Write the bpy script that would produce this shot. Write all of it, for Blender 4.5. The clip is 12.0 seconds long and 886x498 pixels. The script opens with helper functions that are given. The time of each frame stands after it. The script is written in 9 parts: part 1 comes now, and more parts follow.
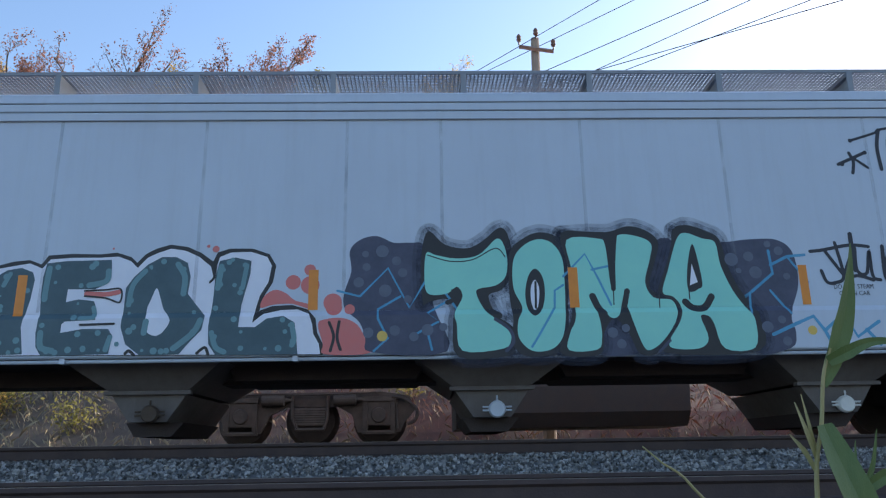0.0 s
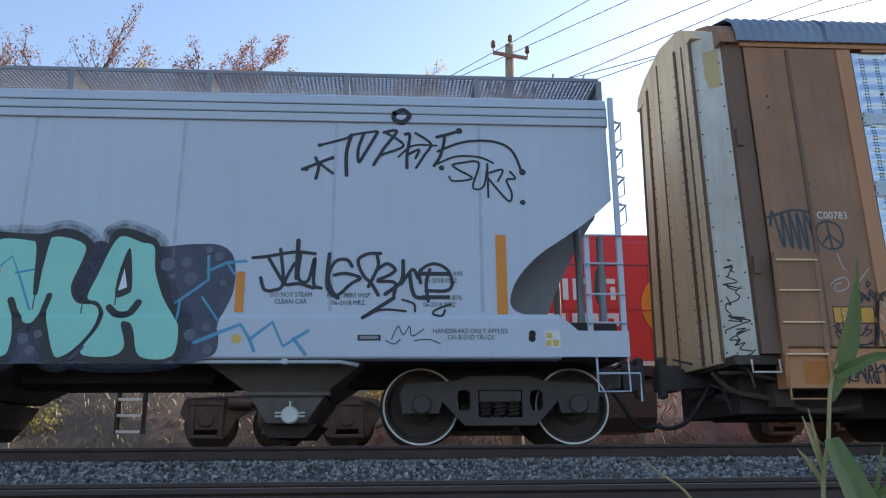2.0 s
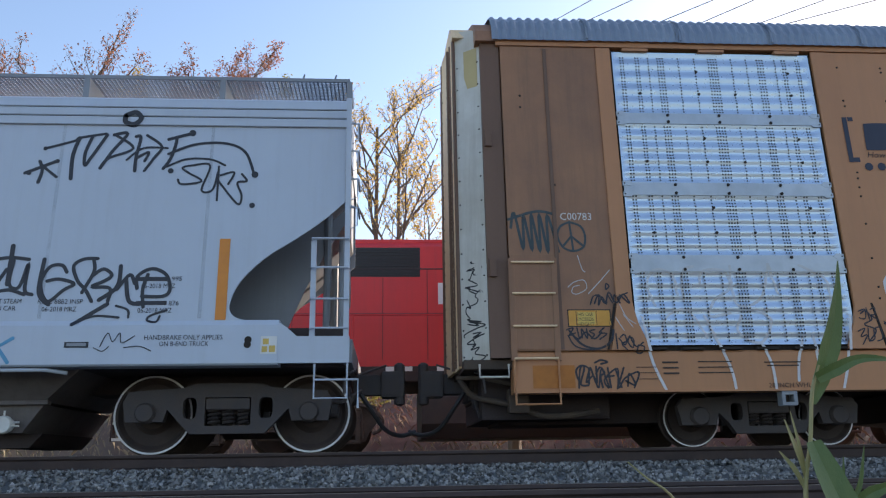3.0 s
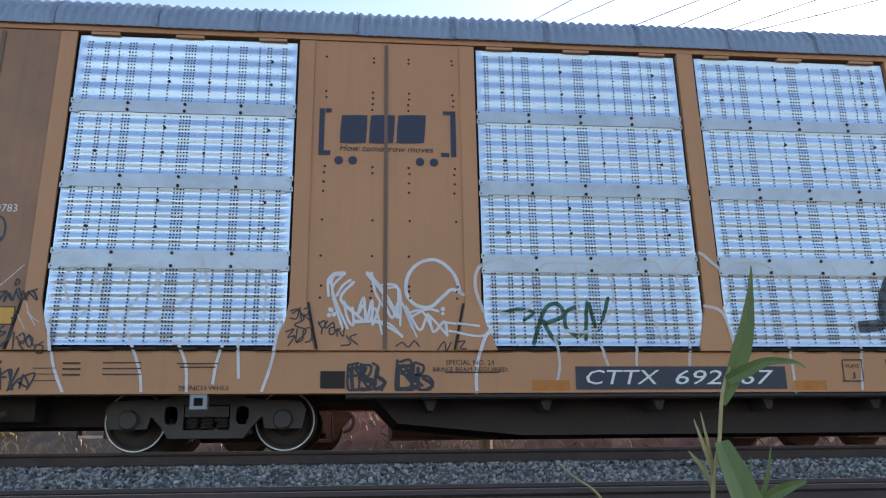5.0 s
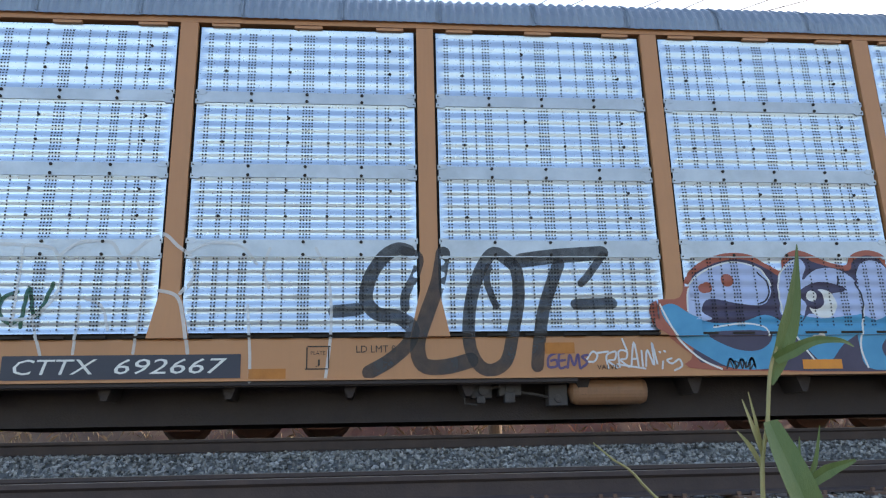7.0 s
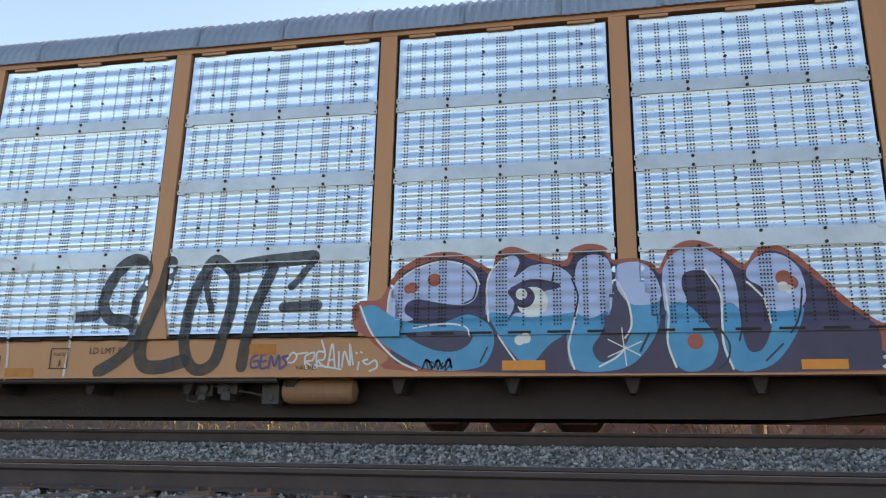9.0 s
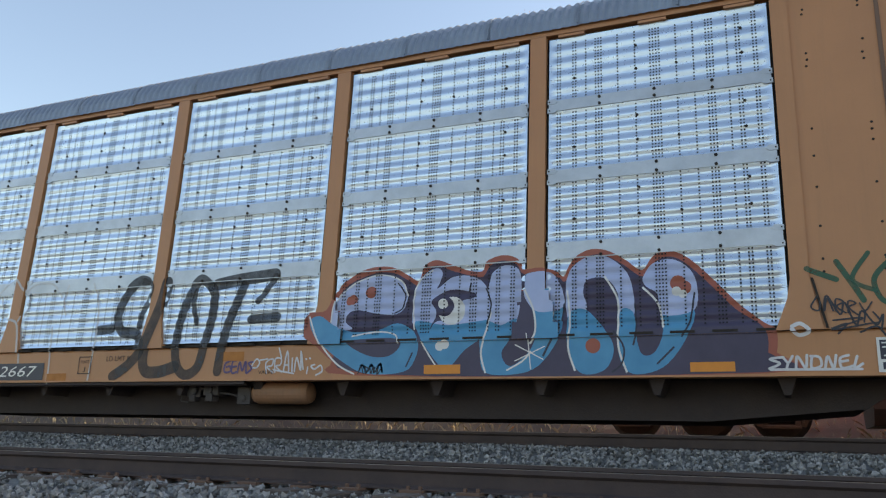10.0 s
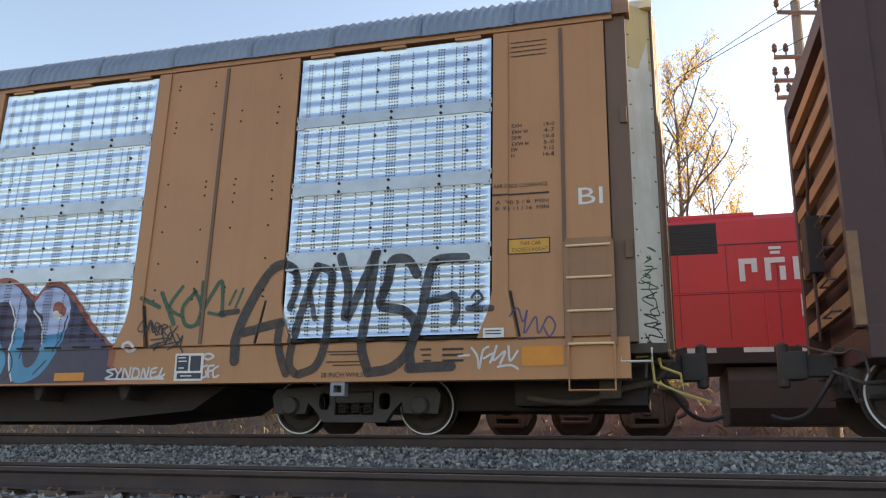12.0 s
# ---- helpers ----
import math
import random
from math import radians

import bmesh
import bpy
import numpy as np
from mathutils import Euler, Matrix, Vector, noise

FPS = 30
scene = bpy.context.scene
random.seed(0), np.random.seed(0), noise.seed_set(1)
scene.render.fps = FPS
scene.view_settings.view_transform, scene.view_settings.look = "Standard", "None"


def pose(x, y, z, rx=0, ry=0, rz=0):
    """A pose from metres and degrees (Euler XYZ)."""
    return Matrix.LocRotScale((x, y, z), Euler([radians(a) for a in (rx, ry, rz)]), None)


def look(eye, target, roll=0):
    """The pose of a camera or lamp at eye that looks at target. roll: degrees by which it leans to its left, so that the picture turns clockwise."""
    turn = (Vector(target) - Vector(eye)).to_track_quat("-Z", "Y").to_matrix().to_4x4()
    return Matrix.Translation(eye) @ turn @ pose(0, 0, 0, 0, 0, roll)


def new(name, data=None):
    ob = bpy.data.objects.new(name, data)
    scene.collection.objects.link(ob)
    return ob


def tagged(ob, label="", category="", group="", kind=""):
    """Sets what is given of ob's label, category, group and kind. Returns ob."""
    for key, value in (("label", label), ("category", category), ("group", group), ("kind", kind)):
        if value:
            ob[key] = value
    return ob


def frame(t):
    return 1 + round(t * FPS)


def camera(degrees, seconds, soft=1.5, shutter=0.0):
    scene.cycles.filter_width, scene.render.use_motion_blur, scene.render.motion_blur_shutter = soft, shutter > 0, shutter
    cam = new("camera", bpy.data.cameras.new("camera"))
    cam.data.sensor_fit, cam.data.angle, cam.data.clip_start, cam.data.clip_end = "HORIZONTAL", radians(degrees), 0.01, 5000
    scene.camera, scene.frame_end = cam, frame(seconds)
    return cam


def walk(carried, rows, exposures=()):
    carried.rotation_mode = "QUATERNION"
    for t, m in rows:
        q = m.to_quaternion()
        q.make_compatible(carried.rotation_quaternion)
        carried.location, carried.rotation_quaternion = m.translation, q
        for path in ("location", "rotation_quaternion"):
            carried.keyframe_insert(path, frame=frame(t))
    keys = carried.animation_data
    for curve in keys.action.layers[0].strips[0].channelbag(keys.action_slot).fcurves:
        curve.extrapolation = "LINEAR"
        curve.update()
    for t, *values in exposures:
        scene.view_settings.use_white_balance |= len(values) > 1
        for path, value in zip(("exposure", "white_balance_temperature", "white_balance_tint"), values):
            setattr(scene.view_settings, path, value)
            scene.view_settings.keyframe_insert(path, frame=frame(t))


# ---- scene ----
cam = camera(57.29, 12.0, soft=1.2)
PATH = [                         # seconds; x, y, z; yaw, pitch, roll of a hand-held camera; z = 0 is the top of the rail on which the train runs
    (0.0, 0.000, -0.014, -0.150, -1.35, 14.18, 0.90),
    (0.5, 0.017, -0.010, -0.146, -1.35, 14.18, 0.61),
    (1.0, -0.024, 0.004, -0.142, -2.31, 14.24, 0.50),
    (1.5, -0.045, 0.007, -0.142, -3.34, 14.30, 0.36),
    (2.0, -0.050, 0.007, -0.140, -3.73, 14.43, 0.44),
    (2.5, -0.041, 0.003, -0.140, -3.70, 14.66, 0.58),
    (2.7, -0.031, 0.002, -0.140, -3.71, 14.75, 0.74),
    (4.3, -0.034, -0.006, -0.138, -5.11, 14.82, 0.63),
    (4.5, -0.014, -0.014, -0.140, -5.38, 14.80, 0.51),
    (5.0, 0.019, -0.021, -0.142, -5.69, 14.70, 0.66),
    (5.5, -0.035, -0.013, -0.139, -5.77, 14.47, 0.83),
    (6.0, -0.014, -0.010, -0.140, -5.47, 14.21, 0.93),
    (6.5, 0.002, -0.011, -0.144, -5.26, 13.94, 1.10),
    (7.0, -0.013, -0.005, -0.146, -5.11, 13.76, 1.11),
    (7.5, -0.009, -0.003, -0.143, -4.31, 13.63, 1.14),
    (7.7, -0.013, -0.005, -0.143, -3.63, 13.59, 1.08),
    (9.3, -0.419, -0.019, -0.148, 15.42, 13.45, -0.85),
    (9.5, -0.479, -0.019, -0.149, 18.13, 13.42, -0.93),
    (10.0, -0.544, -0.025, -0.152, 23.27, 13.44, -1.40),
    (10.5, -0.512, -0.019, -0.151, 19.80, 13.41, -1.38),
    (11.0, -0.484, 0.002, -0.147, 14.29, 13.10, -0.35),
    (11.5, -0.455, 0.006, -0.144, 15.10, 13.40, -0.10),
    (12.0, -0.460, 0.024, -0.137, 15.20, 13.69, -0.53),
]
walk(cam, [(t, pose(x, y, z, 90 + pitch, roll, yaw)) for t, x, y, z, yaw, pitch, roll in PATH],
     exposures=((0.0, 1.12, 6000, 12), (1.5, 1.22, 6300, 13), (2.5, 1.2, 6500, 15), (4.5, 1.46, 6550, 15), (5.3, 1.67, 7000, 15), (6.5, 1.79, 7050, 14), (7.7, 1.81, 7150, 15),
                (9.5, 1.62, 7900, 13), (10.5, 1.22, 7500, 14), (11.0, 1.36, 7500, 15), (11.5, 1.57, 7900, 15), (12.0, 1.52, 7950, 15)))


def train_shift(t):
    """How far the train has rolled at t seconds: it goes towards -x at about 3.1 m/s."""
    return -0.058 -3.0452 * t -0.01214 * t ** 2 -0.000066 * t ** 3


# ---- light: a low autumn sun behind the train to the right, open sky ----
world = bpy.data.worlds.new("sky")
scene.world = world
world.use_nodes = True
wn = world.node_tree.nodes
sky = wn.new("ShaderNodeTexSky")
sky.sky_type, sky.sun_disc = "NISHITA", False
SUN_AZ, SUN_EL = 52.0, 24.0      # degrees to the right of +y, and up
sky.sun_elevation, sky.sun_rotation = radians(SUN_EL), radians(SUN_AZ)
sky.air_density, sky.dust_density, sky.ozone_density = 1.1, 1.0, 1.6
world.node_tree.links.new(sky.outputs[0], wn["Background"].inputs[0])
wn["Background"].inputs[1].default_value = 0.12
sun = new("sun", bpy.data.lights.new("sun", "SUN"))
sun.data.energy, sun.data.angle, sun.data.color = 3.2, radians(0.6), (1.0, 0.86, 0.68)
away = Vector((math.sin(radians(SUN_AZ)) * math.cos(radians(SUN_EL)), math.cos(radians(SUN_AZ)) * math.cos(radians(SUN_EL)), math.sin(radians(SUN_EL))))
sun.matrix_world = look(away * 60, (0, 0, 0))


# ---- materials ----
def material(name, colour, rough=0.6, metal=0.0, second=None, mix=0.5, scale=1.5, fine=40.0, bump=0.15, streak=0.0, dirt=None, dirt_amount=0.0, stretch=(1, 1, 1), per_piece=0.0, alpha=1.0, spec=0.5):
    """A painted or raw surface: two scales of noise, optional vertical streaks and dirt, a fine relief."""
    m = bpy.data.materials.new(name)
    m.use_nodes = True
    n, l = m.node_tree.nodes, m.node_tree.links
    b = n["Principled BSDF"]
    tc = n.new("ShaderNodeTexCoord")
    mp = n.new("ShaderNodeMapping")
    mp.inputs["Scale"].default_value = stretch
    l.new(tc.outputs["Object"], mp.inputs[0])
    big = n.new("ShaderNodeTexNoise")
    big.inputs["Scale"].default_value, big.inputs["Detail"].default_value, big.inputs["Roughness"].default_value = scale, 6, 0.65
    l.new(mp.outputs[0], big.inputs["Vector"])
    ramp = n.new("ShaderNodeMapRange")
    ramp.inputs[1].default_value, ramp.inputs[2].default_value = 0.35, 0.7
    l.new(big.outputs["Fac"], ramp.inputs[0])
    second = second or tuple(c * 0.78 for c in colour)
    m1 = n.new("ShaderNodeMix")
    m1.data_type = "RGBA"
    m1.inputs[6].default_value, m1.inputs[7].default_value = (*colour, 1), (*[a + (b_ - a) * mix for a, b_ in zip(colour, second)], 1)
    l.new(ramp.outputs[0], m1.inputs[0])
    out = m1.outputs[2]
    small = n.new("ShaderNodeTexNoise")
    small.inputs["Scale"].default_value, small.inputs["Detail"].default_value = fine, 4
    l.new(mp.outputs[0], small.inputs["Vector"])
    if dirt_amount or streak:
        ms = n.new("ShaderNodeMapping")
        ms.inputs["Scale"].default_value = (7, 7, 0.35) if streak else (1.2, 1.2, 1.2)
        l.new(tc.outputs["Object"], ms.inputs[0])
        st = n.new("ShaderNodeTexNoise")
        st.inputs["Scale"].default_value, st.inputs["Detail"].default_value, st.inputs["Roughness"].default_value = 1.0, 7, 0.7
        l.new(ms.outputs[0], st.inputs["Vector"])
        r2 = n.new("ShaderNodeMapRange")
        r2.inputs[1].default_value, r2.inputs[2].default_value, r2.inputs[4].default_value = 0.48, 0.78, max(streak, dirt_amount)
        l.new(st.outputs["Fac"], r2.inputs[0])
        m2 = n.new("ShaderNodeMix")
        m2.data_type = "RGBA"
        l.new(r2.outputs[0], m2.inputs[0])
        l.new(out, m2.inputs[6])
        m2.inputs[7].default_value = (*(dirt or (0.06, 0.045, 0.035)), 1)
        out = m2.outputs[2]
    if per_piece:
        info = n.new("ShaderNodeNewGeometry") if per_piece < 0 else n.new("ShaderNodeObjectInfo")
        r3 = n.new("ShaderNodeMapRange")
        r3.inputs[3].default_value, r3.inputs[4].default_value = 1 - abs(per_piece), 1 + abs(per_piece)
        l.new(info.outputs["Random Per Island" if per_piece < 0 else "Random"], r3.inputs[0])
        hv = n.new("ShaderNodeHueSaturation")
        l.new(r3.outputs[0], hv.inputs["Value"])
        l.new(out, hv.inputs["Color"])
        out = hv.outputs[0]
    l.new(out, b.inputs["Base Color"])
    rr = n.new("ShaderNodeMapRange")
    rr.inputs[3].default_value, rr.inputs[4].default_value = max(0.02, rough - 0.1), min(1, rough + 0.12)
    l.new(small.outputs["Fac"], rr.inputs[0])
    l.new(rr.outputs[0], b.inputs["Roughness"])
    b.inputs["Metallic"].default_value = metal
    b.inputs["Specular IOR Level"].default_value = spec
    bp = n.new("ShaderNodeBump")
    bp.inputs["Strength"].default_value, bp.inputs["Distance"].default_value = bump, 0.01
    l.new(small.outputs["Fac"], bp.inputs["Height"])
    l.new(bp.outputs[0], b.inputs["Normal"])
    if alpha < 1:
        am = n.new("ShaderNodeMapRange")
        am.inputs[1].default_value, am.inputs[2].default_value = 0.3, 0.7
        am.inputs[3].default_value, am.inputs[4].default_value = max(0, alpha - 0.15), min(1, alpha + 0.15)
        l.new(big.outputs["Fac"], am.inputs[0])
        l.new(am.outputs[0], b.inputs["Alpha"])
    return m


GREY = material("grey_paint", (0.50, 0.56, 0.65), 0.42, second=(0.46, 0.51, 0.59), mix=0.7, scale=0.7, fine=60, bump=0.05, streak=0.16, dirt=(0.30, 0.31, 0.33))
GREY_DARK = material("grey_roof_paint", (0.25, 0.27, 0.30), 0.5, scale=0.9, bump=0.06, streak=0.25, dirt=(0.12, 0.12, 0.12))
UNDER = material("underframe_grime", (0.046, 0.036, 0.038), 0.8, second=(0.058, 0.044, 0.042), mix=0.9, scale=3, fine=50, bump=0.4, dirt=(0.05, 0.036, 0.028), dirt_amount=0.5, spec=0.35)
BAY = material("dirty_grey_bay", (0.145, 0.128, 0.123), 0.7, second=(0.095, 0.08, 0.075), mix=0.9, scale=2, bump=0.2, streak=0.5, dirt=(0.07, 0.055, 0.045))
IRON = material("truck_iron", (0.066, 0.060, 0.064), 0.65, second=(0.085, 0.070, 0.065), mix=0.8, scale=5, fine=60, bump=0.4, dirt=(0.08, 0.052, 0.04), dirt_amount=0.35, spec=0.35)
SPRING = material("spring_steel", (0.06, 0.05, 0.048), 0.55, 0.2, scale=8, bump=0.2, spec=0.35)
RUST = material("rusty_truck", (0.085, 0.06, 0.042), 0.8, second=(0.045, 0.033, 0.027), mix=0.9, scale=4, fine=50, bump=0.4)
LOCO_RUST = material("dusty_locomotive_truck", (0.105, 0.078, 0.064), 0.75, second=(0.055, 0.042, 0.036), mix=0.9, scale=5, fine=50, bump=0.4)
WHEEL = material("wheel_face", (0.04, 0.03, 0.028), 0.7, second=(0.065, 0.045, 0.038), mix=0.8, scale=4, bump=0.25, spec=0.35)
RIMWHITE = material("white_wheel_rim", (0.80, 0.80, 0.80), 0.5, second=(0.62, 0.61, 0.6), mix=0.7, scale=6, bump=0.1, dirt=(0.25, 0.2, 0.17), dirt_amount=0.3)
TAN = material("tan_paint", (0.50, 0.232, 0.105), 0.5, second=(0.44, 0.205, 0.095), mix=0.9, scale=0.8, fine=45, bump=0.06, streak=0.30, dirt=(0.29, 0.155, 0.075))
TAN_DIRTY = material("weathered_tan_paint", (0.36, 0.18, 0.095), 0.6, second=(0.24, 0.125, 0.075), mix=0.9, scale=1.2, fine=45, bump=0.12, streak=0.5, dirt=(0.13, 0.085, 0.055))
GREY_SEAM = material("smudged_weld", (0.36, 0.40, 0.46), 0.5, scale=3, bump=0.03, alpha=0.15)
# shade of the recessed posts put into a darker brown; also brown fittings
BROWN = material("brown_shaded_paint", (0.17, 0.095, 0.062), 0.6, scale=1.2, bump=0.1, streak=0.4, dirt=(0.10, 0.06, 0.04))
GALV = material("galvanised_sheet", (0.60, 0.71, 0.83), 0.30, 0.75, second=(0.52, 0.62, 0.74), mix=0.8, scale=1.6, fine=30, bump=0.04, streak=0.08, dirt=(0.45, 0.45, 0.45))
GALV_BAND = material("galvanised_band", (0.52, 0.56, 0.60), 0.45, 0.6, second=(0.40, 0.44, 0.48), mix=0.9, scale=3, fine=30, bump=0.05, dirt=(0.28, 0.28, 0.28), dirt_amount=0.4)
GALV_ROOF = material("galvanised_roof", (0.27, 0.32, 0.38), 0.5, 0.5, second=(0.21, 0.25, 0.31), mix=0.9, scale=1.4, fine=30, bump=0.08, dirt=(0.2, 0.2, 0.2), dirt_amount=0.35)
HOLE = material("dark_hole", (0.02, 0.022, 0.026), 0.9, bump=0.0)
SEAM = material("dark_gap", (0.03, 0.024, 0.02), 0.9, bump=0.1)
CREAM = material("cream_end_paint", (0.68, 0.66, 0.60), 0.55, second=(0.5, 0.46, 0.38), mix=0.8, scale=1.5, bump=0.1, streak=0.35, dirt=(0.24, 0.2, 0.15))
END_TAN = material("faded_end_paint", (0.88, 0.67, 0.41), 0.6, second=(0.78, 0.54, 0.32), mix=0.9, scale=1.3, bump=0.12, streak=0.35, dirt=(0.16, 0.11, 0.07))
# yellow that paints sunlight on the top of the end doors
YELLOWISH = material("sunlit_yellow", (0.55, 0.43, 0.20), 0.6, scale=1.5, bump=0.1, streak=0.3, dirt=(0.3, 0.2, 0.1))
ORANGE = material("reflector_orange", (0.72, 0.25, 0.02), 0.4, second=(0.6, 0.19, 0.02), mix=0.6, scale=9, bump=0.03)
NAVY = material("navy_decal", (0.022, 0.026, 0.05), 0.45, scale=5, bump=0.02)
BLACK = material("black_paint", (0.02, 0.02, 0.022), 0.5, scale=5, bump=0.02)
WHITE = material("white_paint", (0.72, 0.72, 0.70), 0.5, second=(0.6, 0.6, 0.58), mix=0.8, scale=4, bump=0.03)
STENCIL = material("stencil_brown", (0.035, 0.025, 0.02), 0.6, scale=6, bump=0.02)
RED = material("locomotive_red", (0.66, 0.032, 0.036), 0.42, second=(0.56, 0.03, 0.034), mix=0.9, scale=0.8, bump=0.05, streak=0.25, dirt=(0.25, 0.05, 0.045))
MAROON = material("maroon_wagon_paint", (0.085, 0.04, 0.042), 0.6, second=(0.06, 0.032, 0.032), mix=0.9, scale=1.0, bump=0.1, streak=0.3, dirt=(0.05, 0.035, 0.035))
WOOD = material("weathered_slat", (0.30, 0.17, 0.10), 0.8, second=(0.2, 0.11, 0.07), mix=0.9, scale=2, bump=0.25, stretch=(3, 0.5, 3))
STEEL = material("rail_head", (0.20, 0.18, 0.17), 0.38, 0.6, second=(0.14, 0.11, 0.10), mix=0.8, scale=3, bump=0.05, stretch=(0.3, 2, 2))
RAILSIDE = material("rusty_rail_side", (0.058, 0.043, 0.043), 0.8, second=(0.085, 0.060, 0.055), mix=0.9, scale=3, fine=70, bump=0.3, spec=0.35)
TIE = material("creosoted_tie", (0.085, 0.066, 0.055), 0.85, second=(0.13, 0.10, 0.085), mix=0.9, scale=4, fine=40, bump=0.6, stretch=(4, 0.6, 4), per_piece=0.3)
PLATE = material("tie_plate_rust", (0.15, 0.085, 0.06), 0.8, scale=8, bump=0.3)
STONE = material("ballast_stone", (0.155, 0.155, 0.152), 0.85, second=(0.27, 0.26, 0.25), mix=1.0, scale=6, fine=80, bump=0.4, per_piece=-0.75)
BALLAST = material("ballast_bed", (0.10, 0.105, 0.105), 0.95, second=(0.17, 0.165, 0.155), mix=0.9, scale=14, fine=45, bump=0.9)
EARTH = material("dry_earth", (0.085, 0.068, 0.054), 0.95, second=(0.145, 0.115, 0.085), mix=0.9, scale=1.3, fine=25, bump=0.9)
BARK = material("grey_bark", (0.18, 0.14, 0.11), 0.9, second=(0.11, 0.085, 0.065), mix=0.8, scale=6, bump=0.6, stretch=(3, 3, 0.6))
POLEWOOD = material("pole_wood", (0.34, 0.27, 0.21), 0.85, second=(0.24, 0.18, 0.14), mix=0.9, scale=4, bump=0.4, stretch=(4, 4, 0.4))
WIRE = material("wire", (0.06, 0.06, 0.065), 0.6, bump=0.0)
LEAF_RED = material("russet_leaf", (0.30, 0.16, 0.13), 0.7, per_piece=-0.5, bump=0.05)
LEAF_GOLD = material("golden_leaf", (0.62, 0.42, 0.10), 0.7, per_piece=-0.4, bump=0.05)
LEAF_OLIVE = material("olive_leaf", (0.16, 0.15, 0.05), 0.7, per_piece=-0.5, bump=0.05)


def thin_leaf(m, tint):
    """Let light through a leaf."""
    n, l = m.node_tree.nodes, m.node_tree.links
    tr, mx = n.new("ShaderNodeBsdfTranslucent"), n.new("ShaderNodeMixShader")
    tr.inputs[0].default_value = (*tint, 1)
    mx.inputs[0].default_value = 0.5
    l.new(n["Principled BSDF"].outputs[0], mx.inputs[1])
    l.new(tr.outputs[0], mx.inputs[2])
    l.new(mx.outputs[0], n["Material Output"].inputs[0])


thin_leaf(LEAF_RED, (0.34, 0.16, 0.11))
thin_leaf(LEAF_GOLD, (0.75, 0.50, 0.13))
thin_leaf(LEAF_OLIVE, (0.30, 0.27, 0.08))
STRAW = material("dry_grass", (0.28, 0.235, 0.15), 0.85, per_piece=-0.5, bump=0.05)
REED = material("reed_leaf", (0.075, 0.125, 0.030), 0.55, second=(0.11, 0.155, 0.042), mix=0.9, scale=5, fine=90, bump=0.15, stretch=(8, 8, 1))
REED_PALE = material("reed_stem", (0.24, 0.24, 0.10), 0.55, second=(0.33, 0.27, 0.12), mix=0.9, scale=12, bump=0.1)


# ---- mesh helpers ----
ORIGIN = {}                      # where each thing stands; its parts are drawn in the place's own coordinates


def thing(name, at, label, category, group="", kind=""):
    e = new(name)
    e.location = at
    ORIGIN[e] = Vector(at)
    e.empty_display_size = 0.3
    return tagged(e, label, category, group, kind)


def part(name, bm, mat, parent, label=""):
    """Link a bmesh, drawn in place, as one mesh under a thing or a part."""
    me = bpy.data.meshes.new(name)
    root = parent
    while root.parent:
        root = root.parent
    bmesh.ops.translate(bm, verts=bm.verts, vec=-ORIGIN[root])
    bm.to_mesh(me)
    bm.free()
    me.materials.append(mat)
    ob = new(name, me)
    ob.parent = parent
    return tagged(ob, label)


def split_parts(name, bm, mat, parent, label=""):
    """Link every separate piece of a bmesh as a part of its own."""
    left = set(bm.verts)
    made = []
    while left:
        seed = left.pop()
        group, todo = {seed}, [seed]
        while todo:
            for e in todo.pop().link_edges:
                for w in e.verts:
                    if w not in group:
                        group.add(w)
                        todo.append(w)
        left -= group
        one, at = bmesh.new(), {}
        for v in group:
            at[v] = one.verts.new(v.co)
        for f in {f for v in group for f in v.link_faces}:
            one.faces.new([at[v] for v in f.verts])
        made.append(part(name, one, mat, parent, label))
    bm.free()
    return made


def single(name, bm, mat, at, label, category, group="", kind=""):
    """A thing that is one mesh."""
    me = bpy.data.meshes.new(name)
    bmesh.ops.translate(bm, verts=bm.verts, vec=-Vector(at))
    bm.to_mesh(me)
    bm.free()
    me.materials.append(mat)
    ob = new(name, me)
    ob.location = at
    return tagged(ob, label, category, group, kind)


def box(bm, x0, x1, y0, y1, z0, z1, bevel=0.0):
    r = bmesh.ops.create_cube(bm, size=1, matrix=Matrix.Translation(((x0 + x1) / 2, (y0 + y1) / 2, (z0 + z1) / 2)) @ Matrix.Diagonal((abs(x1 - x0), abs(y1 - y0), abs(z1 - z0), 1)))
    if bevel:
        edges = list({e for v in r["verts"] for e in v.link_edges})
        bmesh.ops.bevel(bm, geom=edges, offset=bevel, segments=2, affect="EDGES", profile=0.7)
    return bm


def boxes(*args, bevel=0.0):
    bm = bmesh.new()
    for a in args:
        box(bm, *a, bevel=bevel)
    return bm


def prism(bm, pts, y0, y1, lean=0.0):
    """Extrude an outline of (x, z) points from y0 to y1; lean: dy/dz."""
    a = [bm.verts.new((x, y0 + lean * z, z)) for x, z in pts]
    b = [bm.verts.new((x, y1 + lean * z, z)) for x, z in pts]
    n = len(pts)
    bm.faces.new(a)
    bm.faces.new(b[::-1])
    for i in range(n):
        bm.faces.new((a[i], b[i], b[(i + 1) % n], a[(i + 1) % n]))
    bmesh.ops.recalc_face_normals(bm, faces=bm.faces)
    return bm


def section(bm, pts, x0, x1):
    """Extrude an outline of (y, z) points along x."""
    a = [bm.verts.new((x0, y, z)) for y, z in pts]
    b = [bm.verts.new((x1, y, z)) for y, z in pts]
    n = len(pts)
    bm.faces.new(a)
    bm.faces.new(b[::-1])
    for i in range(n):
        bm.faces.new((a[i], b[i], b[(i + 1) % n], a[(i + 1) % n]))
    bmesh.ops.recalc_face_normals(bm, faces=bm.faces)
    return bm


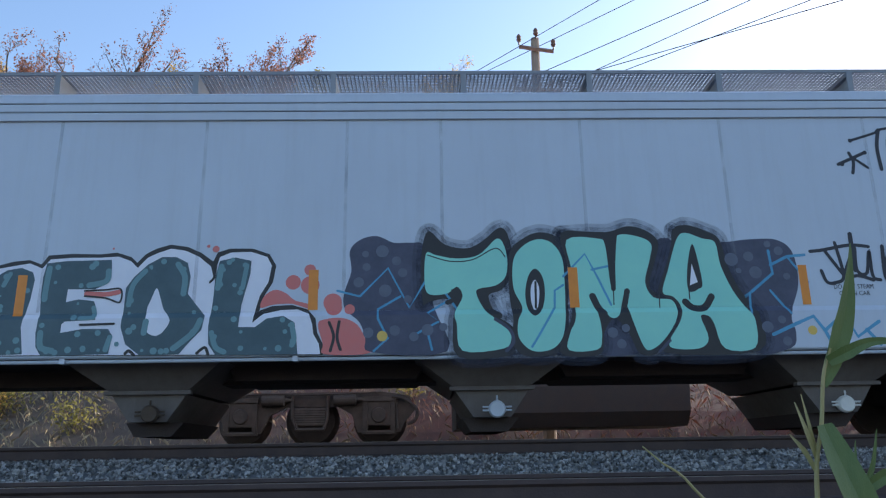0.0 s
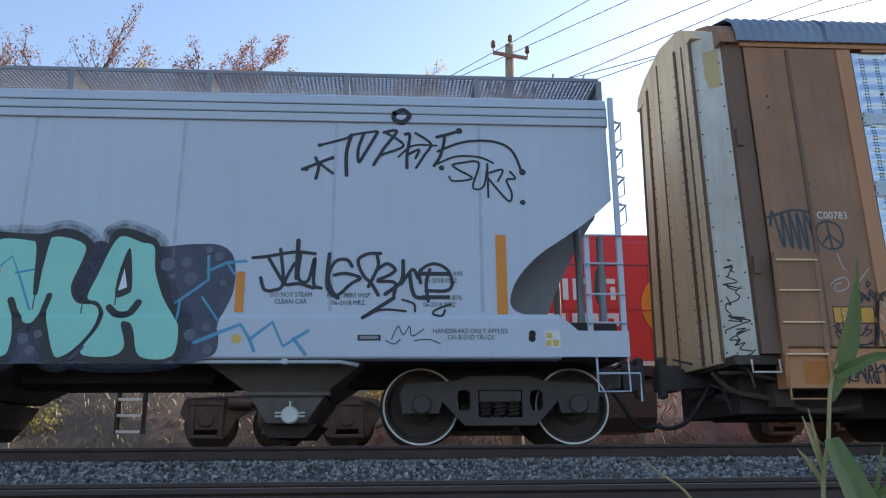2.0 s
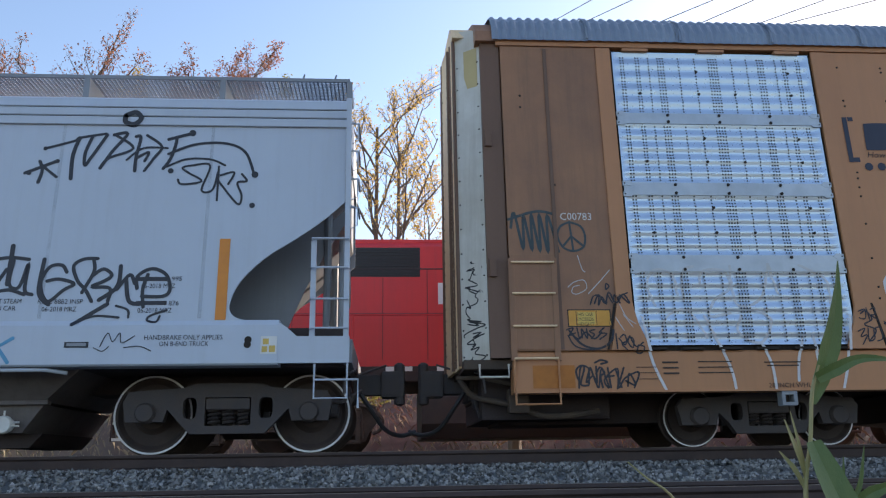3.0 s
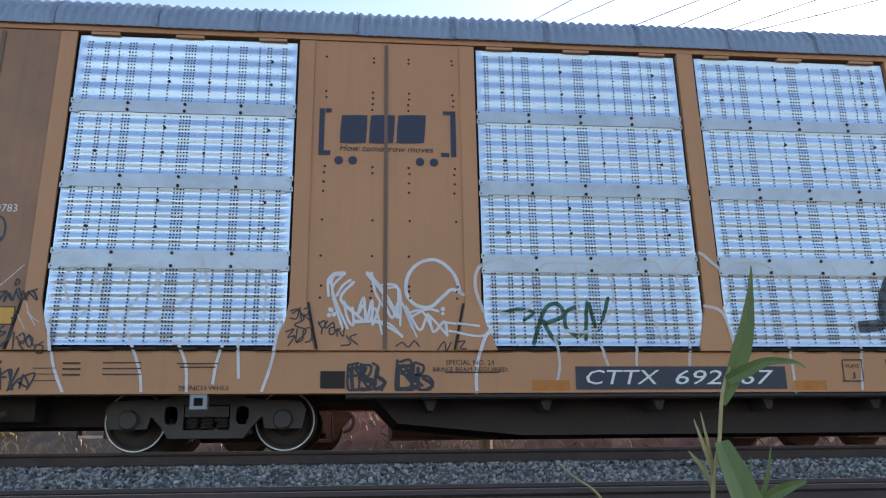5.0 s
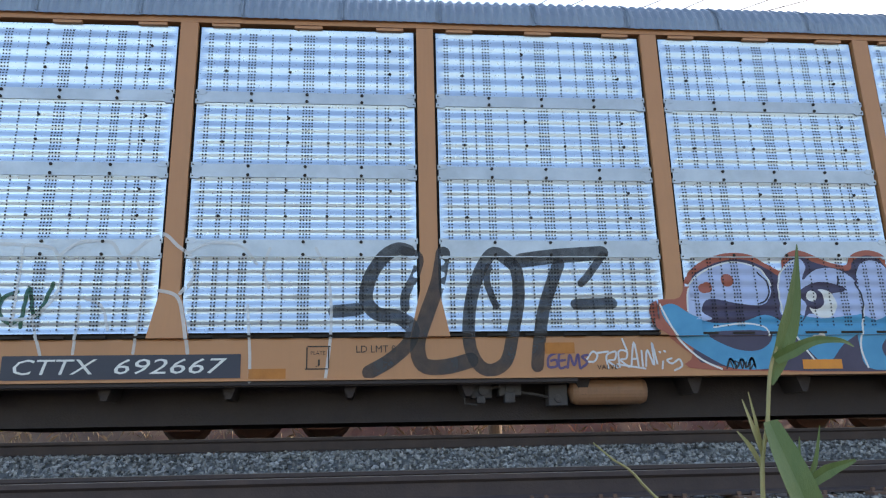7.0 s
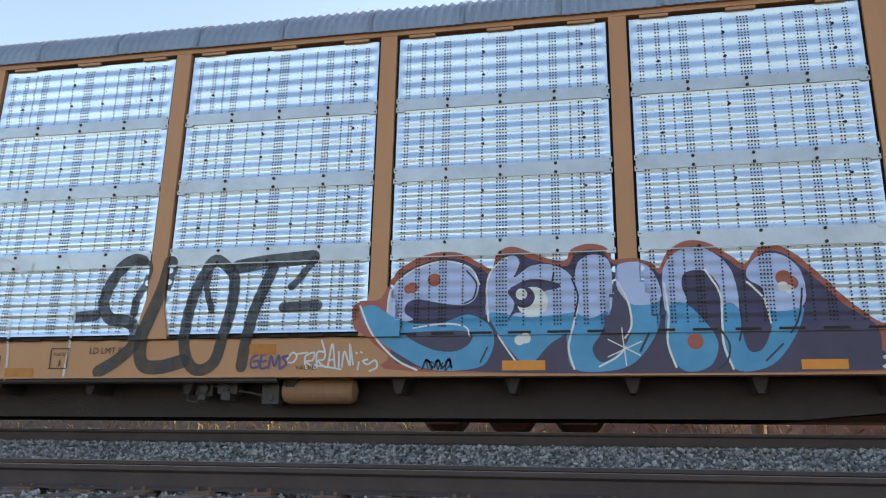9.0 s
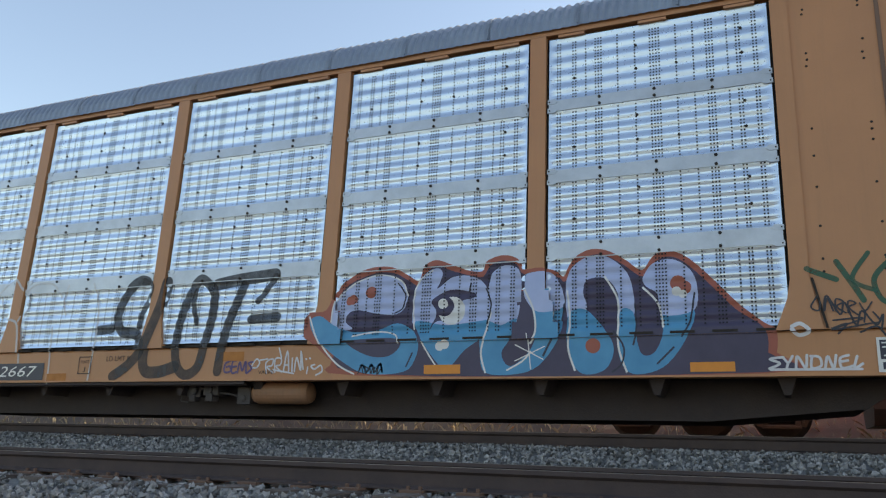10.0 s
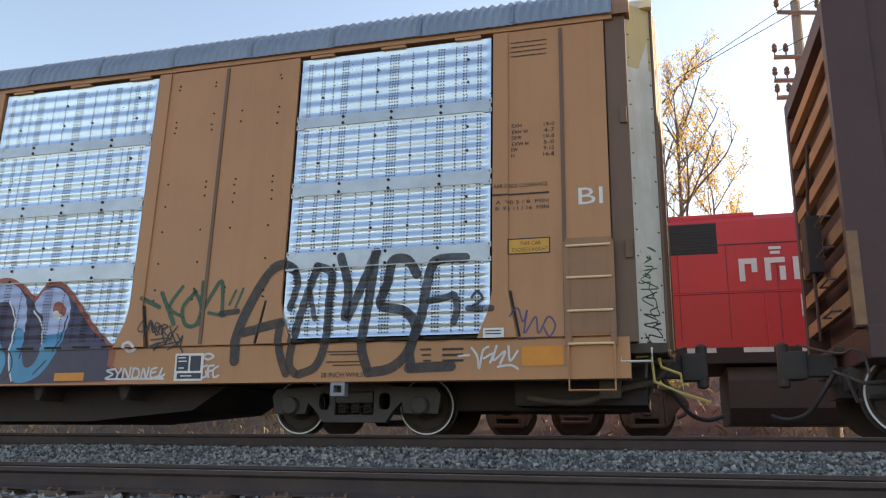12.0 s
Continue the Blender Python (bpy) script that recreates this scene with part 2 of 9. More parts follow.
def tube(bm, pts, r, seg=6, r_end=None, cap=True):
    """A round bar along points."""
    pts = [Vector(p) for p in pts]
    rings = []
    for i, p in enumerate(pts):
        d = (pts[min(i + 1, len(pts) - 1)] - pts[max(i - 1, 0)]).normalized()
        side = d.cross(Vector((0, 0, 1)) if abs(d.z) < 0.9 else Vector((0, 1, 0))).normalized()
        up = side.cross(d)
        rad = r if r_end is None else r + (r_end - r) * i / (len(pts) - 1)
        rings.append([bm.verts.new(p + (side * math.cos(2 * math.pi * k / seg) + up * math.sin(2 * math.pi * k / seg)) * rad) for k in range(seg)])
    for a, b in zip(rings, rings[1:]):
        for k in range(seg):
            bm.faces.new((a[k], a[(k + 1) % seg], b[(k + 1) % seg], b[k]))
    if cap:
        bm.faces.new(rings[0][::-1])
        bm.faces.new(rings[-1])
    return bm


def lathe(bm, profile, centre, axis="y", seg=32, cap=True):
    """Turn (along, radius) points round an axis through centre."""
    rings = []
    for a, r in profile:
        ring = []
        for k in range(seg):
            c, s = math.cos(2 * math.pi * k / seg) * r, math.sin(2 * math.pi * k / seg) * r
            o = {"y": (c, a, s), "x": (a, c, s), "z": (c, s, a)}[axis]
            ring.append(bm.verts.new(Vector(centre) + Vector(o)))
        rings.append(ring)
    for a, b in zip(rings, rings[1:]):
        for k in range(seg):
            bm.faces.new((a[k], a[(k + 1) % seg], b[(k + 1) % seg], b[k]))
    for ring in (rings[0], rings[-1]) if cap else ():
        if (ring[0].co - ring[seg // 2].co).length > 1e-5:
            bm.faces.new(ring)
    bmesh.ops.recalc_face_normals(bm, faces=bm.faces)
    return bm


def mesh_of(name, verts, faces, mat):
    me = bpy.data.meshes.new(name)
    me.from_pydata(verts, [], faces)
    me.materials.append(mat)
    return me


# ---- ground, tracks ----
def ground_height(x, y):
    """The lie of the land across the tracks."""
    prof = ((-40, -1.9), (1.0, -1.75), (3.2, -1.35), (4.3, -0.62), (5.2, -0.56), (7.6, -0.55), (8.4, -0.42), (9.3, -0.20), (12.2, -0.20), (13.2, -0.30), (15.2, -0.25), (19.3, -0.2), (20.5, 0.5), (23.0, 1.7), (27.0, 2.7), (34.0, 3.2), (70.0, 3.5), (3000.0, 6.0))
    ys, zs = [p[0] for p in prof], [p[1] for p in prof]
    z = float(np.interp(y, ys, zs))
    rough = 0.02 if y < 19 else 0.22
    return z + noise.noise(Vector((x * 0.35, y * 0.5, 3))) * rough


def build_ground():
    xs = [-1500, -300, -120, -60] + [-34 + i * 0.6 for i in range(104)] + [40, 80, 200, 1500]
    ys = [-1500, -200, -40, -8, 0, 1, 2, 3.2, 3.8, 4.3] + [4.7 + i * 0.5 for i in range(32)] + [21, 22, 23, 24, 25.5, 27, 29, 32, 36, 42, 50, 70, 140, 500, 2500]
    verts = [(x, y, ground_height(x, y)) for y in ys for x in xs]
    w = len(xs)
    faces = [(j * w + i, j * w + i + 1, (j + 1) * w + i + 1, (j + 1) * w + i) for j in range(len(ys) - 1) for i in range(w - 1)]
    me = mesh_of("ground", verts, faces, EARTH)
    me.materials.append(BALLAST)
    for p in me.polygons:
        p.material_index = 1 if 3.4 < p.center.y < 12.9 and abs(p.center.x) < 60 else 0
    tagged(new("ground", me), "dry earth ground with ballast beds along the tracks", "ground", kind="structure")


def rail_section(y, z):
    """Outline (y, z) of a rail whose head's top lies at z."""
    half = [(0.036, 0), (0.038, -0.03), (0.009, -0.05), (0.009, -0.14), (0.07, -0.16), (0.07, -0.172)]
    return [(y + a, z + b) for a, b in half] + [(y - a, z + b) for a, b in half[::-1]]


def build_track(name, y_rails, z, x0, x1, tie_from, tie_to, label, tie_count=60):
    """Two rails on ties; the ties are real timbers with plates and spikes."""
    for y in y_rails:
        r = thing(name, (0, y, z - 0.172), label, "rail", "rails of the railway", "structure")
        part("rail_web", section(bmesh.new(), [p for p in rail_section(y, z)], x0, x1), RAILSIDE, r)
        part("rail_top", boxes((x0, x1, y - 0.033, y + 0.033, z - 0.008, z + 0.003)), STEEL, r, "worn steel running surface")
    if not tie_count:
        return
    ya, yb = y_rails[0] - 0.55, y_rails[1] + 0.55
    t = tagged(new("tie_row"), "weathered creosoted wooden ties in ballast", "railway tie", "", "structure")
    t.location = (0, ya, z - 0.36)
    proto = bmesh.new()
    box(proto, -0.115, 0.115, 0, yb - ya, 0, 0.168, bevel=0.012)
    me = bpy.data.meshes.new("tie")
    proto.to_mesh(me)
    me.materials.append(TIE)
    pl = bmesh.new()
    for y in y_rails:
        box(pl, -0.09, 0.09, y - ya - 0.17, y - ya + 0.17, 0.168, 0.188, bevel=0.004)
        for dx in (-0.05, 0.05):
            for dy in (-0.09, 0.09):
                box(pl, dx - 0.012, dx + 0.012, y - ya + dy - 0.012, y - ya + dy + 0.012, 0.188, 0.215)
    pm = bpy.data.meshes.new("tie_plate")
    pl.to_mesh(pm)
    pm.materials.append(PLATE)
    for i in range(tie_count):
        x = tie_from + (tie_to - tie_from) * i / (tie_count - 1) + random.uniform(-0.03, 0.03)
        o = new("tie", me)
        o.parent, o.location, o.rotation_euler = t, (x, random.uniform(-0.05, 0.05), random.uniform(-0.012, 0.004)), (0, 0, random.uniform(-0.02, 0.02))
        q = new("tie_plate", pm)
        q.parent = o


def scatter_stones(name, count, x0, x1, y0, y1, size, label):
    """Crushed stone, thousands of small broken pieces, lying on the bed."""
    rng = np.random.default_rng(7)
    base = np.array([(1, 0, 0), (-1, 0, 0), (0, 1, 0), (0, -1, 0), (0, 0, 1), (0, 0, -1)], float)
    tri = np.array([(0, 2, 4), (2, 1, 4), (1, 3, 4), (3, 0, 4), (2, 0, 5), (1, 2, 5), (3, 1, 5), (0, 3, 5)])
    verts, faces = [], []
    for i in range(count):
        x, y = rng.uniform(x0, x1), rng.uniform(y0, y1)
        v = base * rng.uniform(0.55, 1.25, (6, 1)) * rng.uniform(0.6, 1.0, (1, 3)) * size * rng.uniform(0.55, 1.25)
        a = rng.normal(size=3)
        rot = np.array(Matrix.Rotation(rng.uniform(0, 6.3), 3, Vector(a)))
        v = v @ rot.T + np.array((x, y, ground_height(x, y) + rng.uniform(0.0, 0.03)))
        faces.append(tri + 6 * i)
        verts.append(v)
    me = mesh_of(name, np.concatenate(verts).tolist(), np.concatenate(faces).tolist(), STONE)
    tagged(new(name, me), label, "ballast", kind="stuff")


build_ground()
build_track("rail", (5.76, 7.20), -0.33, -40, 30, -14, 8, "rusty steel rail with a dull worn head", 46)
build_track("rail", (9.99, 11.49), 0.0, -60, 60, -18, 14, "rusty steel rail under the moving train", 64)
build_track("rail", (16.4, 17.84), 0.02, -60, 60, 0, 0, "rusty steel rail under the parked locomotive", 0)


# ---- the train ----
WALKERS = []                     # things and wheelsets that are keyed in motions()
MID_Y = 10.74                    # the middle of the train's track


def wheelset(car, x, r, white):
    """Two wheels on an axle, turning as the car rolls; its origin is the axle's middle."""
    bm = bmesh.new()
    for side in (-1, 1):
        prof = [(0.07, 0.10), (0.075, r * 0.36), (0.03, r * 0.5), (0.03, r * 0.78), (0.068, r * 0.88), (0.068, r - 0.006), (0, r), (-0.045, r + 0.002), (-0.06, r + 0.026), (-0.075, r + 0.022), (-0.075, r * 0.4), (-0.05, 0.1)]
        lathe(bm, [(side * (0.72 + o), q) for o, q in prof], (0, 0, 0), "y", 40)
    lathe(bm, [(-0.95, 0.075), (0.95, 0.075)], (0, 0, 0), "y", 16)
    me = bpy.data.meshes.new("wheelset")
    bm.to_mesh(me)
    bm.free()
    me.materials.append(WHEEL)
    w = new("wheelset", me)
    w.parent = car
    ring = bmesh.new()
    lathe(ring, [(-0.7885, r * 0.945), (-0.7925, r * 0.945), (-0.7925, r - 0.005), (-0.788, r - 0.002)], (0, 0, 0), "y", 56, False)
    rm = bpy.data.meshes.new("rim")
    ring.to_mesh(rm)
    ring.free()
    rm.materials.append(white)
    o = new("rim", rm)
    o.parent = w
    tagged(o, "wheel rim marked with worn white paint")
    WALKERS.append((w, Vector((x, MID_Y, r)) - ORIGIN[car], r))
    return w


# a rounded window in a cast side frame, one unit in half-width and half-height
WINDOW = [(math.copysign(abs(math.cos(a)) ** 0.6, math.cos(a)), math.copysign(abs(math.sin(a)) ** 0.6, math.sin(a))) for a in (2 * math.pi * (k + 0.5) / 20 for k in range(20))]


def truck(car, xc, r, base, iron, rim, y_near=9.72, scale=1.0):
    """A three-piece freight truck: two wheelsets, side frames, spring nests, bolster."""
    for s in (-1, 1):
        wheelset(car, xc + s * base / 2, r, rim)
    h = base / 2
    for near in (True, False):
        y0 = y_near if near else 2 * MID_Y - y_near - 0.12
        bm = bmesh.new()
        top = r + 0.30 * scale
        low = r - 0.24 * scale
        outline = [(-h - 0.26, r + 0.12), (-h - 0.2, r + 0.24 * scale), (-h * 0.55, top - 0.02), (-0.36, top + 0.03), (0.36, top + 0.03), (h * 0.55, top - 0.02), (h + 0.2, r + 0.24 * scale), (h + 0.26, r + 0.12), (h + 0.22, r - 0.1), (h - 0.2, r - 0.1), (h - 0.24, r + 0.04), (h * 0.58, low + 0.12), (0.42, low), (-0.42, low), (-h * 0.58, low + 0.12), (-h + 0.24, r + 0.04), (-h + 0.2, r - 0.1), (-h - 0.22, r - 0.1)]
        ring_o = [(xc + x, z) for x, z in outline]
        # openings: the spring window and the two side windows
        holes = [[(-0.26, r + 0.17), (0.26, r + 0.17), (0.26, low + 0.09), (-0.26, low + 0.09)],
                 *([(side * h * 0.465 + h * 0.085 * c, r + 0.05 + 0.12 * scale * q) for c, q in WINDOW] for side in (-1, 1))]
        loops = [ring_o] + [[(xc + x, z) for x, z in hole] for hole in holes]
        plate(bm, loops, y0, y0 + 0.12)
        frame_ob = part("side_frame", bm, iron, car, "cast steel truck side frame")
        if near:
            sp = bmesh.new()
            for k in range(3):
                cx = xc - 0.17 + 0.17 * k
                coil = []
                for i in range(45):
                    a = i * 2 * math.pi / 8
                    coil.append((cx + 0.066 * math.cos(a), y0 + 0.09 + 0.066 * math.sin(a), low + 0.10 + 0.24 * scale * i / 44))
                tube(sp, coil, 0.016, 5)
            split_parts("spring", sp, SPRING, frame_ob, "steel coil spring")
            for s in (-1, 1):
                ad = bmesh.new()
                lathe(ad, [(y0 - 0.06, 0.0), (y0 - 0.06, 0.095), (y0 - 0.03, 0.115), (y0 + 0.10, 0.12)], (xc + s * h, 0, r), "y", 18)
                part("bearing_cap", ad, iron, frame_ob, "round axle bearing cap")
    part("bolster", boxes((xc - 0.2, xc + 0.2, y_near + 0.13, 2 * MID_Y - y_near - 0.13, r - 0.02, r + 0.22), (xc - 0.25, xc + 0.25, y_near - 0.01, y_near + 0.16, r + 0.03, r + 0.16), bevel=0.02), iron, car)
    split_parts("brake_beam", boxes((xc - h + r * 1.06, xc - h + r * 1.06 + 0.08, 9.95, 11.5, r - 0.1, r + 0.02), (xc + h - r * 1.06 - 0.08, xc + h - r * 1.06, 9.95, 11.5, r - 0.1, r + 0.02)), iron, car)


def plate(bm, loops, y0, y1):
    """A plate with holes: the first loop of (x, z) is the outline, the others are openings."""
    from mathutils.geometry import tessellate_polygon
    flat = [p for loop in loops for p in loop]
    tris = tessellate_polygon([[Vector((x, z, 0)) for x, z in loop] for loop in loops])
    a = [bm.verts.new((x, y0, z)) for x, z in flat]
    b = [bm.verts.new((x, y1, z)) for x, z in flat]
    for t in tris:
        bm.faces.new([a[i] for i in t])
        bm.faces.new([b[i] for i in t][::-1])
    k = 0
    for loop in loops:
        n = len(loop)
        for i in range(n):
            j = (i + 1) % n
            bm.faces.new((a[k + i], b[k + i], b[k + j], a[k + j]))
        k += n
    bmesh.ops.recalc_face_normals(bm, faces=bm.faces)
    return bm


def coupler(car, x, s, iron):
    """Draft gear, knuckle and air hose at a car's end; s: +1 at the end towards +x."""
    bm = bmesh.new()
    box(bm, min(x, x + s * 0.55), max(x, x + s * 0.55), MID_Y - 0.12, MID_Y + 0.12, 0.72, 0.98, 0.02)
    box(bm, x + s * 0.5 - 0.14, x + s * 0.5 + 0.16, MID_Y - 0.2, MID_Y + 0.17, 0.68, 1.02, 0.05)
    for z in (0.66, 1.0):
        box(bm, min(x - s * 0.12, x + s * 0.06), max(x - s * 0.12, x + s * 0.06), MID_Y - 0.36, MID_Y + 0.36, z - 0.04, z + 0.04, 0.015)
    lathe(bm, [(0.58, 0.03), (0.60, 0.07), (1.10, 0.07), (1.13, 0.03)], (x + s * 0.60, MID_Y - 0.12, 0), "z", 12)
    part("coupler", bm, iron, car, "rusty knuckle coupler")
    rod = bmesh.new()
    tube(rod, smooth_path([(x - s * 0.05, 9.30, 0.62), (x - s * 0.02, 9.34, 0.82), (x + s * 0.06, 9.42, 0.90), (x + s * 0.10, 10.0, 0.92), (x + s * 0.42, MID_Y - 0.1, 1.10)], 5), 0.014, 6)
    part("uncoupling_rod", rod, iron, car, "bent steel uncoupling rod")
    gear = bmesh.new()
    box(gear, min(x, x - s * 0.5), max(x, x - s * 0.5), MID_Y - 0.62, MID_Y - 0.3, 0.52, 0.78, 0.03)
    lathe(gear, [(-0.22, 0.03), (-0.2, 0.10), (0.2, 0.10), (0.22, 0.03)], (x - s * 0.35, MID_Y - 0.78, 0.50), "x", 14)
    tube(gear, [(x - s * 0.7, MID_Y - 0.9, 0.62), (x - s * 0.1, MID_Y - 0.86, 0.58), (x + s * 0.12, MID_Y - 0.5, 0.74)], 0.022, 6)
    tube(gear, [(x - s * 0.6, MID_Y - 0.7, 0.36), (x - s * 0.05, MID_Y - 0.72, 0.40), (x + s * 0.02, MID_Y - 0.7, 0.66)], 0.03, 6)
    part("draft_gear", gear, iron, car, "grimy draft gear and brake rods")
    h = bmesh.new()
    pts = [(x + s * 0.1, MID_Y - 0.45, 0.72), (x + s * 0.25, MID_Y - 0.46, 0.5), (x + s * 0.42, MID_Y - 0.4, 0.27), (x + s * 0.62, MID_Y - 0.3, 0.2), (x + s * 0.8, MID_Y - 0.25, 0.25)]
    tube(h, smooth_path(pts, 5), 0.028, 8)
    part("air_hose", h, BLACK, car, "hanging black rubber air hose")


def smooth_path(pts, n=6, closed=False):
    """Catmull-Rom through points of any dimension."""
    p = [np.array(q, float) for q in pts]
    m = len(p)
    out = []
    for i in range(m if closed else m - 1):
        a, b, c, d = (p[(i + k) % m] for k in (-1, 0, 1, 2)) if closed else (p[max(i - 1, 0)], p[i], p[i + 1], p[min(i + 2, m - 1)])
        for k in range(n):
            t = k / n
            out.append(tuple(0.5 * (2 * b + (c - a) * t + (2 * a - 5 * b + 4 * c - d) * t * t + (3 * b - a - 3 * c + d) * t ** 3)))
    if not closed:
        out.append(tuple(p[-1]))
    return out


LEVER = material("lever_yellow", (0.55, 0.42, 0.14), 0.5, scale=8, bump=0.05)
GREEN_MARKER = material("green_marker", (0.02, 0.11, 0.06), 0.5, scale=5, bump=0.02)


# -- the tan auto carrier with galvanised screens --
LEAN = 0.049                     # the sides draw in towards the roof
A0, A1 = 10.45, 37.74            # its ends
SCREENS = [(12.135, 14.790), (17.003, 19.657), (19.899, 22.553), (22.794, 25.449), (25.690, 28.345), (28.586, 31.241), (33.440, 36.095)]
ZS0, ZS1 = 1.13, 4.96            # screens, bottom and top
SILL_Y = 9.12


def side_y(z):
    return 9.15 + LEAN * (z - 2.1)


def screen_profile():
    """Heights and depths of a screen: four ribbed sheets with flat bands between; a list of (z, depth, kind)."""
    out = []
    bands = [(2.02, 2.20), (2.99, 3.13), (3.95, 4.07)]
    edges = [ZS0] + [v for b in bands for v in b] + [ZS1]
    for i in range(4):
        lo, hi = edges[2 * i], edges[2 * i + 1]
        n = 5 if i else 6
        pitch = (hi - lo) / n
        for k in range(n):
            z = lo + k * pitch
            out += [(z + pitch * f, 0.0075 * (1 - math.cos(2 * math.pi * f)), i) for f in (0.02, 0.12, 0.24, 0.36, 0.5, 0.64, 0.76, 0.88, 0.98)]
    return out, bands


PROFILE, BANDS = screen_profile()
PZ, PD = [p[0] for p in PROFILE], [p[1] for p in PROFILE]


def screen_depth(z):
    """How far a ribbed screen's face lies behind the side's plane at height z."""
    for a, b in BANDS:
        if a <= z <= b:
            return -0.012
    return float(np.interp(z, PZ, PD))


def carrier_screen(car, x0, x1):
    """One galvanised screen: dark surround, four ribbed sheets, three bands, bolts, lines of small holes."""
    g = 0.02
    back = bmesh.new()
    prism(back, [(x0 - 0.03, ZS0 - 0.05), (x1 + 0.03, ZS0 - 0.05), (x1 + 0.03, ZS1 + 0.06), (x0 - 0.03, ZS1 + 0.06)], 9.15 + 0.075 - LEAN * 2.1, 9.15 + 0.10 - LEAN * 2.1, LEAN)
    sc = part("screen", back, SEAM, car, "galvanised ribbed side screen with lines of small holes")
    for i in range(4):
        rows = [(z, d) for z, d, k in PROFILE if k == i]
        bm = bmesh.new()
        prev = None
        for z, d in rows:
            v = [bm.verts.new((x, side_y(z) + 0.012 + dd, z)) for x, dd in ((x0 + g, 0.0), (x0 + 0.10, d), (x1 - 0.10, d), (x1 - g, 0.0))]
            if prev:
                for a, b, c, q in zip(prev, prev[1:], v[1:], v):
                    bm.faces.new((a, b, c, q))
            prev = v
        bmesh.ops.recalc_face_normals(bm, faces=bm.faces)
        r = bmesh.ops.extrude_face_region(bm, geom=bm.faces[:])
        bmesh.ops.translate(bm, verts=[v for v in r["geom"] if isinstance(v, bmesh.types.BMVert)], vec=(0, 0.004, 0))
        bmesh.ops.recalc_face_normals(bm, faces=bm.faces)
        part("ribbed_sheet", bm, GALV, sc)
    for a, b in BANDS:
        bm = bmesh.new()
        m = (a + b) / 2
        prism(bm, [(x0 + 0.02, a - 0.012), (x1 - 0.02, a - 0.012), (x1 - 0.02, b + 0.012), (x0 + 0.02, b + 0.012)], 9.15 - 0.002 - LEAN * 2.1, 9.15 + 0.012 - LEAN * 2.1, LEAN)
        for z in (a, b):
            for s, xe in ((1, x0), (-1, x1)):
                prism(bm, [(xe + s * 0.005, z - 0.03), (xe + s * 0.10, z - 0.035), (xe + s * 0.14, z), (xe + s * 0.10, z + 0.035), (xe + s * 0.005, z + 0.03)], 9.15 - 0.006 - LEAN * 2.1, 9.15 + 0.012 - LEAN * 2.1, LEAN)
        part("band", bm, GALV_BAND, sc, "flat galvanised band")
        bo = bmesh.new()
        for fx in (0.25, 0.50, 0.75):
            for z in (a + 0.015, b - 0.015):
                x = x0 + (x1 - x0) * fx
                lathe(bo, [(side_y(z) - 0.022, 0.012), (side_y(z) - 0.016, 0.020), (side_y(z), 0.020)], (x, 0, z), "y", 6)
        for k, fx in enumerate((0.13, 0.42, 0.60, 0.88)):
            x = x0 + (x1 - x0) * fx
            for z in (b + 0.30, b + 0.62)[:1 + k % 2]:
                y = side_y(z) + 0.012 + screen_depth(z)
                lathe(bo, [(y - 0.016, 0.011), (y - 0.012, 0.018), (y + 0.002, 0.018)], (x, 0, z), "y", 6)
        for xe in (x0 + 0.03, x1 - 0.03):
            for z in (a, b):
                lathe(bo, [(side_y(z) - 0.018, 0.006), (side_y(z) - 0.014, 0.009), (side_y(z), 0.009)], (xe, 0, z), "y", 6)
        tagged(part("bolt", bo, SEAM, sc, "dark bolt heads"), kind="stuff")
    # lines of small holes
    cols = []
    w = x1 - x0
    for f, n in ((0.055, 2), (0.13, 2), (0.185, 1), (0.245, 3), (0.335, 1), (0.415, 1), (0.505, 4), (0.60, 1), (0.675, 1), (0.745, 3), (0.82, 1), (0.865, 2), (0.935, 2)):
        cols += [x0 + f * w + (k - (n - 1) / 2) * 0.036 for k in range(n)]
    verts, faces = [], []
    zs = [z for z in np.arange(ZS0 + 0.05, ZS1 - 0.04, 0.0425) if not any(a - 0.02 < z < b + 0.02 for a, b in BANDS)]
    ox, oy, oz = ORIGIN[car]
    for x in cols:
        for z in zs:
            k = len(verts)
            for dx, dz in ((-0.0092, -0.0092), (0.0092, -0.0092), (0.0092, 0.0092), (-0.0092, 0.0092)):
                verts.append((x + dx - ox, side_y(z + dz) + 0.012 + screen_depth(z + dz) - (0.004 if z > 2.25 else 0.018) - oy, z + dz - oz))
            faces.append((k, k + 1, k + 2, k + 3))
    ho = new("perforation", mesh_of("perforation", verts, faces, HOLE))
    ho.parent = sc
    tagged(ho, kind="stuff")


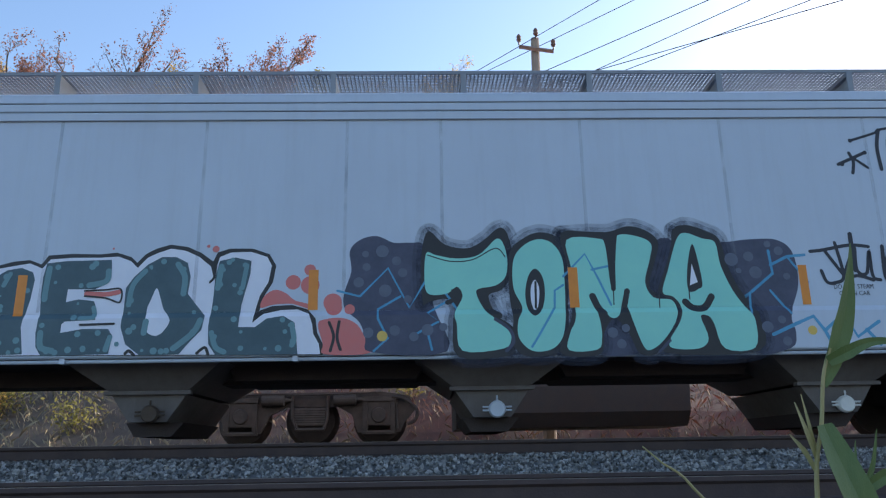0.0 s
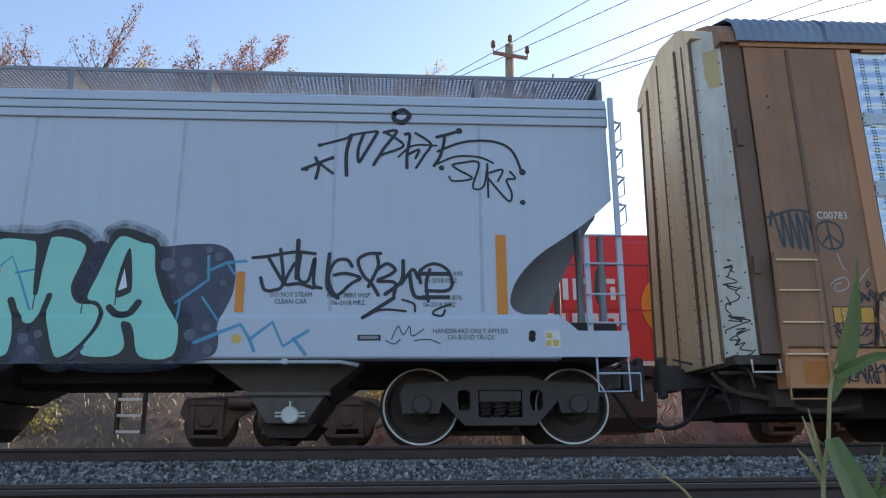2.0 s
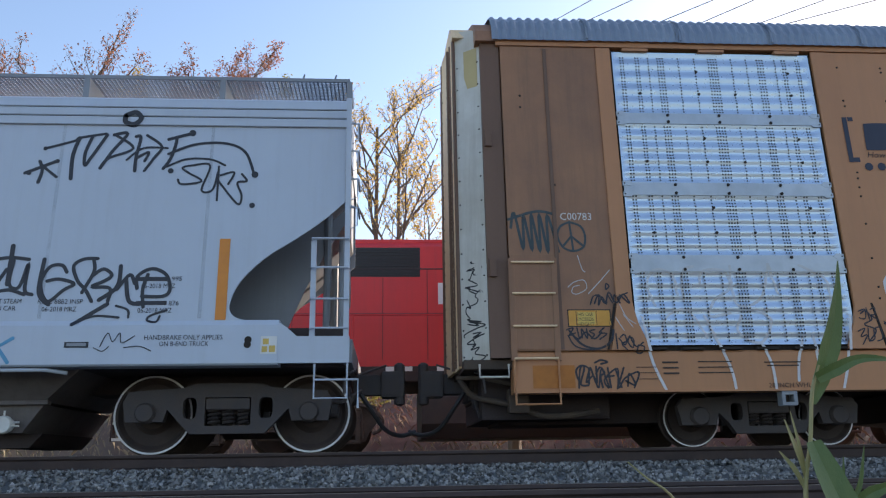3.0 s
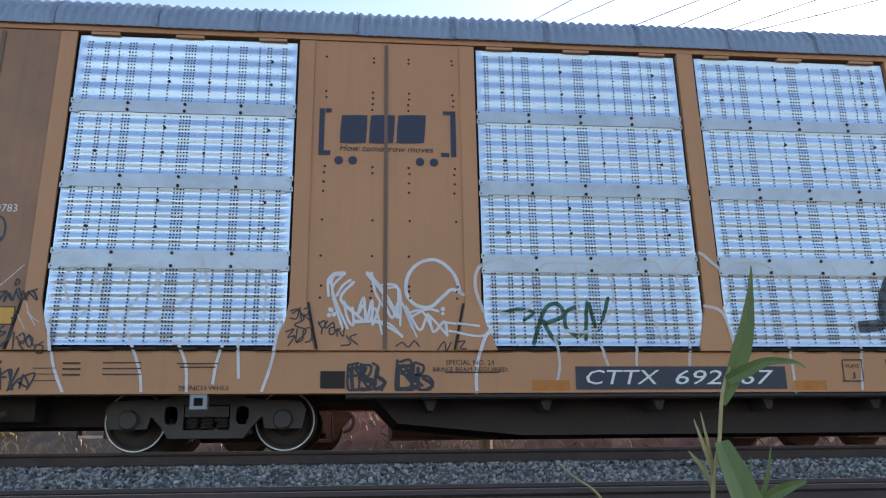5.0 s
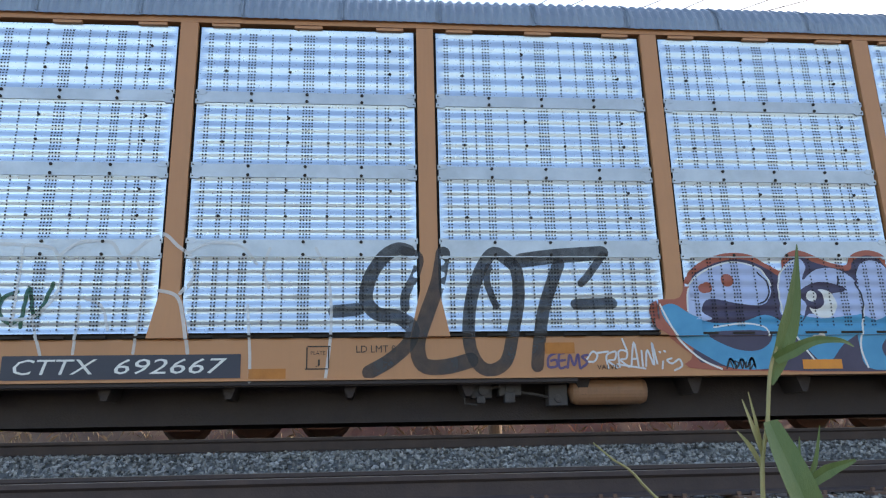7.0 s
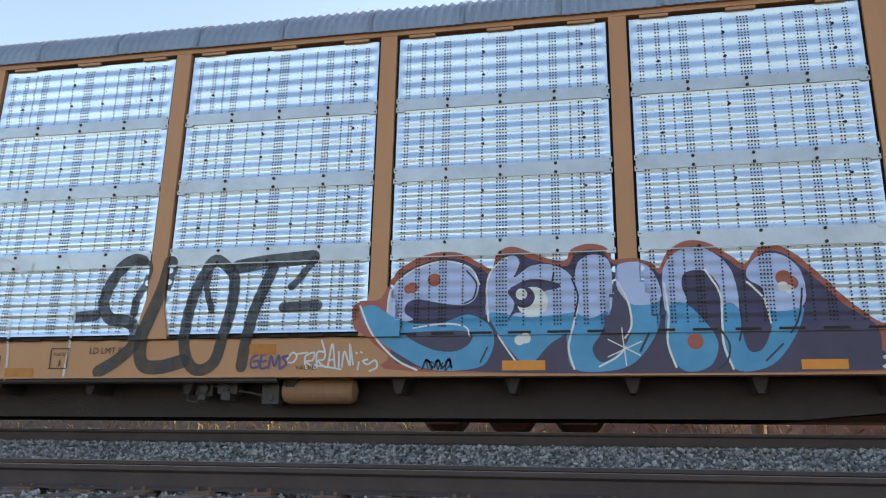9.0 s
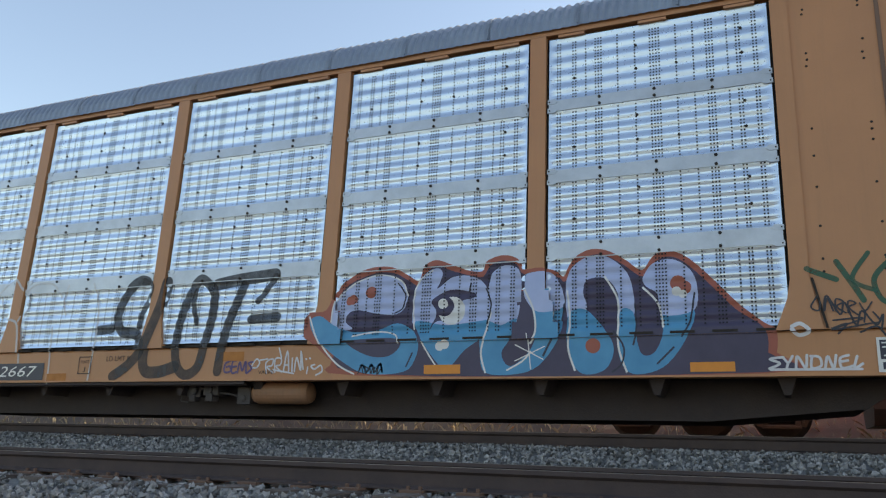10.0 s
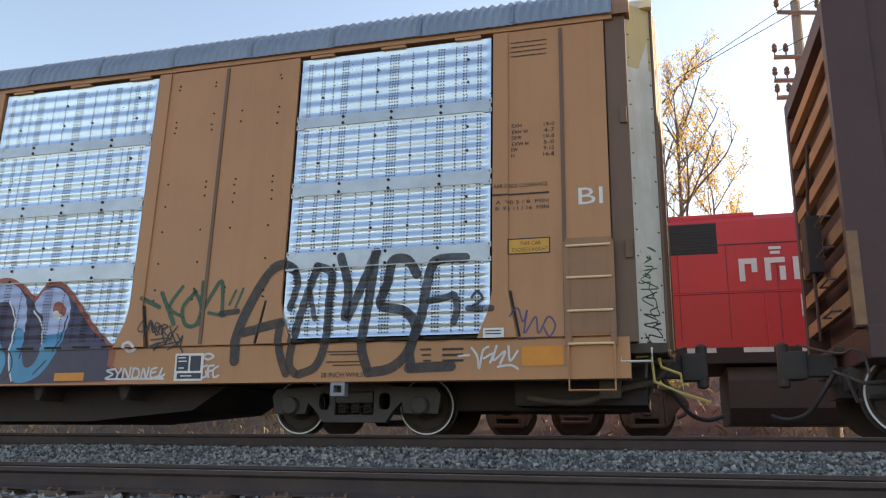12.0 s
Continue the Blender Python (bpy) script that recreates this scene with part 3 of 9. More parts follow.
def carrier_roof(car):
    """Corrugated galvanised roof sheets, bent down over the eave."""
    n = 22
    w = (A1 - A0 - 0.3) / n
    ys = [(9.24, 5.07), (9.27, 5.23), (9.36, 5.39), (9.55, 5.54), (9.95, 5.68), (10.74, 5.80)]
    ys += [(2 * MID_Y - y, z) for y, z in ys[-2::-1]]
    bm = bmesh.new()
    per = 10
    nx = per * 4
    grid = []
    for i in range(nx + 1):
        x = w * i / nx
        ph = (i % 4)
        d = (0.0, 0.022, 0.022, 0.0)[ph]
        grid.append([bm.verts.new((x, y - d * (0.8 if 0 < j < 4 else 0.5 if j == 0 else 0) + (d * 0.8 if j > len(ys) - 5 else 0), z + d * min(1, j, len(ys) - 1 - j))) for j, (y, z) in enumerate(ys)])
    for a, b in zip(grid, grid[1:]):
        for j in range(len(ys) - 1):
            bm.faces.new((a[j], b[j], b[j + 1], a[j + 1]))
    bmesh.ops.recalc_face_normals(bm, faces=bm.faces)
    me = bpy.data.meshes.new("roof_sheet")
    bm.to_mesh(me)
    bm.free()
    me.materials.append(GALV_ROOF)
    for k in range(n):
        o = new("roof_sheet", me)
        o.parent = car
        o.location = Vector((A0 + 0.15 + k * w, 0, 0.006 * (k % 2))) - ORIGIN[car]
    # ribs between the sheets
    bm = bmesh.new()
    for k in range(1, n):
        x = A0 + 0.15 + k * w
        tube(bm, [(x, y - (0.025 if y < MID_Y else -0.025), z + 0.02) for y, z in ys], 0.010, 5)
    split_parts("roof_seam", bm, GALV_ROOF, car, "raised seams between the roof sheets")


def end_point(xe, s, u, z, out=0.0):
    """A point of the rounded car end: u runs from 0 at the near corner to 6 at the far one; out lifts it off the sheet."""
    plan = ((0.0, 9.22), (0.30, 9.50), (0.335, 10.02), (0.37, MID_Y), (0.335, 2 * MID_Y - 10.02), (0.30, 2 * MID_Y - 9.50), (0.0, 2 * MID_Y - 9.22))
    k = min(int(u), 5)
    a, b = plan[k], plan[k + 1]
    x, y = a[0] + (b[0] - a[0]) * (u - k), a[1] + (b[1] - a[1]) * (u - k)
    nx, ny = b[1] - a[1], -(b[0] - a[0])
    n = math.hypot(nx, ny)
    draw_in = 1 - 0.0308 * (z - 0.95)
    return Vector((xe + s * (x + out * nx / n), MID_Y + (y - MID_Y) * draw_in + out * ny / n, z))


def end_sheet(xe, s, u0, u1, z0, z1, out, thick, arch=0.0):
    """A plate on the rounded end between two places and two heights."""
    bm = bmesh.new()
    rise = lambda u: arch * (1 - abs(u - 3) / 3)
    quad = [(u0, z0), (u1, z0), (u1, z1 + rise(u1)), (u0, z1 + rise(u0))]
    a = [bm.verts.new(end_point(xe, s, u + 1e-5 * (1 if u == u0 else -1), z, out)) for u, z in quad]
    b = [bm.verts.new(end_point(xe, s, u + 1e-5 * (1 if u == u0 else -1), z, out - thick)) for u, z in quad]
    bm.faces.new(a)
    bm.faces.new(b[::-1])
    for i in range(4):
        j = (i + 1) % 4
        bm.faces.new((a[i], b[i], b[j], a[j]))
    bmesh.ops.recalc_face_normals(bm, faces=bm.faces)
    return bm


def end_tags(car, xe, s, ink, seed, z0, z1):
    """A column of scrawled marker strokes down the cream end leaf."""
    rng = random.Random(seed)
    z = z1
    while z > z0:
        h = rng.uniform(0.16, 0.26)
        pts = [(rng.uniform(0.12, 0.85), z - h * k / 6 + rng.uniform(-0.04, 0.04)) for k in range(8)]
        path = [end_point(xe, s, u, zz, 0.004) for u, zz in smooth_path(pts, 5)]
        bm = bmesh.new()
        rows = []
        for i, p in enumerate(path):
            d = (path[min(i + 1, len(path) - 1)] - path[max(i - 1, 0)]).normalized()
            w = d.cross(Vector((s * 0.72, -0.69, 0))).normalized() * 0.008
            rows.append((bm.verts.new(p + w), bm.verts.new(p - w)))
        for a, b in zip(rows, rows[1:]):
            bm.faces.new((a[0], a[1], b[1], b[0]))
        part("graffiti_tag", bm, ink, car, "scrawled marker tag on the end door")
        z -= h * 0.8


def rung_ladder(bm, x0, x1, y, zs, r=0.013):
    for z in zs:
        tube(bm, [(x0, y + 0.06, z), (x0, y, z), (x1, y, z), (x1, y + 0.06, z)], r, 6)


def build_carrier():
    car = thing("auto_carrier", (23.92, MID_Y, 0), "tan railway auto carrier with galvanised side screens and graffiti", "railway car", "cars of the moving train")
    ya, yb = SILL_Y, 2 * MID_Y - SILL_Y
    # inner body that closes the car
    bm = bmesh.new()
    section(bm, [(9.34, 1.0), (9.46, 5.1), (9.9, 5.5), (MID_Y, 5.6), (2 * MID_Y - 9.9, 5.5), (2 * MID_Y - 9.46, 5.1), (2 * MID_Y - 9.34, 1.0)], A0 + 0.12, A1 - 0.12)
    part("body", bm, TAN_DIRTY, car)
    # side sill: a channel with a lip above and below, stretched between the trucks
    for s in (1, -1):
        f = (lambda y: y) if s > 0 else (lambda y: 2 * MID_Y - y)
        bm = bmesh.new()
        section(bm, [(f(SILL_Y), 0.62), (f(SILL_Y), 1.05), (f(SILL_Y + 0.02), 1.07), (f(9.34), 1.07), (f(9.34), 0.60), (f(SILL_Y - 0.025), 0.60), (f(SILL_Y - 0.025), 0.62)], A0 + 0.25, A1 - 0.1)
        part("side_sill", bm, TAN, car)
        # top chord under the roof
        bm = bmesh.new()
        y = side_y(5.05)
        section(bm, [(f(y - 0.02), 5.01), (f(y - 0.02), 5.10), (f(y + 0.14), 5.12), (f(y + 0.14), 5.0)], A0 + 0.2, A1 - 0.15)
        part("top_chord", bm, TAN, car)
    # plain panels between screens, and the posts with flared feet
    for x0, x1, seams in ((A0 + 0.24, SCREENS[0][0], (11.27,)), (SCREENS[0][1], SCREENS[1][0], (15.88,)), (SCREENS[5][1], SCREENS[6][0], (32.34,)), (SCREENS[6][1], A1 - 0.24, (36.955,))):
        bm = bmesh.new()
        prism(bm, [(x0 + 0.015, 1.075), (x1 - 0.015, 1.075), (x1 - 0.015, 5.0), (x0 + 0.015, 5.0)], 9.15 - LEAN * 2.1, 9.18 - LEAN * 2.1, LEAN)
        pn = part("plain_panel", bm, TAN_DIRTY if x0 < 11 else TAN, car, "plain tan side panel with rows of rivets")
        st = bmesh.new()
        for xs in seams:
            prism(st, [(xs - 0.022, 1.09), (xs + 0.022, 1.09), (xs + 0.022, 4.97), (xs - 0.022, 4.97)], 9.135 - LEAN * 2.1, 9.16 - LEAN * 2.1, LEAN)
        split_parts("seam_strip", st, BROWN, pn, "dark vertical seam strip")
        edge = bmesh.new()
        for xs, d in ((x0, 1), (x1, -1)):
            if A0 + 1 < xs < A1 - 1:
                xa, xb = sorted((xs + d * 0.012, xs + d * 0.20))
                prism(edge, [(xa, 1.6), (xb, 1.6), (xb, 4.99), (xa, 4.99)], 9.128 - LEAN * 2.1, 9.16 - LEAN * 2.1, LEAN)
                prism(edge, [(xs - d * 0.16, 1.075), (xs + d * 0.30, 1.075), (xs + d * 0.20, 1.62), (xs + d * 0.012, 1.62), (xs - d * 0.03, 1.40)], 9.122 - LEAN * 2.1, 9.16 - LEAN * 2.1, LEAN)
        split_parts("edge_post", edge, TAN, pn)
        cut = bmesh.new()
        for xs, d in ((x0, 1), (x1, -1)):
            if A0 + 1 < xs < A1 - 1:
                prism(cut, [(xs + d * 0.21, 1.62), (xs + d * 0.235, 1.62), (xs + d * 0.345, 1.085), (xs + d * 0.32, 1.085)], 9.130 - LEAN * 2.1, 9.15 - LEAN * 2.1, LEAN)
        split_parts("brace_gap", cut, SEAM, pn, "dark slanting joint")
        rv = bmesh.new()
        rng = random.Random(int(x0 * 10))
        span = x1 - x0
        for fx in (0.16, 0.42, 0.62, 0.87):
            for z in (4.78, 4.72, 4.30, 4.22, 4.14, 4.06, 3.30, 3.22, 3.10, 2.98, 2.62, 2.18, 1.82, 1.76, 1.68):
                if rng.random() < (0.8 if span > 2 else 0.06):
                    x = x0 + fx * span + rng.uniform(-0.01, 0.01)
                    lathe(rv, [(side_y(z) - 0.010, 0.0), (side_y(z) - 0.008, 0.012), (side_y(z), 0.016)], (x, 0, z), "y", 6)
        tagged(part("rivet", rv, SEAM, pn), kind="stuff")
    for i in range(1, 5):
        xa, xb = SCREENS[i][1] + 0.015, SCREENS[i + 1][0] - 0.015
        bm = bmesh.new()
        prism(bm, [(xa - 0.12, 1.075), (xb + 0.12, 1.075), (xb, 1.62), (xb, 5.0), (xa, 5.0), (xa, 1.62)], 9.122 - LEAN * 2.1, 9.2 - LEAN * 2.1, LEAN)
        part("post", bm, TAN, car, "tan upright post with a flared foot")
    for x0, x1 in SCREENS:
        carrier_screen(car, x0, x1)
        hg = bmesh.new()
        for fx in (0.12, 0.5, 0.88):
            x = x0 + fx * (x1 - x0)
            box(hg, x - 0.17, x + 0.17, side_y(5) - 0.035, side_y(5) + 0.02, 4.955, 4.99, 0.004)
        split_parts("hanger", hg, TAN, car, "small tan hanger plate above a screen")
        sl = bmesh.new()
        for k in range(6):
            x = x0 + (k + 0.5) / 6 * (x1 - x0)
            box(sl, x - 0.13, x + 0.13, side_y(1.09) - 0.018, SILL_Y + 0.02, 1.078, 1.104)
        split_parts("slot", sl, SEAM, car, "dark slots over the sill")
    carrier_roof(car)
    # ends: folded doors in cream, corner posts, steps
    for s, xe in ((-1, A0), (1, A1)):
        xi = xe - s * 0.24
        lo, hi = min(xe, xi), max(xe, xi)
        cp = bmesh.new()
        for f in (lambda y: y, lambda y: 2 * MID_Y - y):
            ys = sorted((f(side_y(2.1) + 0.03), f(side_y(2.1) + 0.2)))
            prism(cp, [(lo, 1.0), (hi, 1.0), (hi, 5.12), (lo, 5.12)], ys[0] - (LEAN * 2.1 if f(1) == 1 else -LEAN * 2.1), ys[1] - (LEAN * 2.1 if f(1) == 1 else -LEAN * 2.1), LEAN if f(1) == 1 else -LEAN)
        # the brown holds the shade of the recess
        split_parts("corner_post", cp, BROWN, car, "recessed corner post with its shade painted brown")
        # folding end doors: cream leaves at the corners, faded tan leaves across the end, drawn in towards the roof
        for k, (u0, u1) in enumerate(((0, 0.98), (1.02, 1.48), (1.52, 2.0), (2.04, 2.98), (3.02, 3.96), (4.0, 4.48), (4.52, 4.98), (5.02, 6))):
            cream = k in (0, 7)
            door = part("end_door_leaf", end_sheet(xe, s, u0, u1, 0.93, 5.30 if cream else 5.20, 0.0 if cream else 0.02 * (k % 2), 0.05, 0.30), CREAM if cream else END_TAN, car, "cream end door leaf with rivets" if cream else "weathered tan end door leaf")
            rv = bmesh.new()
            for j in range(26 if k < 5 else 0):
                z = 1.05 + j * 0.158
                for u in (u0 + 0.09 * (u1 - u0), u1 - 0.09 * (u1 - u0)):
                    if cream and j % 2:
                        continue
                    p = end_point(xe, s, u, z, 0.0 if cream else 0.02 * (k % 2))
                    if cream:
                        lathe(rv, [(-0.009, 0.008), (0.004, 0.014)], p, "y", 6)
                    else:
                        lathe(rv, [(s * 0.010, 0.008), (-s * 0.004, 0.015)], p, "x", 6)
            if rv.verts:
                tagged(part("rivet", rv, SEAM if cream else BROWN, door), kind="stuff")
            else:
                rv.free()
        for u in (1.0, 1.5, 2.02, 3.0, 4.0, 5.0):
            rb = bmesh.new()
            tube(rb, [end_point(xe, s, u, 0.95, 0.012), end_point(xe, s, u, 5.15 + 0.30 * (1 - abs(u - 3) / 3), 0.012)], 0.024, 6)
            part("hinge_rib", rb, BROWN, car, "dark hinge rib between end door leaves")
        # sunlight on the leaf's top, painted as a thin yellow plate
        part("repainted_patch", end_sheet(xe, s, *((0.03, 0.95, 4.40, 5.27) if s > 0 else (0.10, 0.62, 4.50, 5.05)), 0.003, 0.004), YELLOWISH, car, "low sun painted yellow on the top of the end door")
        hook = bmesh.new()
        for z in (3.72, 2.06):
            box(hook, min(xe - s * 0.02, xe - s * 0.10), max(xe - s * 0.02, xe - s * 0.10), side_y(z) - 0.01, side_y(z) + 0.10, z - 0.11, z + 0.11, 0.006)
        split_parts("door_keeper", hook, BROWN, car, "brown hinge keeper on the corner post")
        roofcap = bmesh.new()
        section(roofcap, [(9.26, 5.06), (9.30, 5.22), (9.40, 5.36), (9.6, 5.48), (9.98, 5.64), (MID_Y, 5.76), (2 * MID_Y - 9.98, 5.64), (2 * MID_Y - 9.6, 5.48), (2 * MID_Y - 9.40, 5.36), (2 * MID_Y - 9.26, 5.06)], min(xe - s * 0.27, xe + s * 0.06), max(xe - s * 0.27, xe + s * 0.06))
        part("roof_end_cap", roofcap, TAN_DIRTY, car)
        lip = bmesh.new()
        section(lip, [(9.56, 5.26), (9.64, 5.42), (9.98, 5.61), (MID_Y, 5.73), (2 * MID_Y - 9.98, 5.61), (2 * MID_Y - 9.60, 5.44), (2 * MID_Y - 9.52, 5.26)], min(xe, xe + s * 0.33), max(xe, xe + s * 0.33))
        part("roof_lip", lip, END_TAN, car)
        # ladder, handholds and stirrup step
        lad = bmesh.new()
        lx0, lx1 = sorted((xe - s * 0.265, xe - s * 0.765))
        rung_ladder(lad, lx0, lx1, side_y(1.8) - 0.06, (0.985, 1.355, 1.735, 2.105), 0.014)
        split_parts("ladder_rung", lad, END_TAN, car, "tan steel ladder rungs")
        stile = bmesh.new()
        for x in (lx0, lx1):
            box(stile, x - 0.035, x + 0.035, 9.085, 9.13, 0.96, 2.16, 0.006)
        split_parts("ladder_stile", stile, TAN_DIRTY, car, "weathered tan ladder stile")
        part("ladder_backing", boxes((lx0 - 0.01, lx1 + 0.01, side_y(1.6) - 0.034, side_y(1.6) + 0.02, 1.09, 2.2), bevel=0.004), TAN_DIRTY, car, "weathered brown plate behind the ladder")
        feet = bmesh.new()
        for x in (lx0 + 0.05, lx1 - 0.05):
            for z in (1.15, 1.82):
                lathe(feet, [(9.095, 0.012), (9.10, 0.026), (9.14, 0.03)], (x, 0, z), "y", 8)
        tagged(part("bolt", feet, BROWN, car, "rusty ladder bolts"), kind="stuff")
        stp = bmesh.new()
        tube(stp, [(lx0, SILL_Y - 0.03, 0.98), (lx0, SILL_Y - 0.05, 0.475), (lx1, SILL_Y - 0.05, 0.475), (lx1, SILL_Y - 0.03, 0.98)], 0.016, 6)
        tube(stp, [(lx0, SILL_Y - 0.03, 0.98), (lx1, SILL_Y - 0.03, 0.98)], 0.012, 6)
        part("stirrup_step", stp, TAN, car, "bent steel stirrup step")
        st2 = bmesh.new()
        tube(st2, [(xe - s * 0.20, SILL_Y + 0.02, 0.93), (xe - s * 0.20, SILL_Y, 0.785), (xe + s * 0.13, SILL_Y, 0.785), (xe + s * 0.13, SILL_Y + 0.02, 0.93)], 0.014, 6)
        part("grab_iron", st2, CREAM, car)
        fl = bmesh.new()
        box(fl, min(xe - s * 0.3, xe + s * 0.3), max(xe - s * 0.3, xe + s * 0.3), 9.2, 2 * MID_Y - 9.2, 0.88, 0.99, 0.01)
        box(fl, min(xe - s * 0.9, xe + s * 0.1), max(xe - s * 0.9, xe + s * 0.1), 10.1, 11.4, 0.6, 0.95, 0.02)
        part("end_platform", fl, RUST, car)
        coupler(car, xe + s * 0.1, s, IRON)
        dg = bmesh.new()
        box(dg, min(xe - s * 1.5, xe + s * 0.05), max(xe - s * 1.5, xe + s * 0.05), 9.75, 11.75, 0.34, 0.9, 0.03)
        box(dg, min(xe - s * 2.4, xe - s * 0.2), max(xe - s * 2.4, xe - s * 0.2), 10.2, 11.3, 0.3, 0.7, 0.03)
        part("draft_sill", dg, UNDER, car, "grimy draft sill behind the coupler")
        rig = bmesh.new()
        tube(rig, smooth_path([(xe - s * 1.3, 9.5, 0.42), (xe - s * 0.7, 9.48, 0.36), (xe - s * 0.2, 9.55, 0.52), (xe + s * 0.15, 9.7, 0.62), (xe + s * 0.3, 9.9, 0.85)], 5), 0.035, 8)
        tube(rig, [(xe - s * 0.9, 9.45, 0.6), (xe + s * 0.1, 9.5, 0.82), (xe + s * 0.35, 9.6, 0.82)], 0.025, 6)
        box(rig, xe - s * 0.35 - 0.12, xe - s * 0.35 + 0.12, 9.4, 9.62, 0.4, 0.68, 0.03)
        part("brake_rigging", rig, RUST, car, "rusty pipes and levers by the coupler")
    lv = bmesh.new()
    tube(lv, [(A1 - 0.05, 9.42, 0.86), (A1 + 0.12, 9.38, 0.86), (A1 + 0.14, 9.36, 0.58), (A1 + 0.45, 9.36, 0.44), (A1 + 0.42, 9.36, 0.66), (A1 + 0.22, 9.36, 0.74), (A1 + 0.20, 9.36, 0.84)], 0.018, 6)
    tube(lv, [(A1 + 0.40, 9.36, 0.46), (A1 + 0.72, 9.5, 0.36)], 0.018, 6)
    part("uncoupling_lever", lv, LEVER, car, "bent yellow uncoupling lever")
    end_tags(car, A0, -1, BLACK, 3, 1.0, 2.2)
    end_tags(car, A1, 1, BLACK, 6, 1.0, 1.6)
    end_tags(car, A1, 1, GREEN_MARKER, 9, 1.55, 2.15)
    # belly: deep fish-belly centre girder, cross bearers, brake gear and the air tank
    bm = bmesh.new()
    prism(bm, [(15.76, 0.62), (32.4, 0.62), (31.9, 0.30), (30.3, 0.155), (17.55, 0.155), (16.06, 0.30)], 9.75, 11.7)
    box(bm, A0 + 0.3, A1 - 0.3, 9.5, 12.0, 0.66, 1.02)
    part("belly_girder", bm, UNDER, car, "grimy deep centre girder")
    for k in range(12):
        x = 16.41 + k * 1.34
        bm = bmesh.new()
        prism(bm, [(x - 0.10, 0.62), (x + 0.10, 0.62), (x + 0.03, 0.42), (x - 0.03, 0.42)], 9.30, 9.76)
        part("cross_bearer", bm, UNDER, car)
    lip = boxes((15.45, 24.35, SILL_Y + 0.0, SILL_Y + 0.05, 0.555, 0.595), (15.45, 24.35, SILL_Y + 0.05, SILL_Y + 0.07, 0.54, 0.60), bevel=0.006)
    part("pipe_guard", lip, UNDER, car)
    tk = bmesh.new()
    lathe(tk, [(24.90 - 0.6, 0.02), (24.90 - 0.56, 0.13), (24.90 - 0.50, 0.155), (24.90 + 0.26, 0.155), (24.90 + 0.32, 0.13), (24.90 + 0.36, 0.02)], (0, 9.45, 0.46), "x", 24)
    part("air_tank", tk, TAN_DIRTY, car, "dusty tan brake air tank")
    vb = boxes((23.16, 23.40, 9.4, 9.6, 0.40, 0.56), (23.48, 23.74, 9.36, 9.62, 0.42, 0.57), (23.54, 23.66, 9.34, 9.5, 0.34, 0.46), (23.22, 23.32, 9.37, 9.5, 0.34, 0.42), bevel=0.02)
    lathe(vb, [(9.33, 0.02), (9.335, 0.05), (9.40, 0.055)], (23.60, 0, 0.50), "y", 12)
    lathe(vb, [(9.35, 0.02), (9.355, 0.06), (9.42, 0.065)], (23.30, 0, 0.49), "y", 12)
    tube(vb, [(23.06, 9.4, 0.60), (23.08, 9.38, 0.34), (23.22, 9.38, 0.32)], 0.012, 6)
    tube(vb, [(23.40, 9.42, 0.52), (23.50, 9.42, 0.52)], 0.02, 6)
    tube(vb, [(23.74, 9.42, 0.46), (23.9, 9.44, 0.44), (24.08, 9.44, 0.40)], 0.016, 6)
    box(vb, 24.06, 24.28, 9.38, 9.6, 0.30, 0.54, 0.012)
    lathe(vb, [(9.36, 0.02), (9.365, 0.045), (9.39, 0.05)], (24.17, 0, 0.38), "y", 12)
    part("brake_valve", vb, IRON, car, "brake valve and pipes under the sill")
    for xc in (13.87, 34.23):
        truck(car, xc, 0.352, 1.72, IRON, RIMWHITE, 9.66, 0.86)
        pad = bmesh.new()
        ring = lambda w, h: [(xc - w, 0.515 - h), (xc + w, 0.515 - h), (xc + w, 0.515 + h), (xc - w, 0.515 + h)]
        plate(pad, [ring(0.09, 0.08), ring(0.05, 0.042)], SILL_Y - 0.02, SILL_Y + 0.10)
        part("jacking_pad", pad, GREY_DARK, car, "grey hollow jacking pad")
    WALKERS.append((car, None, 0))
    return car


carrier = build_carrier()


# -- the grey covered hopper car --
H0, H1 = -9.6, 8.86


def hop_y(z):
    """The y of the hopper's side sheet at height z; below 1.42 m the sill stands a little proud."""
    if z < 1.37:
        return 9.012 - 0.022 * (1.37 - z) / 0.425
    if z < 1.43:
        return 9.012 + 0.033 * (z - 1.37) / 0.06
    return 9.061 + LEAN * (z - 1.81)


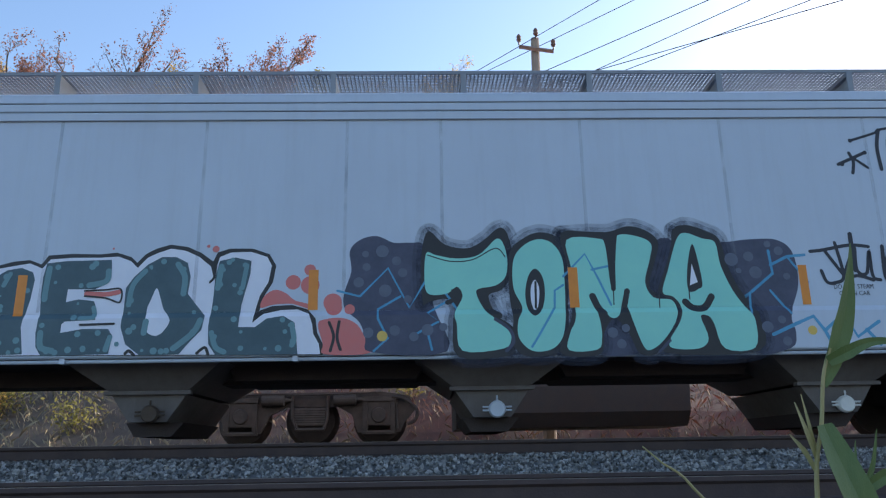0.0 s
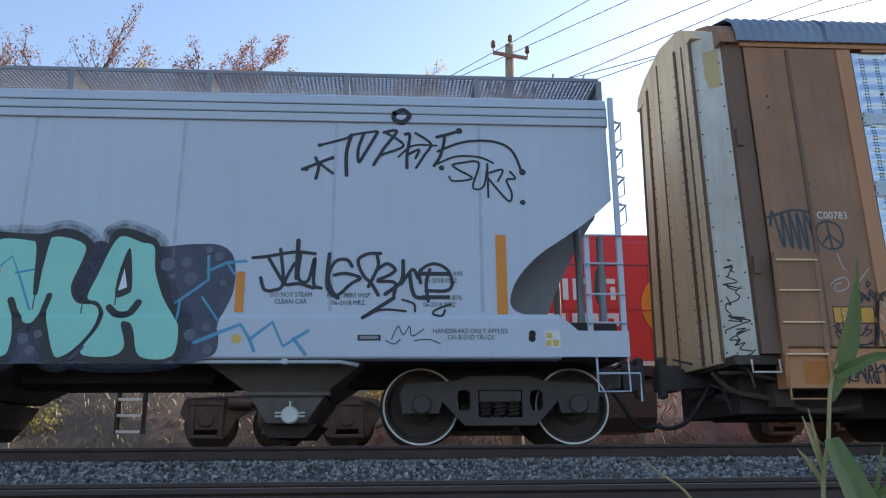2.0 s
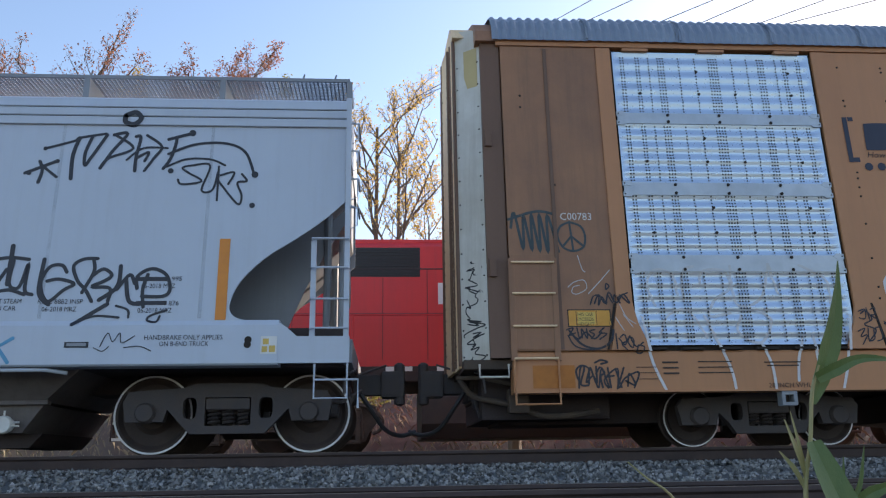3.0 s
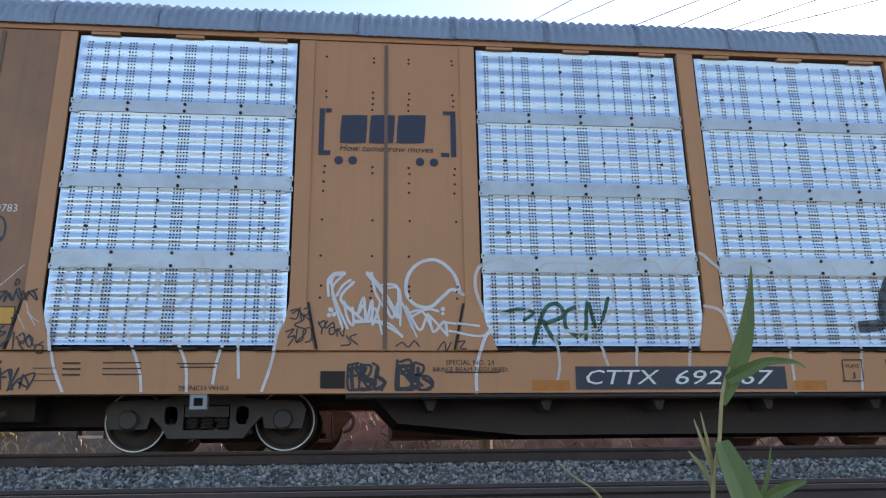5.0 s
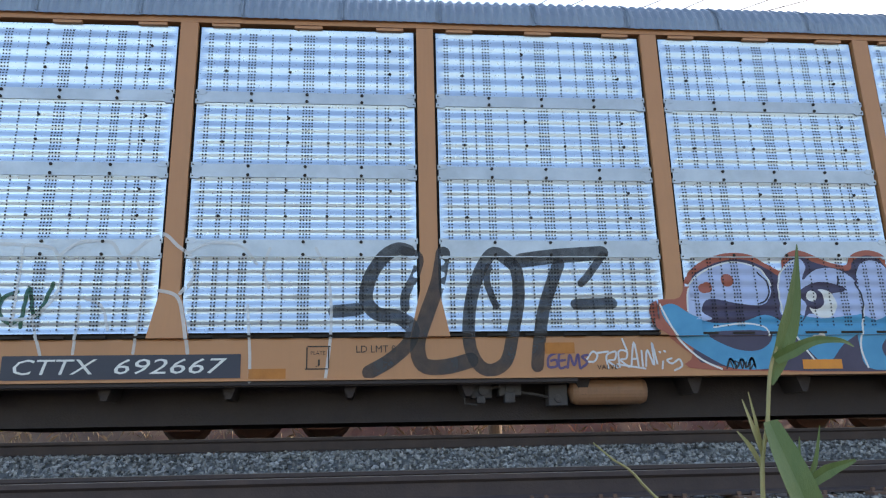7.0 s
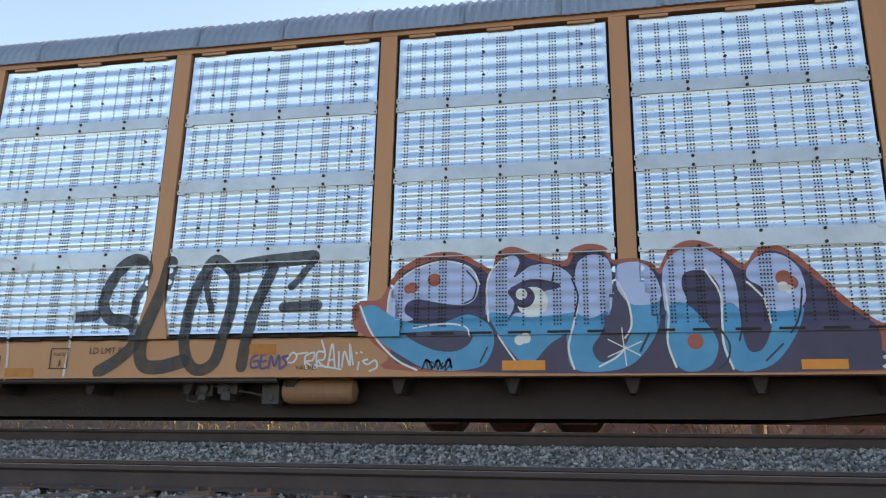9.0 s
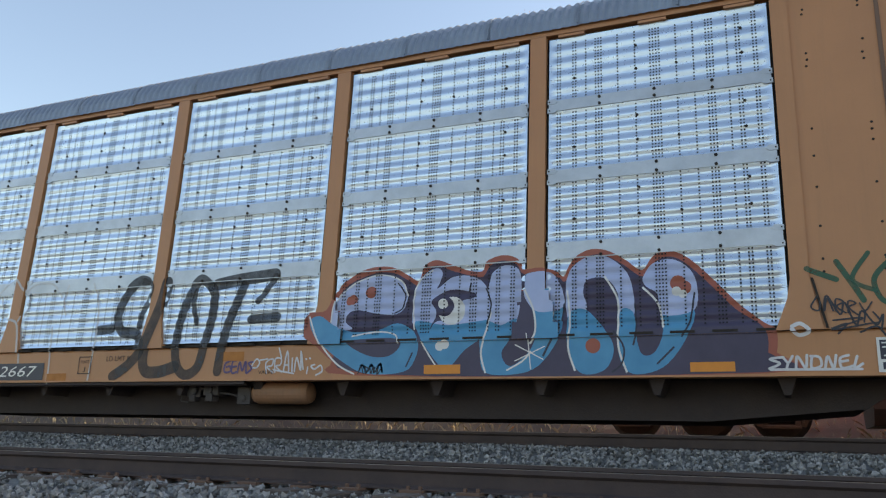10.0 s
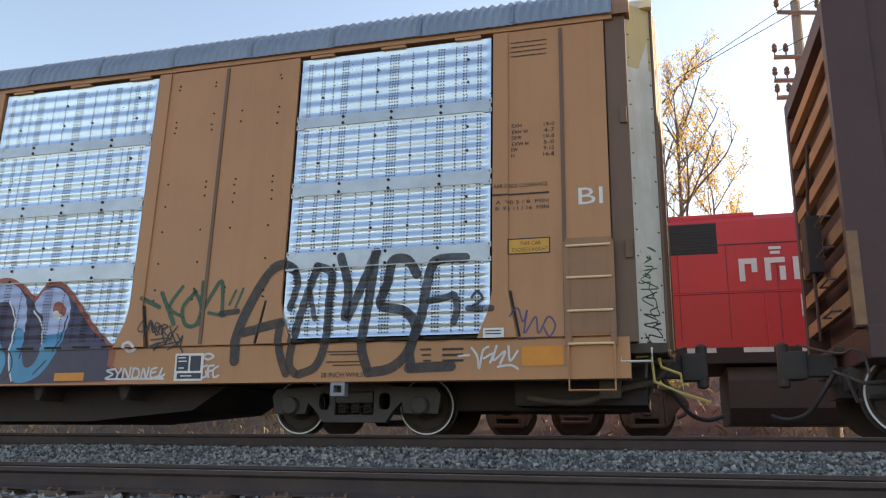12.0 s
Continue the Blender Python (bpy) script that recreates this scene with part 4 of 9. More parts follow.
def build_hopper():
    car = thing("covered_hopper", (-0.37, MID_Y, 0), "grey covered hopper car with large painted graffiti letters", "railway car", "cars of the moving train")
    l0 = 9.061 - LEAN * 1.81
    far = 2 * MID_Y
    # side sheets: the ends are cut back in a curve above the trucks
    curve = smooth_path([(8.78, 2.83), (8.50, 2.58), (8.2, 2.36), (7.88, 2.14), (7.62, 1.86), (7.52, 1.60), (7.58, 1.47), (7.75, 1.42)], 5)
    mirror = [(H0 + H1 - x, z) for x, z in curve[::-1]]
    outline = [(H0 + H1 - 8.78, 3.80), (8.78, 3.80)] + curve + mirror
    bm = bmesh.new()
    prism(bm, outline, l0, l0 + 0.02, LEAN)
    sheet = part("side_sheet", bm, GREY, car)
    ws = bmesh.new()
    for x in (-4.23, -2.51, -0.83, 0.30, 1.99, 3.70, 5.48, 7.2):
        prism(ws, [(x - 0.02, 1.45), (x + 0.02, 1.45), (x + 0.026, 3.78), (x - 0.010, 3.78)], l0 - 0.003, l0 + 0.004, LEAN)
    split_parts("weld_seam", ws, GREY_SEAM, sheet, "faint smudged weld seam")
    # the far side and the sloped ends
    bm = bmesh.new()
    prism(bm, outline, far - l0 - 0.02, far - l0, -LEAN)
    part("far_side_sheet", bm, GREY, car)
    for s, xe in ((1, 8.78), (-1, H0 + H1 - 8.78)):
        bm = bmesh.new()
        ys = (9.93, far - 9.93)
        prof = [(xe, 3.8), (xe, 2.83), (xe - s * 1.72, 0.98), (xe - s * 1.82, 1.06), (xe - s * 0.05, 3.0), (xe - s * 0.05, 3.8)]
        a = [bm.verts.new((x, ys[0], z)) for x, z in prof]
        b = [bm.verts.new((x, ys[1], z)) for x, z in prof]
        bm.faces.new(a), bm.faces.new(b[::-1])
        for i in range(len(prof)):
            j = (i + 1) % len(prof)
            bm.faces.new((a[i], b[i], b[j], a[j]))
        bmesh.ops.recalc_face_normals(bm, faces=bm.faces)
        # roof grey darkens the sheet as the shaded underside would be
        part("slope_sheet", bm, GREY_DARK, car, "sloping end sheet, shade put into its dark grey")
        # dark plate inside the cut-out; its grey carries the shade there
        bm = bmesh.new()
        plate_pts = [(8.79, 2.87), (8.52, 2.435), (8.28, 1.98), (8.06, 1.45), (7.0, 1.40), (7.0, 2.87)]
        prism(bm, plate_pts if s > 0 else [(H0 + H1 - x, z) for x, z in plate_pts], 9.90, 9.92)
        part("gusset", bm, GREY_DARK, car, "grey gusset above the truck, shade put into its colour")
    # top chord in three lips, eave and roof
    bm = bmesh.new()
    y = hop_y(3.8)
    section(bm, [(y - 0.02, 3.79), (y - 0.02, 3.89), (y + 0.005, 3.905), (y - 0.012, 3.92), (y - 0.012, 4.005), (y + 0.012, 4.02), (y + 0.0, 4.035), (y + 0.02, 4.14), (y + 0.10, 4.19), (y + 0.6, 4.36), (MID_Y, 4.46), (far - y - 0.6, 4.36), (far - y + 0.02, 4.14), (far - y + 0.02, 3.79)], H0 + H1 - 8.80, 8.80)
    part("roof", bm, GREY, car, "grey roof with a ribbed top chord")
    bm = boxes((H0 + H1 - 8.79, 8.79, y - 0.0235, y - 0.015, 3.786, 3.797), (H0 + H1 - 8.79, 8.79, y - 0.017, y + 0.004, 3.903, 3.916), (H0 + H1 - 8.79, 8.79, y - 0.009, y + 0.012, 4.018, 4.031))
    split_parts("chord_groove", bm, GREY_DARK, car, "dark grooves of the top chord")
    # running boards of open steel mesh on brackets
    zb, yb = 4.545, 9.45
    nodes = [8.80, 7.23, 5.58, 3.885, 2.215, 0.61, -1.035, -2.755, -4.47, -6.15, -7.85, -9.3]
    for a, b in zip(nodes[1:], nodes):
        bm = bmesh.new()
        n = int((b - a) / 0.05)
        for k in range(n + 1):
            x = a + (b - a) * k / n
            bm.faces.new([bm.verts.new(p) for p in ((x - 0.008, yb, zb), (x + 0.008, yb, zb), (x + 0.008, yb + 0.64, zb), (x - 0.008, yb + 0.64, zb))])
        for k in range(15):
            yy = yb + k * 0.0457
            bm.faces.new([bm.verts.new(p) for p in ((a, yy - 0.007, zb + 0.002), (b, yy - 0.007, zb + 0.002), (b, yy + 0.007, zb + 0.002), (a, yy + 0.007, zb + 0.002))])
        r = bmesh.ops.extrude_face_region(bm, geom=bm.faces[:])
        bmesh.ops.translate(bm, verts=[v for v in r["geom"] if isinstance(v, bmesh.types.BMVert)], vec=(0, 0, 0.012))
        gr = part("running_board", bm, GREY_DARK, car, "steel mesh running board along the roof")
        part("board_edge", boxes((a, b, yb - 0.02, yb + 0.002, zb - 0.012, zb + 0.03), (a, b, yb + 0.64, yb + 0.66, zb - 0.012, zb + 0.03)), GREY_DARK, gr)
    for x in nodes:
        bm = boxes((x - 0.035, x + 0.035, yb - 0.03, yb - 0.005, 4.22, zb - 0.014), (x - 0.03, x + 0.03, yb - 0.005, yb + 0.64, zb - 0.06, zb - 0.014))
        section(bm, [(yb, zb - 0.05), (yb, 4.24), (yb + 0.42, 4.36), (yb + 0.62, zb - 0.05)], x + 0.02, x + 0.032)
        part("board_bracket", bm, GREY_DARK, car)
    # end railing of the roof
    bm = bmesh.new()
    for x in (8.60, 8.2):
        tube(bm, [(x, yb + 0.02, zb), (x + 0.03, yb + 0.02, zb + 0.10)], 0.012, 5)
    split_parts("roof_post", bm, GREY_DARK, car)
    # side sill
    bm = bmesh.new()
    prof = [(9.045, 1.43), (9.012, 1.37), (8.990, 0.945), (9.01, 0.925), (9.28, 0.925), (9.28, 1.43)]
    section(bm, prof, H0 + 0.1, 8.08)
    sill = part("side_sill", bm, GREY, car)
    bm = bmesh.new()
    prism(bm, [(8.08, 0.945), (8.86, 0.945), (8.86, 1.24), (8.28, 1.24), (8.17, 1.34), (8.08, 1.40)], 9.005, 9.06)
    part("sill_end", bm, GREY, sill)
    bm = bmesh.new()
    tube(bm, [(H0 + 0.3, 9.05, 0.895), (5.6, 9.05, 0.895), (5.8, 9.15, 0.87)], 0.022, 8)
    for x in (5.0, 1.75, -1.35, -3.9):
        box(bm, x - 0.03, x + 0.03, 9.01, 9.12, 0.87, 0.94)
    part("train_pipe", bm, GREY, car, "pale pipe along the bottom of the sill")
    bm = bmesh.new()
    box(bm, H0 + 0.1, H1 - 0.05, 9.30, far - 9.30, 0.93, 1.38)
    box(bm, H0 + 0.1, H1 - 0.05, MID_Y - 0.3, MID_Y + 0.3, 0.74, 1.0)
    part("underframe", bm, UNDER, car, "dark grimy underframe")
    # discharge bays
    for k, xc in enumerate((4.97, 0.87, -3.12, -7.0)):
        if k == 3:
            continue
        bm = bmesh.new()
        top, low = 0.90, 0.44
        for (w0, w1), (z0, z1), (y0, y1) in (((top, low), (0.93, 0.60), (9.32, 9.60)),):
            v = [bm.verts.new(p) for p in ((xc - w0, y0, z0), (xc + w0, y0, z0), (xc + w1, y1, z1), (xc - w1, y1, z1), (xc - w0, far - y0, z0), (xc + w0, far - y0, z0), (xc + w1, far - y1, z1), (xc - w1, far - y1, z1))]
            for f in ((0, 1, 2, 3), (5, 4, 7, 6), (1, 5, 6, 2), (4, 0, 3, 7), (3, 2, 6, 7), (0, 4, 5, 1)):
                bm.faces.new([v[i] for i in f])
        bmesh.ops.recalc_face_normals(bm, faces=bm.faces)
        bay = part("discharge_bay", bm, BAY, car, "dirty grey tapered discharge bay")
        bm = bmesh.new()
        box(bm, xc - 0.50, xc + 0.50, 9.54, 9.64, 0.565, 0.61, 0.008)
        prism(bm, [(xc - 0.43, 0.565), (xc + 0.43, 0.565), (xc + 0.22, 0.26), (xc - 0.22, 0.26)], 9.62, far - 9.62)
        part("outlet_gate", bm, BAY, bay)
        bm = bmesh.new()
        lathe(bm, [(9.50, 0.0), (9.495, 0.085), (9.52, 0.10), (9.56, 0.10), (9.58, 0.085), (9.95, 0.085)], (xc + 0.05, 0, 0.345), "y", 24)
        for s in (-1, 1):
            tube(bm, [(xc + 0.05 + s * 0.1, 9.53, 0.33), (xc + 0.05 + s * 0.17, 9.53, 0.33)], 0.012, 6)
            tube(bm, [(xc + 0.05 + s * 0.1, 9.53, 0.37), (xc + 0.05 + s * 0.17, 9.53, 0.37)], 0.012, 6)
        tube(bm, [(xc + 0.05, 9.53, 0.44), (xc + 0.05, 9.53, 0.50)], 0.012, 6)
        part("outlet_cap", bm, (WHITE, GREY, RUST)[k], bay, ("pale round outlet cap", "grey round outlet cap", "rusty round outlet cap")[k])
        bm = bmesh.new()
        prism(bm, [(xc - 0.34, 0.26), (xc + 0.34, 0.26), (xc + 0.2, 0.10), (xc - 0.24, 0.10)], 9.9, far - 9.9)
        part("pan", bm, UNDER, bay)
    # slope sheets between the bays, dark below
    bm = bmesh.new()
    for xc in (2.92, -1.12):
        prism(bm, [(xc - 1.1, 0.75), (xc + 1.1, 0.75), (xc + 1.2, 0.93), (xc - 1.2, 0.93)], 10.0, far - 10.0)
    split_parts("belly", bm, UNDER, car)
    # end frame, ladder, crosswise steps
    for s, xe in ((1, 8.84), (-1, H0 + H1 - 8.84)):
        bm = bmesh.new()
        for xx, y in ((xe - s * 0.02, 9.02), (xe - s * 0.40, 9.06)):
            zt = 4.12 if xx == xe - s * 0.02 else 2.36
            prism(bm, [(xx - 0.03, 1.20), (xx + 0.03, 1.20), (xx + 0.03, zt), (xx - 0.03, zt)], y, y + 0.05)
        split_parts("ladder_rail", bm, GREY, car, "grey end ladder rail")
        bm = bmesh.new()
        rung_ladder(bm, min(xe - s * 0.42, xe), max(xe - s * 0.42, xe), 8.99, (1.33, 1.66, 2.02, 2.36), 0.012)
        for z in (2.75, 3.1, 3.45, 3.8):
            tube(bm, [(xe, 9.05, z), (xe + s * 0.10, 9.05, z), (xe + s * 0.10, 9.5, z)], 0.012, 6)
            tube(bm, [(xe + s * 0.02, 9.04, z - 0.26), (xe + s * 0.09, 9.04, z - 0.22), (xe + s * 0.09, 9.04, z - 0.02), (xe + s * 0.02, 9.04, z + 0.02)], 0.009, 6)
        split_parts("ladder_rung", bm, GREY, car, "thin grey ladder rungs")
        bm = bmesh.new()
        tube(bm, [(xe - s * 0.36, 9.03, 0.94), (xe - s * 0.36, 9.0, 0.56), (xe - s * 0.0, 9.0, 0.56), (xe - s * 0.0, 9.03, 0.94)], 0.013, 6)
        tube(bm, [(xe - s * 0.36, 9.0, 0.76), (xe + s * 0.12, 9.0, 0.76), (xe + s * 0.12, 9.0, 0.45)], 0.013, 6)
        part("stirrup_step", bm, GREY, car, "thin bent stirrup step")
        bm = bmesh.new()
        box(bm, xe - 0.05, xe + 0.05, 9.1, far - 9.1, 0.95, 1.22, 0.01)
        for yy in (9.9, 11.3):
            tube(bm, [(xe - s * 0.3, yy, 1.2), (xe - s * 0.3, yy, 3.0)], 0.05, 8)
        tube(bm, [(xe - s * 0.1, 9.6, 1.2), (xe - s * 0.1, 9.6, 2.5)], 0.045, 8)
        part("end_frame", bm, GREY_DARK, car)
        bm = bmesh.new()
        lathe(bm, [(xe - s * 0.04 - 0.02, 0.23), (xe - s * 0.04 + 0.02, 0.23)], (0, 9.9, 1.95), "x", 20)
        part("brake_wheel", bm, GREY_DARK, car)
        coupler(car, xe, s, IRON)
        dg = bmesh.new()
        box(dg, min(xe - s * 2.6, xe - s * 0.1), max(xe - s * 2.6, xe - s * 0.1), 10.2, 11.3, 0.4, 0.95, 0.03)
        part("draft_sill", dg, UNDER, car, "grimy draft sill behind the coupler")
        truck(car, xe - s * 1.385, 0.460, 1.85, IRON, RIMWHITE, 9.62, 1.0)
    WALKERS.append((car, None, 0))
    return car


hopper = build_hopper()


# -- the maroon bulkhead car that follows --
def build_bulkhead_car():
    car = thing("bulkhead_flat_car", (49.0, MID_Y, 0), "maroon bulkhead flat car with a slatted end wall", "railway car", "cars of the moving train")
    x = 39.83
    far = 2 * MID_Y
    bm = boxes((x + 0.10, x + 0.55, 9.16, 9.34, 1.1, 4.86), (x + 0.10, x + 0.55, far - 9.34, far - 9.16, 1.1, 4.86), (x + 0.10, x + 0.5, 9.34, far - 9.34, 4.62, 4.86), bevel=0.01)
    part("bulkhead_frame", bm, MAROON, car)
    bm = boxes((x + 0.38, x + 0.44, 9.345, far - 9.345, 1.1, 4.61))
    part("bulkhead_lining", bm, MAROON, car)
    for k in range(8):
        z = 1.36 + k * 0.41
        part("slat", boxes((x + 0.115, x + 0.20, 9.345, far - 9.345, z, z + 0.17), bevel=0.01), WOOD, car)
    part("corner_strip", boxes((x + 0.09, x + 0.20, 9.135, 9.157, 1.12, 2.12)), WOOD, car, "pale strip on the corner post")
    part("deck", boxes((x + 0.2, 58.0, 9.14, far - 9.14, 0.78, 1.12), bevel=0.02), MAROON, car)
    part("side_wall", boxes((x + 0.55, 58.0, 9.2, 9.3, 1.12, 4.84)), MAROON, car)
    part("centre_sill", boxes((x + 0.1, 58.0, 10.4, 11.1, 0.45, 0.80)), UNDER, car)
    bm = bmesh.new()
    rung_ladder(bm, x - 0.02, x + 0.0, 9.3, (1.3,), 0.01)
    for z in (1.3, 1.65, 2.0, 2.35):
        tube(bm, [(x, 9.35, z), (x - 0.09, 9.35, z), (x - 0.09, 9.85, z), (x, 9.85, z)], 0.013, 6)
    tube(bm, [(x - 0.06, 10.3, 1.1), (x - 0.06, 10.3, 2.7), (x - 0.06, 9.9, 3.4)], 0.02, 6)
    part("end_ladder", bm, MAROON, car)
    part("brake_housing", boxes((x - 0.12, x + 0.05, 10.2, 10.6, 1.9, 2.6), bevel=0.03), UNDER, car)
    coupler(car, x + 0.15, -1, IRON)
    truck(car, x + 1.60, 0.457, 1.78, IRON, RIMWHITE, 9.62, 1.0)
    WALKERS.append((car, None, 0))


build_bulkhead_car()


# ---- paint on the cars: thin coats that follow the sheets' shape ----
HALO = material("white_graffiti_paint", (0.74, 0.76, 0.84), 0.55, second=(0.64, 0.66, 0.75), mix=0.7, scale=3, bump=0.03)
TEAL = material("dark_teal_graffiti", (0.045, 0.085, 0.105), 0.5, second=(0.065, 0.115, 0.14), mix=0.9, scale=3, bump=0.03)
TEAL_PALE = material("pale_teal_graffiti", (0.14, 0.27, 0.30), 0.5, scale=4, bump=0.03)
CORAL = material("coral_graffiti", (0.62, 0.16, 0.14), 0.5, second=(0.55, 0.18, 0.17), mix=0.8, scale=4, bump=0.03)
NIGHT = material("navy_graffiti", (0.055, 0.06, 0.10), 0.55, second=(0.075, 0.08, 0.125), mix=0.9, scale=3, bump=0.03, alpha=0.9)
NIGHT_PALE = material("pale_navy_graffiti", (0.15, 0.17, 0.23), 0.55, scale=4, bump=0.03, alpha=0.75)
MINT = material("mint_graffiti", (0.28, 0.66, 0.55), 0.48, second=(0.24, 0.60, 0.53), mix=0.9, scale=2, bump=0.03)
SKYBLUE = material("sky_blue_graffiti", (0.10, 0.36, 0.58), 0.5, scale=4, bump=0.03, alpha=0.85)
SIGN = material("sign_orange_yellow", (0.68, 0.34, 0.05), 0.5, second=(0.58, 0.27, 0.04), mix=0.8, scale=8, bump=0.02)
YELLOW = material("yellow_mark", (0.66, 0.45, 0.10), 0.5, scale=8, bump=0.02)
INK = material("marker_ink", (0.022, 0.024, 0.034), 0.5, scale=5, bump=0.02)
INKTEAL = material("faded_teal_ink", (0.045, 0.075, 0.085), 0.5, scale=5, bump=0.02, alpha=0.85)
PURPLE_INK = material("purple_ink", (0.10, 0.07, 0.20), 0.5, scale=5, bump=0.02, alpha=0.85)
WHITE_SPRAY = material("white_spray", (0.74, 0.74, 0.76), 0.5, scale=6, bump=0.02, alpha=0.85)
WHITE_HAZE = material("thin_white_spray", (0.80, 0.80, 0.80), 0.6, scale=6, bump=0.02, alpha=0.6)
GREEN_SPRAY = material("green_spray", (0.018, 0.105, 0.06), 0.5, scale=6, bump=0.02, alpha=0.8)
CHARCOAL = material("charcoal_brush", (0.028, 0.028, 0.032), 0.55, second=(0.05, 0.05, 0.055), mix=0.9, scale=4, bump=0.03, alpha=0.74)
RUSTRED = material("rust_red_graffiti", (0.36, 0.095, 0.06), 0.5, scale=4, bump=0.03)
VIOLET = material("dark_violet_graffiti", (0.040, 0.032, 0.072), 0.45, second=(0.055, 0.045, 0.095), mix=0.9, scale=3, bump=0.03)
LAVENDER = material("lavender_graffiti", (0.42, 0.49, 0.70), 0.45, second=(0.34, 0.42, 0.65), mix=0.9, scale=2.5, bump=0.03)
BLUE = material("blue_graffiti", (0.035, 0.24, 0.44), 0.45, second=(0.06, 0.31, 0.52), mix=0.9, scale=2.5, bump=0.03)
ORANGE_WORN = material("worn_orange", (0.60, 0.21, 0.03), 0.55, scale=6, bump=0.03, alpha=0.7)

OVERSPRAY = material("soft_dark_overspray", (0.05, 0.06, 0.10), 0.6, scale=9, bump=0.0, alpha=0.2)

ZONES = []
for a, b in SCREENS:
    ZONES.append((a, b, "screen"))
for i in range(1, 5):
    ZONES.append((SCREENS[i][1], SCREENS[i + 1][0], "post"))
for a, b in ((SCREENS[0][1], SCREENS[1][0]), (SCREENS[5][1], SCREENS[6][0])):
    ZONES += [(a, a + 0.2, "post"), (b - 0.2, b, "post")]
ZONES += [(SCREENS[0][0] - 0.2, SCREENS[0][0], "post"), (SCREENS[6][1], SCREENS[6][1] + 0.2, "post")]
CUT_X = sorted({x for a, b, _ in ZONES for x in (a, b)} | {x for a, b, k in ZONES if k == "post" for x in (a - 0.16, a - 0.10, a - 0.05, b + 0.05, b + 0.10, b + 0.16)})
CUT_Z = sorted({1.06, ZS0 - 0.02, 1.25, 1.4, 1.55} | set(round(z, 4) for z in PZ) | {v for b in BANDS for v in b})


def carrier_face(x, z):
    """The kind of surface at a point of the carrier's side, as a function of height."""
    if z < 1.06:
        return lambda q: SILL_Y
    flare = 0.13 * (1.62 - z) / 0.55 + 0.045 if z < 1.64 else 0.0
    for a, b, k in ZONES:
        if k == "post" and a - flare < x < b + flare:
            return lambda q: side_y(q) - 0.029
    for a, b, k in ZONES:
        if a <= x <= b and ZS0 - 0.02 < z < ZS1:
            if any(p < z < r for p, r in BANDS):
                return lambda q: side_y(q) - 0.002
            return lambda q: side_y(q) + 0.012 + float(np.interp(q, PZ, PD))
    return lambda q: side_y(q)


def hopper_face(x, z):
    """The hopper's face near a height: chord, side sheet, sill top or sill foot, each a plane."""
    if z > 3.79:
        return lambda q: hop_y(3.8) - 0.024
    if z > 1.43:
        return lambda q: 9.061 + LEAN * (q - 1.81)
    if z > 1.37:
        return lambda q: 9.012 + 0.033 * (q - 1.37) / 0.06
    return lambda q: 9.012 - 0.022 * (1.37 - q) / 0.425


class Coat:
    """What is being painted now: the car, its face, the group's name and a counter that lays coats over one another."""
    car, name, label, step, base = None, "", "", 0, 0.0


def paint_on(car, name, label):
    flush_paint()
    Coat.car, Coat.name, Coat.label = car, name, label
    Coat.base += 0.0003


def lay(bm, mat):
    """Cut a flat coat (x, 0, z) where the sheet below folds, then drop it on to the sheet. Returns verts and faces."""
    on_carrier = Coat.car is carrier
    cx, cz = (CUT_X, CUT_Z) if on_carrier else ((), (1.37, 1.43, 3.79))
    xs, zs = [v.co.x for v in bm.verts], [v.co.z for v in bm.verts]
    for x in cx:
        if min(xs) < x < max(xs):
            bmesh.ops.bisect_plane(bm, geom=bm.verts[:] + bm.edges[:] + bm.faces[:], plane_co=(x, 0, 0), plane_no=(1, 0, 0))
    for z in cz:
        if min(zs) < z < max(zs):
            bmesh.ops.bisect_plane(bm, geom=bm.verts[:] + bm.edges[:] + bm.faces[:], plane_co=(0, 0, z), plane_no=(0, 0, 1))
    face = carrier_face if on_carrier else hopper_face
    lift = 0.002 + Coat.base + Coat.step * 0.00008
    Coat.step += 1
    verts, faces = [], []
    o = ORIGIN[Coat.car]
    for f in bm.faces:
        c = f.calc_center_median()
        at = face(c.x, c.z)
        k = len(verts)
        vs = [v.co for v in f.verts]
        if f.normal.y > 0:
            vs = vs[::-1]
        verts += [(v.x - o.x, at(v.z) - lift - o.y, v.z - o.z) for v in vs]
        faces.append(tuple(range(k, k + len(vs))))
    bm.free()
    return verts, faces


def coat_object(name, mat, verts, faces, label):
    ob = new(name, mesh_of(name, verts, faces, mat))
    ob.parent = Coat.car
    return tagged(ob, label)


def flush_paint():
    """End a tag."""
    Coat.step = 0


def add_strokes(mat, verts, faces):
    coat_object(Coat.name, mat, verts, faces, Coat.label)


def fill(mat, pts, soft=True):
    """A filled shape."""
    from mathutils.geometry import tessellate_polygon
    p = smooth_path(pts, 4, closed=True) if soft else list(pts)
    bm = bmesh.new()
    vs = [bm.verts.new((x, 0, z)) for x, z in p]
    for t in tessellate_polygon([[Vector((x, z, 0)) for x, z in p]]):
        bm.faces.new([vs[i] for i in t])
    bm.normal_update()
    v, f = lay(bm, mat)
    coat_object(Coat.name, mat, v, f, Coat.label)


